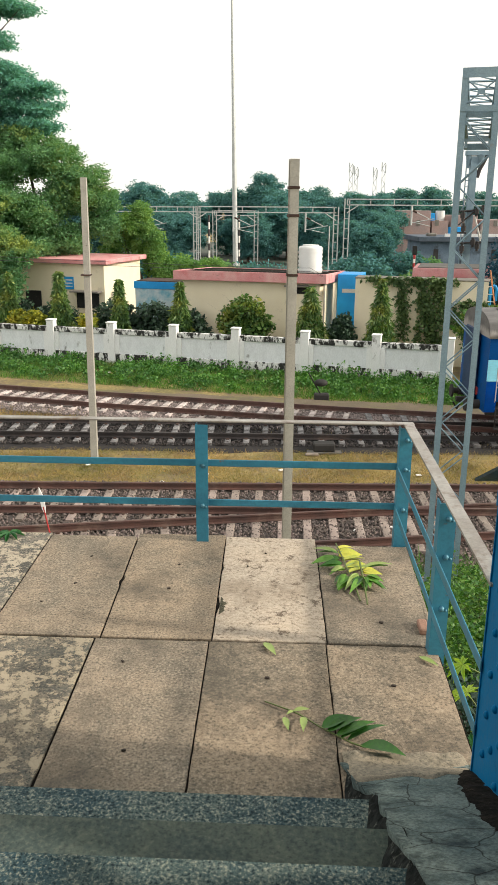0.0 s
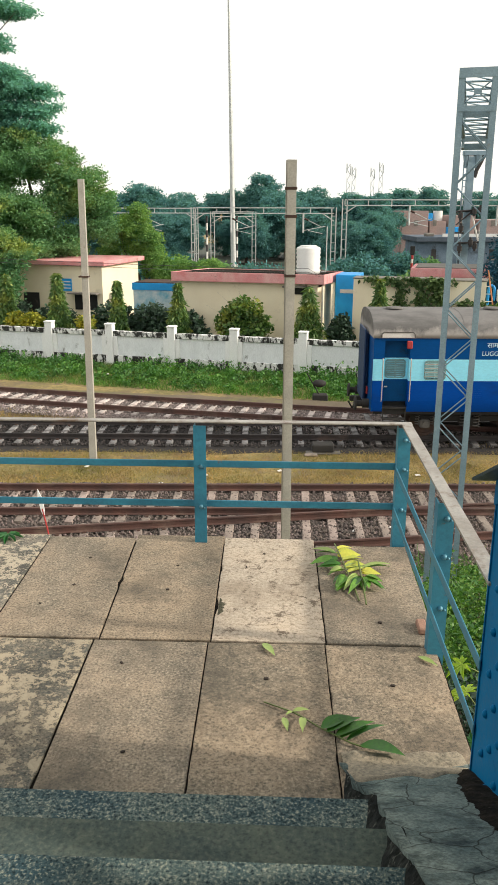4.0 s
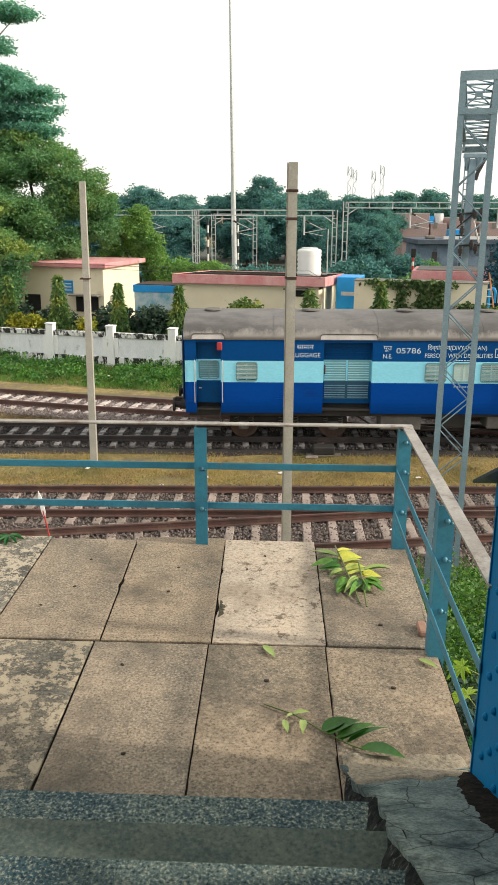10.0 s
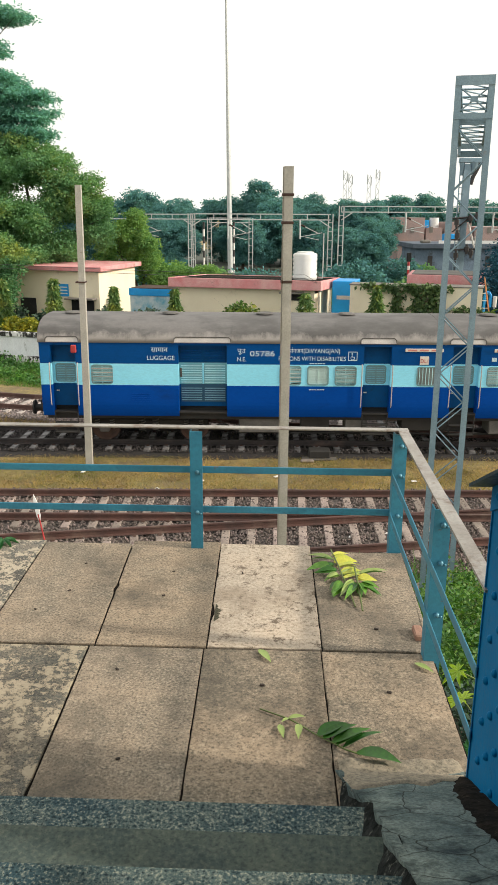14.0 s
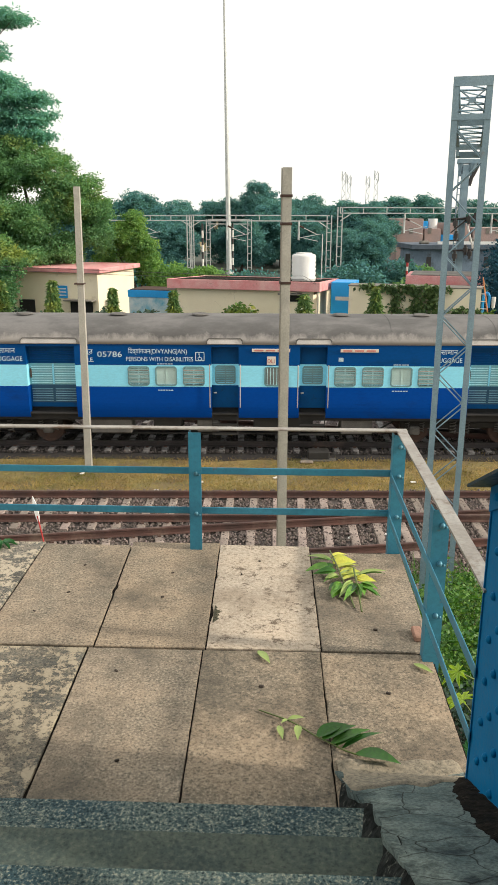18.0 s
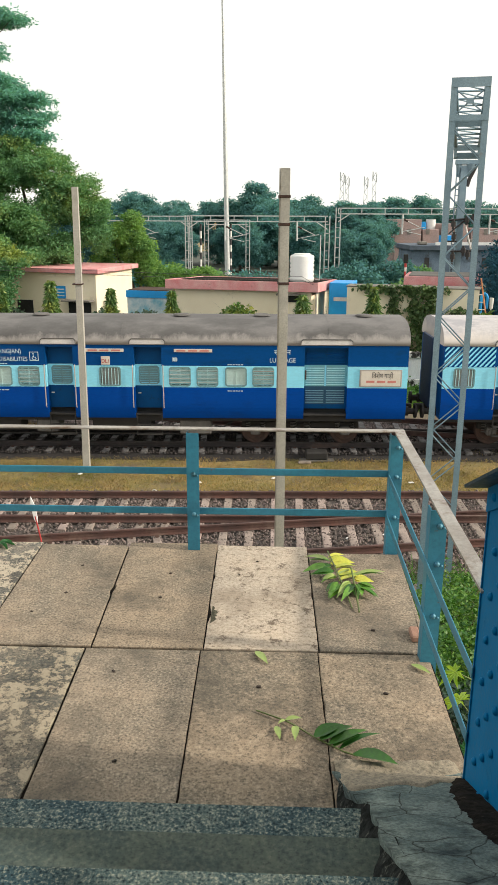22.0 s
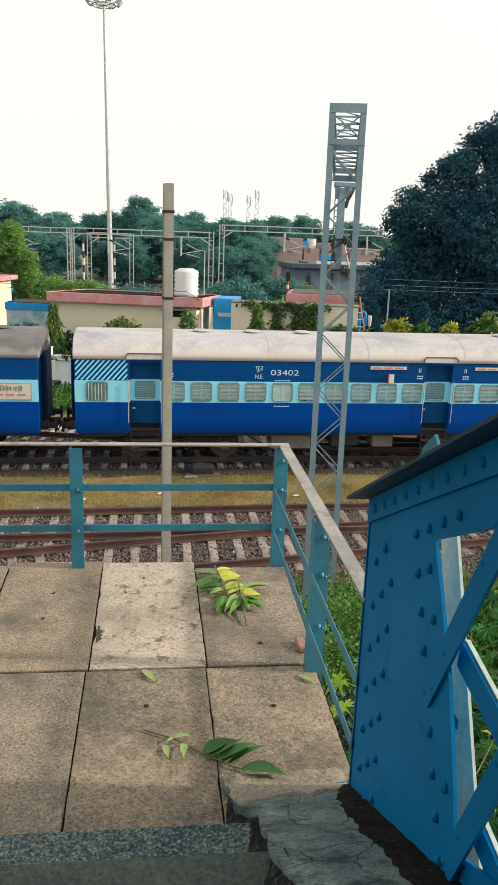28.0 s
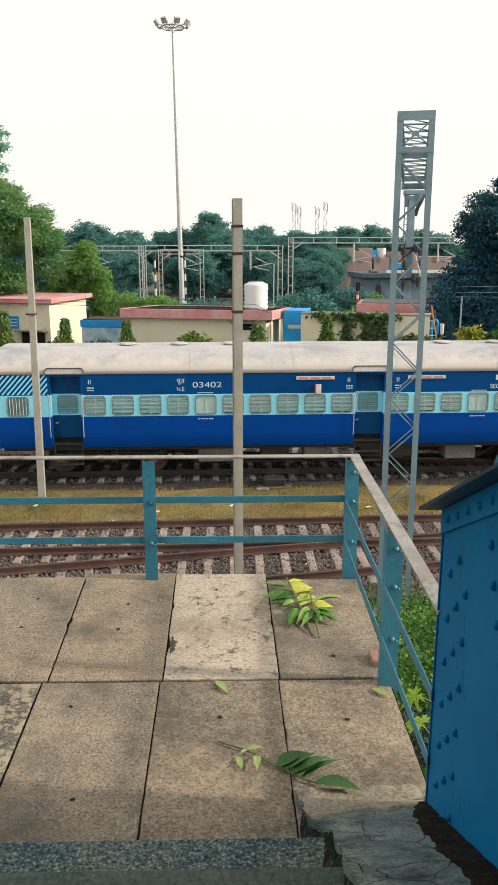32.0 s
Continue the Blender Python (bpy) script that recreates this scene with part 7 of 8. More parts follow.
def build_garden():
    for i, (s, top, r) in enumerate(((-3.3, 3.8, 0.75), (-0.3, 3.93, 0.72), (3.07, 3.64, 0.55), (6.35, 3.6, 0.68), (12.98, 3.58, 0.95), (16.32, 4.02, 0.74))):
        cone_tree(s, 1.6, top, r, 100 + i)
    g = lambda s, off: WM @ Matrix.Translation((s, off, GZ))
    bush("round shrub with pale leaves behind the white wall", g(9.65, 1.8), [(0, 0, 2.55, 0.95, 0.7, 0.8), (-0.65, 0, 2.1, 0.7, 0.6, 0.75), (0.65, 0, 1.9, 0.75, 0.6, 0.85), (0, 0, 1.3, 1.1, 0.7, 1.0)], 4800, 0.24, M_LEAF_CONE, 120)
    bush("green shrub behind the white wall", g(20.9, 1.8), [(0, 0, 2.2, 1.2, 0.8, 0.9), (0.6, 0, 1.2, 1.2, 0.7, 1.0)], 3200, 0.22, M_LEAF_SHRUB, 121)
    for i, (s, y) in enumerate(((-2.5, 1.1), (-1.65, 1.1), (1.55, 0.9))):
        bush("bright yellow croton bush behind the white wall", g(s, y), [(0, 0, 1.75, 0.55 if i < 2 else 0.3, 0.4, 0.5)], 1500, 0.2, M_LEAF_YEL, 125 + i)
    for i, (s, off, w, hh) in enumerate(((-4.5, 3.4, 1.6, 2.7), (-1.6, 3.2, 1.5, 2.4), (2.0, 3.0, 1.5, 2.6), (4.4, 3.0, 1.4, 2.7), (6.3, 3.0, 1.0, 2.3), (14.2, 3.6, 0.5, 2.4))):
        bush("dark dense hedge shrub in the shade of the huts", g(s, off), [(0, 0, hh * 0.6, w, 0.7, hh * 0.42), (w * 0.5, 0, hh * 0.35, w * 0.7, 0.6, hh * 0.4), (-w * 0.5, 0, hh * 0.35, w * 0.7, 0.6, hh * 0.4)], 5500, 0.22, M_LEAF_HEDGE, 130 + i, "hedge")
    # shrubs right of the store building
    for i, (x, y, top, w, leaf) in enumerate(((13.1, 36.8, 3.6, 0.75, M_LEAF_YEL), (14.4, 37.3, 3.2, 0.8, M_LEAF_SHRUB), (15.9, 36.8, 3.2, 0.5, M_LEAF_YEL), (17.9, 37.2, 3.75, 0.9, M_LEAF_CONE), (19.2, 36.7, 3.45, 0.9, M_LEAF_YEL), (21.0, 37, 3.5, 0.9, M_LEAF_CONE), (11.9, 38.2, 2.7, 0.8, M_LEAF_SHRUB))):
        hh = top - GZ
        bush("yellow-green garden shrub beyond the train line" if leaf is M_LEAF_YEL else "green garden shrub beyond the train line", Matrix.Translation((x, y, GZ)), [(0, 0, hh * 0.72, w * 0.8, 0.6, hh * 0.27), (w * 0.4, 0, hh * 0.4, w, 0.7, hh * 0.35), (-w * 0.4, 0, hh * 0.4, w, 0.7, hh * 0.35)], 5200, 0.24, leaf, 140 + i, "garden shrubs")
    # creepers on the store building
    for i, (s0, s1, z0, z1, n) in enumerate(((16.85, 17.4, 0.9, 3.75, 800), (17.85, 19.05, 0.8, 3.85, 2000), (15.7, 19.6, 3.6, 3.98, 800), (19.3, 21.2, 1.6, 2.9, 900), (15.2, 15.9, 3.75, 3.95, 80))):
        rng = np.random.default_rng(150 + i)
        P = np.stack([rng.uniform(s0, s1, n) + 0.12 * np.sin(rng.uniform(0, 9, n)), 3.84 - 0.1 * rng.random(n), z0 + (z1 - z0) * rng.random(n)], 1)
        P = P[(np.sin(P[:, 0] * 6 + P[:, 2] * 2.2) + rng.normal(0, 0.7, len(P))) > -0.6]
        th = thing("wall_creeper", "green creeper hanging on the cream store wall", "creeper", WM, "creepers")
        part("leaves", leaf_mesh("leaves", P, 0.2, M_LEAF_VINE, rng, 0.7, 1.3), None, th)
        part("stem", MB().tube([((s0 + s1) / 2, 3.86, z0), ((s0 + s1) / 2 + 0.1, 3.86, (z0 + z1) / 2), ((s0 + s1) / 2, 3.86, z1)], 0.02), M_BARK, th)


def blades(name, label, n, place, hmin, hmax, material, seed, lean=0.5):
    """Grass as single curved blades; place(rng, n) gives x, y, ground height."""
    rng = np.random.default_rng(seed)
    x, y, z = place(rng, n)
    n = len(x)
    hgt = rng.uniform(hmin, hmax, n)
    a = rng.uniform(0, 6.283, n)
    w = 0.006 + 0.02 * hgt
    lx, ly = rng.normal(0, lean, n) * hgt, rng.normal(0, lean, n) * hgt
    V = np.stack([np.stack([x - w * np.cos(a), y - w * np.sin(a), z], 1), np.stack([x + w * np.cos(a), y + w * np.sin(a), z], 1),
                  np.stack([x + lx, y + ly, z + hgt], 1)], 1).reshape(-1, 3)
    tagged(new(name, array_mesh(name, V, np.arange(n * 3).reshape(-1, 3), material)), label, "grass", kind="stuff")


def build_grass():
    vyb, vyd = np.vectorize(y_b), np.vectorize(y_d)

    def between(rng, n):
        x = rng.uniform(-13, 13, n)
        y = rng.uniform(20.7, 24.5, n)
        keep = (np.sin(x * 1.7 + y) + np.sin(y * 3.1 - x * 0.6) + rng.normal(0, 1, n)) > -1.1
        return x[keep], y[keep], np.full(keep.sum(), GZ)

    def verge(rng, n):
        s = rng.uniform(-9, 21, n)
        off = -rng.random(n) ** 1.1 * 4.8
        p = np.array(WM)
        x, y = p[0, 0] * s + p[0, 1] * off + p[0, 3], p[1, 0] * s + p[1, 1] * off + p[1, 3]
        keep = (y > vyd(x) + 1.9 + 0.06 * np.maximum(0, x + 9) + 0.25 * np.sin(x * 0.9) + rng.normal(0, 0.25, n)) & ((np.sin(s * 1.3) + np.sin(off * 2 + s * 0.7) + rng.normal(0, 1, n)) > -1.4)
        return x[keep], y[keep], np.full(keep.sum(), GZ)

    def weeds(rng, n):
        x = np.concatenate([rng.uniform(-13, 13, n // 2), rng.normal(-8, 1.6, n // 4), rng.uniform(-12, 14, n // 4)])
        y = np.concatenate([vyd(x[: n // 2]) - rng.uniform(1.9, 2.6, n // 2), vyd(x[n // 2: n // 2 + n // 4]) - rng.uniform(1.2, 2.4, n // 4), rng.uniform(20.4, 20.9, n // 4)])
        return x[: len(y)], y, np.full(len(y), GZ + 0.02)

    def near(rng, n):
        x = rng.uniform(1.5, 13, n)
        y = rng.uniform(6, np.minimum(15.6, vyb(x) - 1.7), n)
        return x, y, np.full(n, GZ)
    blades("dry_grass", "short dry yellow grass between the tracks", 80000, between, 0.03, 0.12, M_DRYGRASS, 201, 0.9)
    blades("green_verge", "green grass and weeds along the white wall", 70000, verge, 0.06, 0.26, M_GRASS, 202, 0.5)
    blades("track_weeds", "sparse weeds at the edge of the ballast", 6000, weeds, 0.05, 0.2, M_DRYGRASS, 203, 0.6)
    blades("near_grass", "green grass below the landing", 30000, near, 0.1, 0.5, M_GRASS, 204, 0.5)


def palmate():
    """A star-shaped leaf with nine lobes, its stalk at the origin."""
    vs, fs = [(0, 0, 0)], []
    lobes = [(-2.5, 0.42), (-1.85, 0.62), (-1.2, 0.85), (-0.55, 0.97), (0, 1.05), (0.55, 0.97), (1.2, 0.85), (1.85, 0.62), (2.5, 0.42)]
    pts = []
    for i, (a, r) in enumerate(lobes):
        for da, rr, dz in ((-0.17, 0.62, 0.05), (0.0, 1.0, -0.16), (0.17, 0.62, 0.05)):
            pts.append((rr * r * math.sin(a + da), rr * r * math.cos(a + da), dz * r))
        if i < 8:
            b = (a + lobes[i + 1][0]) / 2
            pts.append((0.33 * math.sin(b), 0.33 * math.cos(b), 0.03))
    vs += pts
    fs = [(0, i, i + 1) for i in range(1, len(pts))]
    return MB().add(vs, fs)


def build_verge_weeds():
    rng = np.random.default_rng(210)
    k, per = 900, 46
    s = rng.uniform(-9, 21, k)
    off = -0.25 - rng.random(k) ** 1.3 * 4.0
    tall = (0.12 + 0.34 * rng.random(k) ** 2) * np.where(off > -1.2, 1.5, 1.0) * (1 + 0.5 * np.sin(s * 1.1 + 1) * np.sin(s * 0.37))
    wide = tall * rng.uniform(0.6, 1.1, k)
    u = rng.normal(size=(k, per, 3))
    u /= np.linalg.norm(u, axis=2)[..., None]
    u[..., 2] = np.abs(u[..., 2])
    u *= (0.55 + 0.45 * rng.random((k, per)))[..., None]
    ls, lo = s[:, None] + u[..., 0] * wide[:, None], off[:, None] + u[..., 1] * wide[:, None]
    p = np.array(WM)
    x, y = p[0, 0] * ls + p[0, 1] * lo + p[0, 3], p[1, 0] * ls + p[1, 1] * lo + p[1, 3]
    z = GZ + 0.03 + u[..., 2] * tall[:, None]
    P = np.stack([x, y, z], -1).reshape(-1, 3)
    keep = P[:, 1] > np.vectorize(y_d)(P[:, 0]) + 2.1 + 0.06 * np.maximum(0, P[:, 0] + 9)
    tagged(new("verge_weeds", leaf_mesh("verge_weeds", P[keep], 0.13, M_WEED, rng, 0.0, 1.4, 0.2)), "low bright green weeds along the foot of the wall", "weeds", kind="stuff")


def build_near_plants():
    leaf, leaf_y = palmate().mesh("leaf", M_CASTOR), palmate().mesh("leaf", M_CASTOR_Y)
    rng = np.random.default_rng(77)
    spots = [(3.0, 5.6, 2.6), (3.8, 6.2, 2.5), (4.6, 6.9, 2.4), (3.2, 7.4, 2.5), (4.2, 8.2, 2.5), (5.2, 8.4, 2.2), (2.5, 6.4, 2.7), (5.6, 9.6, 2.0), (4.6, 9.8, 2.1), (6.4, 10.4, 1.8), (5.4, 11.6, 1.5), (6.8, 12.2, 1.3), (7.6, 11.2, 1.6), (3.6, 4.8, 2.5), (2.9, 4.3, 2.6), (2.1, 5.8, 3.3)]
    for i, (x, y, hgt) in enumerate(spots):
        th = thing("castor_plant", "tall castor plant with star-shaped leaves beside the stair", "plant", Matrix.Translation((x, y, GZ)), "castor plants")
        top = hgt - GZ
        part("stem", MB().cyl((0, 0, 0), (0.1, 0, top * 0.6), 0.03, 0.022, 7).cyl((0.1, 0, top * 0.6), (0.05, 0.1, top), 0.022, 0.01, 6), M_STEM, th)
        st = MB()
        for k in range(17):
            f = 0.25 + 0.75 * k / 16
            a = k * 2.4 + i
            z0 = top * f
            r = 0.25 + 0.45 * (1 - f) + 0.12 * rng.random()
            e = Vector((0.08 + r * math.cos(a), r * math.sin(a), z0 + 0.1 + 0.1 * rng.random()))
            st.cyl((0.08, 0, z0 - 0.05), e, 0.008, 0.005, 5)
            sc = (0.2 + 0.11 * rng.random()) * (1.15 if f < 0.85 else 0.75)
            m = Matrix.Translation(e) @ Matrix.Rotation(a - math.pi / 2, 4, "Z") @ Matrix.Rotation(-0.35 - 0.4 * rng.random(), 4, "X") @ Matrix.Rotation(rng.normal() * 0.2, 4, "Y") @ Matrix.Scale(sc, 4)
            part("leaf", leaf_y if (k > 13 and i % 3 == 0) or (i == 15 and k > 9) else leaf, None, th, m=m)
        part("stem", st, M_STEM, th)
    for i, (x, y, w, top, lf) in enumerate(((3.3, 11.2, 1.0, 1.5, M_LEAF_SHRUB), (4.0, 12.6, 1.0, 1.1, M_LEAF_SHRUB), (2.7, 9.6, 0.8, 1.9, M_LEAF_SHRUB), (2.6, 8.0, 0.8, 2.0, M_LEAF_HEDGE), (4.8, 10.6, 1.0, 1.0, M_LEAF_SHRUB), (3.6, 9.0, 1.0, 1.2, M_LEAF_HEDGE), (5.6, 8.0, 1.2, 1.0, M_LEAF_HEDGE), (4.2, 6.0, 1.2, 1.2, M_LEAF_HEDGE), (6.6, 9.4, 1.3, 0.9, M_LEAF_SHRUB), (7.6, 12.6, 1.3, 0.7, M_LEAF_SHRUB), (6.2, 12.4, 1.0, 0.7, M_LEAF_SHRUB), (3.4, 4.6, 1.2, 1.5, M_LEAF_HEDGE), (2.2, 6.8, 0.6, 1.8, M_LEAF_HEDGE))):
        hh = top - GZ
        bush("leafy green shrub below the landing", Matrix.Translation((x, y, GZ)), [(0, 0, hh * 0.62, w * 0.8, w * 0.8, hh * 0.36), (w * 0.5, 0, hh * 0.35, w * 0.7, w * 0.7, hh * 0.34), (-w * 0.4, 0.2, hh * 0.3, w * 0.7, w * 0.7, hh * 0.3)], 7000, 0.075, lf, 160 + i, "shrubs below the landing")


def lance(length, width, fold=0.15, curl=0.1, n=7):
    """A lance-shaped leaf along +y with a folded middle rib."""
    vs, fs = [], []
    for i in range(n + 1):
        f = i / n
        w = width / 2 * min(1.0, 3.7 * (f + 0.01) ** 0.75 * (1 - f) ** 1.25)
        z = curl * length * math.sin(f * 2.6)
        vs += [(-w, f * length, z + fold * w), (0, f * length, z), (w, f * length, z + fold * w)]
    for i in range(n):
        k = i * 3
        fs += [(k, k + 1, k + 4, k + 3), (k + 1, k + 2, k + 5, k + 4)]
    return MB().add(vs, fs, True)


def build_sprigs():
    rng = random.Random(8)

    def leaf_to(th, x0, y0, x1, y1, width, material, z0=0.012, z1=0.012, roll=0.0, label=""):
        """One lance-shaped leaf from its stalk end to its tip."""
        length = math.hypot(x1 - x0, y1 - y0)
        mb = lance(length, width, 0.35, 0.06 + 0.04 * rng.random(), 8)
        part("leaf", mb, material, th, label, Matrix.Translation((x0, y0, z0)) @ Matrix.Rotation(math.atan2(x0 - x1, y1 - y0), 4, "Z") @ Matrix.Rotation(math.atan2(z1 - z0, length), 4, "X") @ Matrix.Rotation(roll, 4, "Y"))
    a = thing("leaf_sprig", "wilting leafy sprig, half yellow, on the concrete slab", "leaves", LM @ Matrix.Translation((-0.005, -0.01, 0.004)))
    part("stalk", MB().tube([(0.815, 1.31, 0.045), (0.845, 1.07, 0.05), (0.868, 0.88, 0.045), (0.9, 0.68, 0.03), (0.922, 0.52, 0.008)], 0.0055), M_STEM, a)
    part("stalk", MB().tube([(0.955, 0.98, 0.07), (0.962, 0.75, 0.04), (0.963, 0.47, 0.008)], 0.006), M_STEM, a)
    # green drooping leaflets to one side, yellow ones to the other, a green bunch below
    green = ((0.818, 1.147, 0.655, 1.2), (0.826, 1.082, 0.632, 1.014), (0.838, 0.982, 0.668, 0.955), (0.851, 0.903, 0.74, 0.84), (0.857, 0.834, 0.77, 0.689), (0.87, 0.767, 0.785, 0.62),
             (0.934, 0.849, 0.811, 0.632), (0.96, 0.807, 0.862, 0.592), (0.974, 0.79, 0.993, 0.628), (0.985, 0.934, 1.18, 0.948), (0.988, 0.814, 1.095, 0.746), (0.982, 0.765, 1.105, 0.641))
    yellow = ((0.815, 1.214, 0.942, 1.27), (0.824, 1.119, 0.995, 1.143), (0.841, 1.027, 1.012, 1.078), (0.854, 0.938, 1.006, 0.987), (0.866, 0.851, 1.02, 0.951), (0.97, 0.865, 1.1, 0.837), (0.82, 1.17, 0.96, 1.2))
    for mt, rows in ((M_FRESH_PALE, green), (M_WILT, yellow)):
        for k, (x0, y0, x1, y1) in enumerate(rows):
            for q in range(2):
                jx, jy = (rng.uniform(-0.025, 0.025), rng.uniform(-0.05, 0.05)) if q else (0, 0)
                m_ = M_PALELEAF if q and k % 3 == 0 else M_FRESH if mt is M_FRESH_PALE and (k + q) % 3 == 1 else mt
                leaf_to(a, x0, y0 + jy * 0.5, x1 + jx, y1 + jy, 0.064 * rng.uniform(0.75, 1.15), m_, 0.024 + 0.02 * rng.random(), 0.008 + 0.024 * rng.random(), rng.uniform(-0.5, 0.5), "yellow wilted leaf" if m_ is M_WILT else "")
    b = thing("leaf_sprig", "fallen green sprig with long pointed leaves on the slab", "leaves", LM @ Matrix.Translation((-0.008, -0.016, 0.004)))
    part("stalk", MB().tube([(0.347, -0.566, 0.006), (0.487, -0.645, 0.01), (0.54, -0.69, 0.012), (0.618, -0.765, 0.012), (0.757, -0.872, 0.012), (0.815, -0.9, 0.012)], 0.004), M_STEM, b)
    for x0, y0, x1, y1, w in ((0.625, -0.772, 0.775, -0.708, 0.07), (0.69, -0.825, 0.885, -0.742, 0.058), (0.74, -0.858, 0.952, -0.76, 0.056), (0.80, -0.888, 0.995, -0.996, 0.088), (0.65, -0.795, 0.82, -0.722, 0.066), (0.71, -0.84, 0.86, -0.77, 0.05)):
        leaf_to(b, x0, y0, x1, y1, w, M_FRESH, 0.012, 0.03 * rng.random() + 0.01, rng.uniform(-0.3, 0.1))
    for x0, y0, x1, y1, w in ((0.49, -0.645, 0.575, -0.635, 0.032), (0.49, -0.645, 0.455, -0.685, 0.02), (0.54, -0.69, 0.535, -0.815, 0.038)):
        leaf_to(b, x0, y0, x1, y1, w, M_PALELEAF, 0.012, 0.014, 0.0, "pale small leaf")
    pale = lance(1, 0.3, 0.2, 0.05).mesh("fallen_leaf", M_PALELEAF)
    for x, y, ang, s in ((0.321, -0.02, 207, 0.155), (1.188, -0.119, 222, 0.135), (0.438, -0.70, 190, 0.11)):
        single("fallen_leaf", pale, None, "single pale green leaf lying on the slab", "leaf", LM @ Matrix.Translation((x, y, 0.008)) @ Matrix.Rotation(radians(ang), 4, "Z") @ Matrix.Scale(s, 4), "fallen leaves")
    # a castor leaf that reaches over the landing's far edge
    lf = thing("leaf_sprig", "dark green plant leaf hanging over the landing edge", "leaves", LM @ Matrix.Translation((-1.66, 1.44, 0.02)) @ Matrix.Rotation(radians(190), 4, "Z"))
    part("leaf", palmate(), M_CASTOR, lf, m=Matrix.Scale(0.16, 4))
    part("stalk", MB().cyl((0, 0, 0), (0.05, -0.35, -0.3), 0.006, 0.009, 6), M_STEM, lf)
    chip = MB().box(-0.5, -0.3, -0.2, 0.5, 0.3, 0.2, 0.12).mesh("debris_chip", mat("dark_chip", (0.06, 0.045, 0.035), (0.04, 0.03, 0.025), 9, 0.9, 0, 0.2, 40, 0.3))
    for x, y, s in ((-0.30, -0.98, 0.022), (-0.45, -0.25, 0.022), (-0.32, 0.62, 0.022), (-0.3, 0.98, 0.02), (-0.95, 0.66, 0.022), (-0.94, 1.08, 0.02), (0.346, -0.367, 0.026), (1.01, -0.403, 0.026), (0.38, -1.28, 0.028), (0.18, 0.98, 0.018), (1.02, 0.25, 0.026), (-1.1, 0.4, 0.018), (0.3, 1.2, 0.018)):
        single("debris_chip", chip, None, "small dark chip of debris on the slab", "debris", LM @ Matrix.Translation((x, y, s * 0.2)) @ Matrix.Rotation(x * 9, 4, "Z") @ Matrix.Scale(s, 4), "debris chips")
    bk = thing("brick_piece", "broken piece of pink brick at the railing post", "brick", LM @ Matrix.Translation((1.25, 0.2, 0.0)))
    part("brick", MB().box(-0.02, -0.08, 0.0, 0.035, 0.05, 0.04, 0.008), mat("pink_brick", (0.4, 0.22, 0.16), (0.28, 0.17, 0.12), 8, 0.9, 0, 0.3, 40, 0.3), bk)


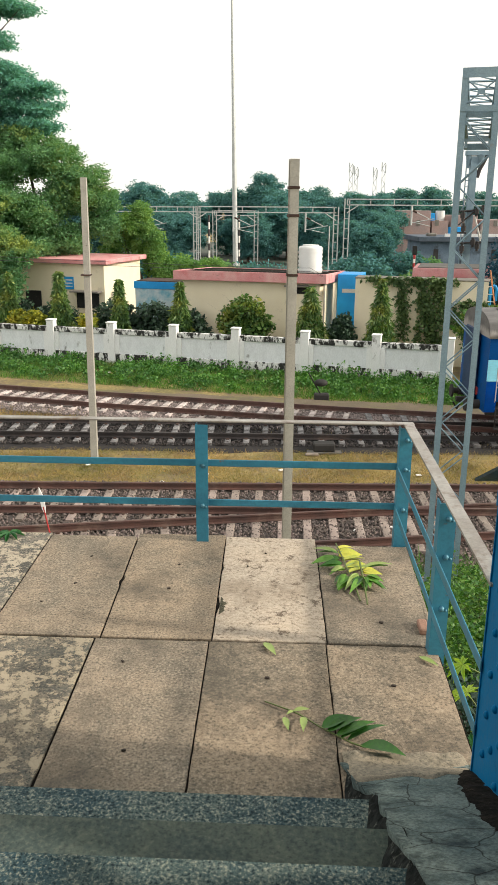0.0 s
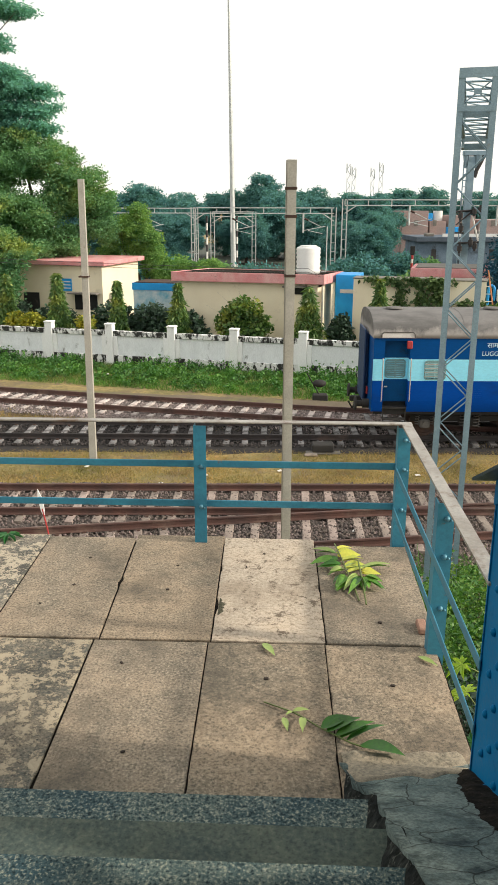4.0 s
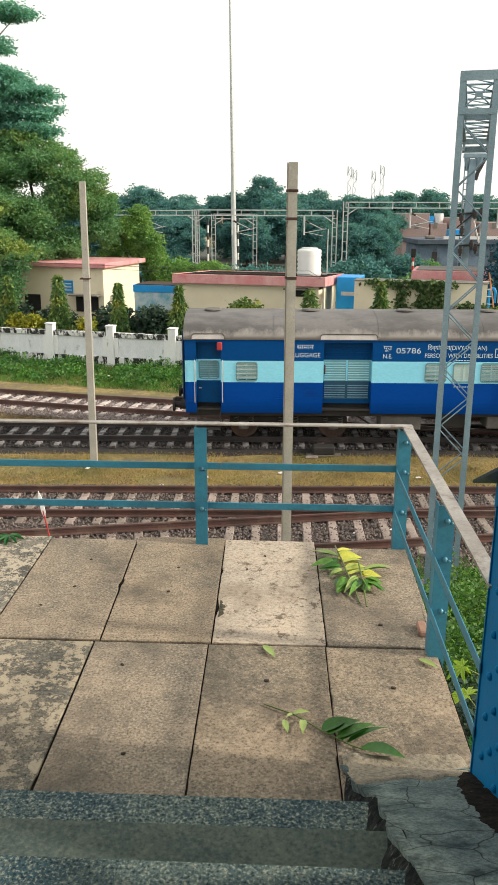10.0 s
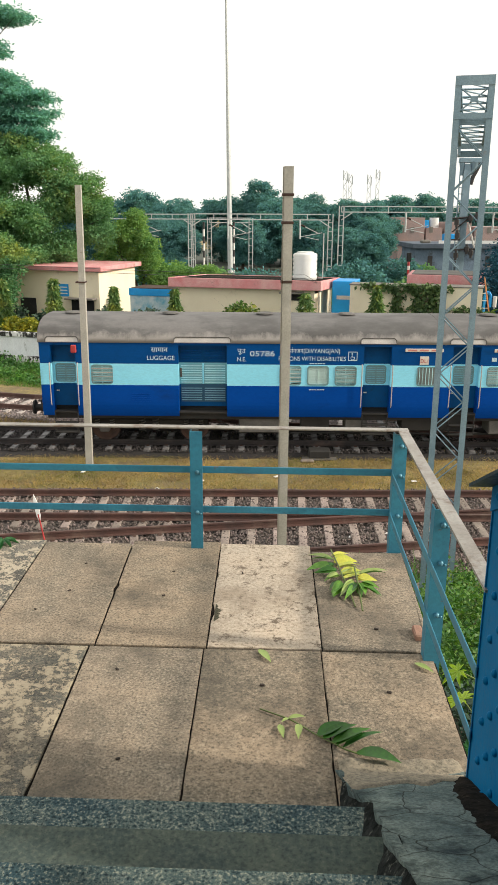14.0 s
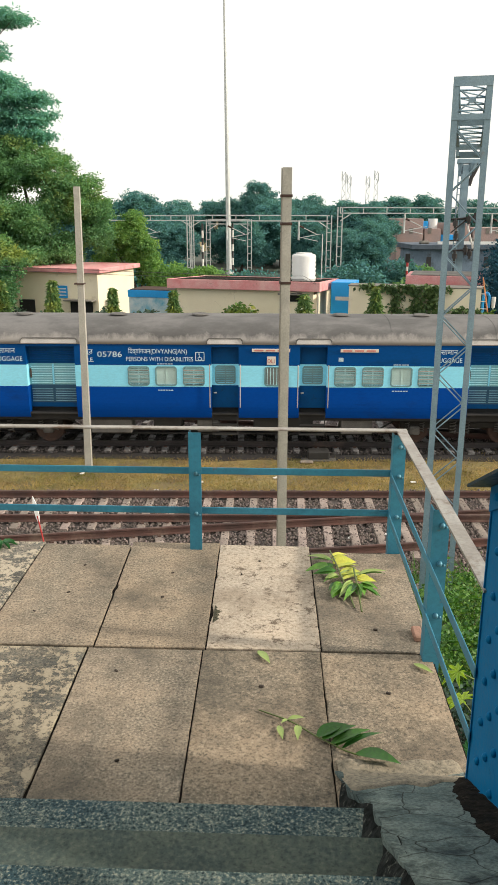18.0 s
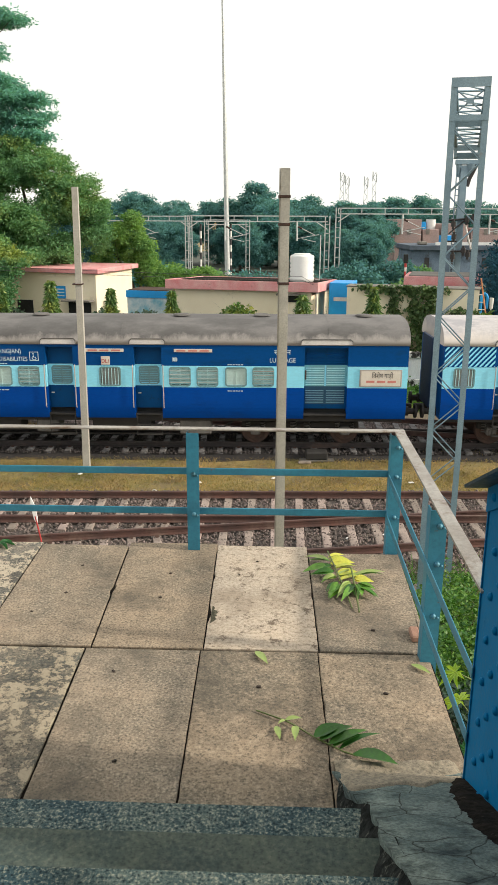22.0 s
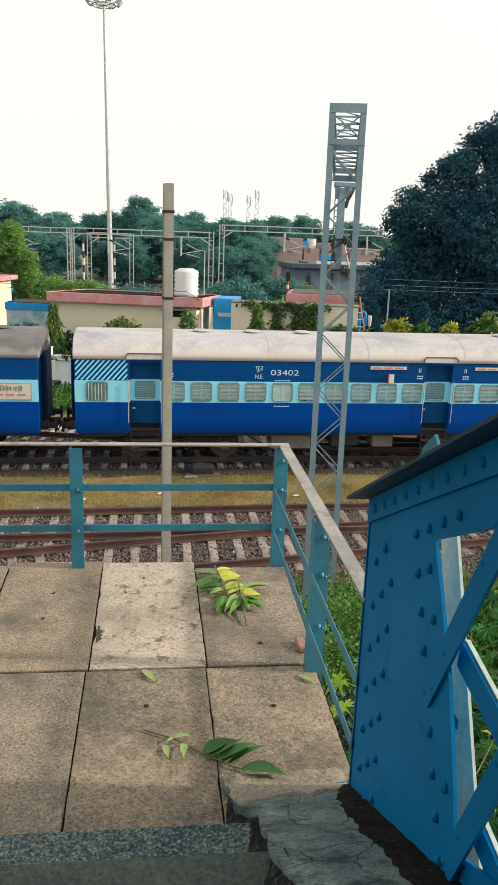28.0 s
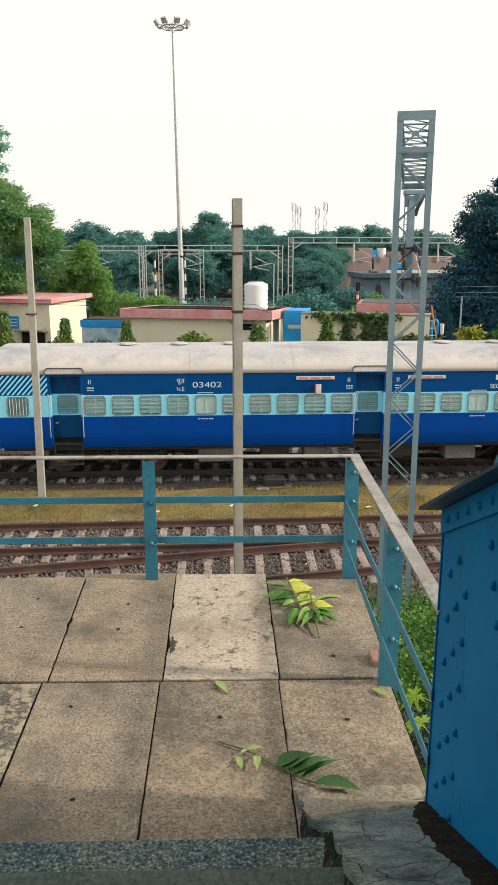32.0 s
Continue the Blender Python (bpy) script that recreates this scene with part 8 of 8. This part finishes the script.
# ---- railway yard and distance ----
def build_yard():
    def portal(x0, x1, y, zt, label, drops=(), m=None):
        th = thing("overhead_portal", label, "gantry", Matrix.Translation((0, y, GZ)), "yard portals")
        h = zt - GZ
        for x in (x0, x1):
            mb = MB()
            for d in (-0.22, 0.22):
                mb.box(x + d - 0.05, -0.06, 0, x + d + 0.05, 0.06, h)
            for k in range(9):
                mb.box(x - 0.2, -0.03, k * h / 9, x + 0.2, 0.03, k * h / 9 + 0.06)
            part("upright", mb, M_GALV, th, "pale lattice upright")
        bm_ = MB().box(x0, -0.06, h - 0.1, x1, 0.06, h).box(x0, -0.06, h - 0.62, x1, 0.06, h - 0.52)
        n = int((x1 - x0) / 2.2)
        for k in range(n):
            xa = x0 + (x1 - x0) * k / n
            bm_.box(xa - 0.04, -0.04, h - 0.55, xa + 0.04, 0.04, h - 0.05)
        part("beam", bm_, M_GALV, th, "pale double beam")
        for x, s in ((x0, 1), (x1, -1)):
            part("knee", MB().cyl((x, 0, h - 1.3), (x + s * 1.1, 0, h - 0.6), 0.05, n=5), M_GALV, th)
        for x in drops:
            d = part("drop_arm", MB().cyl((x, 0, h - 0.55), (x, 0, h - 2.4), 0.09, n=6), M_GALV, th, "hanging arm")
            part("cantilever", MB().cyl((x, 0, h - 1.0), (x + 1.9, 0, h - 1.9), 0.04, n=5).cyl((x, 0, h - 2.2), (x + 2.2, 0, h - 1.8), 0.04, n=5).cyl((x + 0.5, 0, h - 2.2), (x + 1.9, 0, h - 2.5), 0.035, n=5), M_GALV, d, "thin cantilever tubes")
            part("insulator", MB().cyl((x + 0.12, 0, h - 1.06), (x + 0.5, 0, h - 1.24), 0.09, n=8), M_RUST, d, "brown insulator")
    portal(-5.2, 8.6, 80, 7.25, "pale steel overhead line portal across the yard", (-1.5, 5.6))
    portal(9.4, 34, 78, 8.0, "tall pale overhead line portal across the yard", (15.6, 24.0))
    portal(-22, -5.7, 92, 7.2, "low pale overhead line portal by the wood", (-11.5,))
    portal(-4.0, 0.9, 96, 6.8, "small pale portal in the yard", ())
    for x, y in ((-3.9, 80.0), (-0.95, 82.0)):
        th = thing("striped_post", "dark and white banded steel post in the yard", "post", Matrix.Translation((x, y, GZ)), "striped posts")
        for k in range(10):
            part("band", MB().cyl((0, 0, k * 0.68), (0, 0, (k + 1) * 0.68), 0.1, n=8), M_UNDER_P if k % 2 else M_WHITE, th)
    b = thing("station_building", "long grey station building with a dark roof edge", "building", Matrix.Translation((0, 100, GZ)))
    # grey-blue of wall and roof edge includes the haze of the distance
    part("wall", MB().box(21.3, 0, 0, 34, 8, 3.6), mat("grey_blue_wall", (0.2, 0.27, 0.35), (0.1, 0.145, 0.2), 0.5, 0.85, 0, 0.1, 8, 0.3, (0.06, 0.07, 0.08), 0.7, 0.58, 0.06), b)
    part("roof", MB().box(20.9, -0.6, 3.6, 34.4, 8.6, 4.2, 0.05), mat("hazed_roof_edge", (0.1, 0.13, 0.17), (0.07, 0.09, 0.12), 0.8, 0.85, 0, 0.1, 8, 0.3), b, "dark roof edge")
    for xw, ww in ((23.0, 0.6), (26.4, 0.8), (30.2, 0.7)):
        w = part("window", MB().box(xw, -0.06, 1.5, xw + ww, -0.02, 2.7), M_UNDER_P, b)
        part("sill", MB().box(xw - 0.1, -0.15, 1.4, xw + ww + 0.1, -0.005, 1.5), M_CONC, w)
    part("parapet", MB().box(24.4, 0.4, 4.2, 33.0, 0.7, 4.55), M_WHITEP, b, "whitewashed roof parapet")
    part("roof_box", MB().box(25.6, 2.0, 4.2, 27.6, 4.0, 5.3, 0.04), M_WBLUE, b, "blue box on the roof")
    part("rubble", MB().box(22.4, 1.0, 4.2, 23.5, 2.2, 4.6, 0.1).box(28.8, 1.0, 4.2, 29.8, 2.2, 4.9, 0.1), M_CONC, b, "clutter on the roof")
    c = thing("brick_tenement", "reddish brick town houses beyond the yard", "building", Matrix.Translation((0, 135, GZ)))
    # brick greyed towards pink: distance haze as part of the colour
    brick = mat("hazed_red_brick", (0.42, 0.29, 0.26), (0.33, 0.26, 0.255), 0.5, 0.9, 0, 0.1, 6, 0.3)
    for x0, x1, z in ((25.8, 30.2, 7.2), (30.5, 33.2, 5.6), (33.6, 38, 6.5), (38.6, 44, 5.8)):
        w = part("house_block", MB().box(x0, 0, 0, x1, 9, z, 0.05), brick, c)
        for k in range(int((x1 - x0) / 1.6)):
            for q in range(2):
                part("window", MB().box(x0 + 0.5 + 1.6 * k, -0.06, 2.4 + 2.4 * q, x0 + 1.1 + 1.6 * k, -0.01, 3.3 + 2.4 * q), M_CONC, w)
    t = thing("roof_tank", "pale blue and white water tanks on a town roof", "water tank", Matrix.Translation((32.2, 137, 5.6 + GZ)))
    part("tank", MB().cyl((0, 0, 0), (0, 0, 1.6), 0.8, n=14), M_WHITEP, t)
    part("tank", MB().box(-2.4, -0.7, 0, -1.0, 0.7, 1.2, 0.05), M_WBLUE, t)
    for x, y, h in ((26.6, 215, 18.6), (28.6, 220, 18.0), (34.4, 225, 18.0), (36.2, 222, 19.2)):
        tw = thing("telecom_tower", "distant thin lattice telecom tower", "tower", Matrix.Translation((x, y, GZ)), "telecom towers")
        for sx in (-0.35, 0.35):
            part("leg", MB().cyl((sx * 2, 0, 0), (sx, 0, h), 0.06, 0.04, 5), M_HAZE, tw)
        br = MB()
        for k in range(14):
            z = h * k / 14
            r0, r1 = 0.7 - 0.35 * k / 14, 0.7 - 0.35 * (k + 1) / 14
            br.cyl((-r0 if k % 2 else r0, 0, z), (r1 if k % 2 else -r1, 0, h * (k + 1) / 14), 0.06, n=4)
        part("bracing", br, M_HAZE, tw)
        for xa, z0, z1 in ((-0.6, h - 2.2, h + 0.2), (0.48, h - 2.6, h - 0.4)):
            part("antenna", MB().box(xa, -0.1, z0, xa + 0.14, 0.1, z1), M_HAZE, tw)


def build_small():
    m = thing("marker_post", "leaning red post with a white painted plate", "post", Matrix.Translation((-4.42, 16.4, -0.26)) @ Matrix.Rotation(radians(-9), 4, "Y"))
    part("post", MB().cyl((0, 0, 0), (0, 0, 0.95), 0.018, n=8), M_RED, m)
    part("plate", MB().add([(x, y, z) for y in (-0.012, 0.012) for x, z in ((0.0, 0.74), (0.045, 0.9), (0.05, 1.2), (0.0, 1.42), (-0.045, 1.2), (-0.04, 0.9))], [(5, 4, 3, 2, 1, 0), (6, 7, 8, 9, 10, 11)] + [(i, (i + 1) % 6, 6 + (i + 1) % 6, 6 + i) for i in range(6)]), mat("fresh_white_paint", (0.9, 0.9, 0.9), (0.84, 0.84, 0.84), 4, 0.5, 0, 0, 30, 0.05), m, "white painted plate")
    p = thing("point_machine", "rusty point machine beside the train line", "point machine", Matrix.Translation((2.45, 24.0, GZ)))
    part("case", MB().box(-0.35, -0.22, 0.05, 0.35, 0.22, 0.32, 0.04), M_UNDER, p)
    part("base", MB().box(-0.55, -0.3, 0, 0.55, 0.3, 0.06, 0.01), M_UNDER2, p)
    part("rod", MB().cyl((0.1, 0.2, 0.16), (0.1, 1.6, 0.2), 0.025, n=6), M_RUST, p)
    part("stone", MB().box(-0.62, -0.5, 0, -0.2, -0.32, 0.08, 0.03), M_SLEEPER, p)
    l = thing("point_lever", "dark point lever stand beside the loop track", "lever", Matrix.Translation((3.0, 31.0, GZ)))
    part("stand", MB().box(-0.3, -0.2, 0, 0.3, 0.2, 0.3, 0.04), M_UNDER, l)
    part("lever", MB().cyl((0.0, 0, 0.2), (-0.55, 0, 1.15), 0.03, n=6), M_UNDER, l)
    part("weight", MB().ball((-0.05, -0.05, 0.75), 0.22, 10, 6, (1.3, 1, 0.7)), M_UNDER, l, "round counterweight")
    q = thing("roof_ladder", "orange and white ladder leaning on the red-roofed building", "ladder", Matrix.Translation((11.35, 38.5, 0)))
    orange = mat("orange_ladder_paint", (0.6, 0.2, 0.06), (0.55, 0.25, 0.12), 2, 0.6, 0, 0, 30, 0.2)
    for s in (0, 0.42):
        part("stile", MB().cyl((0.9 + s, 0, GZ), (-0.1 + s, 0, 4.3), 0.035, n=6), orange, q)
    for k in range(12):
        z = GZ + 0.3 + k * 0.36
        x = 0.9 - (z - GZ) / 4.68
        part("rung", MB().cyl((x, 0, z), (x + 0.42, 0, z), 0.02, n=6), M_WHITE, q)
    for x, y, top, r in ((12.7, 39.2, 4.0, 0.5), (15.45, 39.4, 3.95, 0.55)):
        rng_ = np.random.default_rng(int(x * 10))
        cy = thing("cypress", "dark narrow clipped cypress beyond the train line", "tree", Matrix.Translation((x, y, GZ)), "cypresses")
        h = top - GZ
        z = h * rng_.random(5200) ** 0.9
        rad = r * np.minimum(1, (1 - z / h) * 3 + 0.1) * (0.5 + 0.5 * rng_.random(5200) ** 0.4)
        an = rng_.uniform(0, 6.283, 5200)
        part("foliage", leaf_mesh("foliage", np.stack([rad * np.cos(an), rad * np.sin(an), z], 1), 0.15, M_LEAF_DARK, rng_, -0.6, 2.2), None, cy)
        part("trunk", MB().cyl((0, 0, 0), (0, 0, h * 0.9), 0.07, 0.02, 7), M_BARK, cy)
    bp = thing("vent_pipe", "bright blue bent pipe beside the ladder", "pipe", Matrix.Translation((11.85, 38.8, GZ)))
    part("pipe", MB().tube([(0, 0, 0), (0, 0, 3.75), (0.07, 0, 3.9), (0.2, 0, 3.92), (0.3, 0, 3.75), (0.3, 0, 3.2)], 0.07, 8), M_WBLUE, bp)
    part("cap", MB().cyl((0.52, 0, 3.2), (0.52, 0, 3.72), 0.09, 0.11, 10).cyl((0.52, 0, 0), (0.52, 0, 3.2), 0.03, n=6), M_WHITEP, bp, "white capped post")
    sg = thing("signal_post", "small red and white signal post in the yard", "signal", Matrix.Translation((12.4, 60.0, GZ)))
    part("mast", MB().cyl((0, 0, 0), (0, 0, 4.0), 0.06, n=8), M_UNDER_P, sg)
    for k in range(3):
        part("band", MB().cyl((0, 0, 3.3 + 0.3 * k), (0, 0, 3.6 + 0.3 * k), 0.09, n=10), M_RED if k % 2 == 0 else M_WHITE, sg)
    part("head", MB().box(-0.16, -0.1, 4.2, 0.16, 0.1, 4.85, 0.03), M_DARK, sg, "dark signal head")
    u = thing("utility_post", "white cable post carrying three wires past the dark tree", "post", Matrix.Translation((12.67, 37.0, 0)))
    part("post", MB().cyl((0, 0, GZ), (0, 0, 4.8), 0.04, n=8), M_GANTRY, u)
    part("bracket", MB().box(-0.31, -0.012, 4.74, 0.04, 0.012, 4.77).box(-0.32, -0.012, 4.74, -0.295, 0.012, 5.3), M_UNDER_P, u)
    for z in (4.79, 5.0, 5.28):
        part("wire", MB().tube([(-0.3, 0, z), (3.5, -0.1, z - 0.05), (8, -0.3, z - 0.06), (16, -0.6, z + 0.08)], 0.006, 5), M_GANTRY, u)
    oc = thing("overhead_cables", "two thin dark cables slung past the small hut", "cable", Matrix.Translation((0, 0, 0)))
    for dz in (0.0, -0.17):
        part("cable", MB().tube([(-14 + 2.0 * k, 38 + 0.05 * k, 4.94 + dz - 0.069 * k - 0.004 * (k * (9 - k))) for k in range(9)] + [(3.0, 38.8, 4.34 + dz), (3.7, 39.62, 3.9 + 0.2 * dz)], 0.01, 5), M_UNDER_P, oc)
    rng = random.Random(4)
    litter = MB().box(-0.08, -0.05, 0, 0.08, 0.05, 0.025, 0.01).mesh("litter", M_WHITE)
    for x, y in ((1.0, 22.0), (-1.2, 21.6), (-4.8, 22.4), (3.6, 20.6), (5.0, 21.6), (5.6, 21.8), (2.6, 17.2), (3.5, 17.4), (-2.4, 20.9), (-9.0, 36.5), (-6.4, 35.6), (3.9, 29.0), (-6.2, 16.6)):
        single("litter", litter, None, "scrap of white litter on the ground", "litter", Matrix.Translation((x, y, GZ + 0.16 if 15 < y < 20 or y > 28 else GZ + 0.05)) @ Matrix.Rotation(rng.random() * 3, 4, "Z"), "litter")


LUGGAGE_COACH, SECOND_COACH, WHEELSETS = build_train()
build_ground()
build_yard_ground()
build_earth_strip()
build_tracks()
build_stones()
build_wall()
build_huts()
build_landing()
build_unseen_flight()
build_railing()
build_truss()
build_poles()
build_portal()
build_line_mast()
build_light_mast()
build_garden()
build_trees()
build_yard()
build_grass()
build_verge_weeds()
build_near_plants()
build_sprigs()
build_small()
motions()
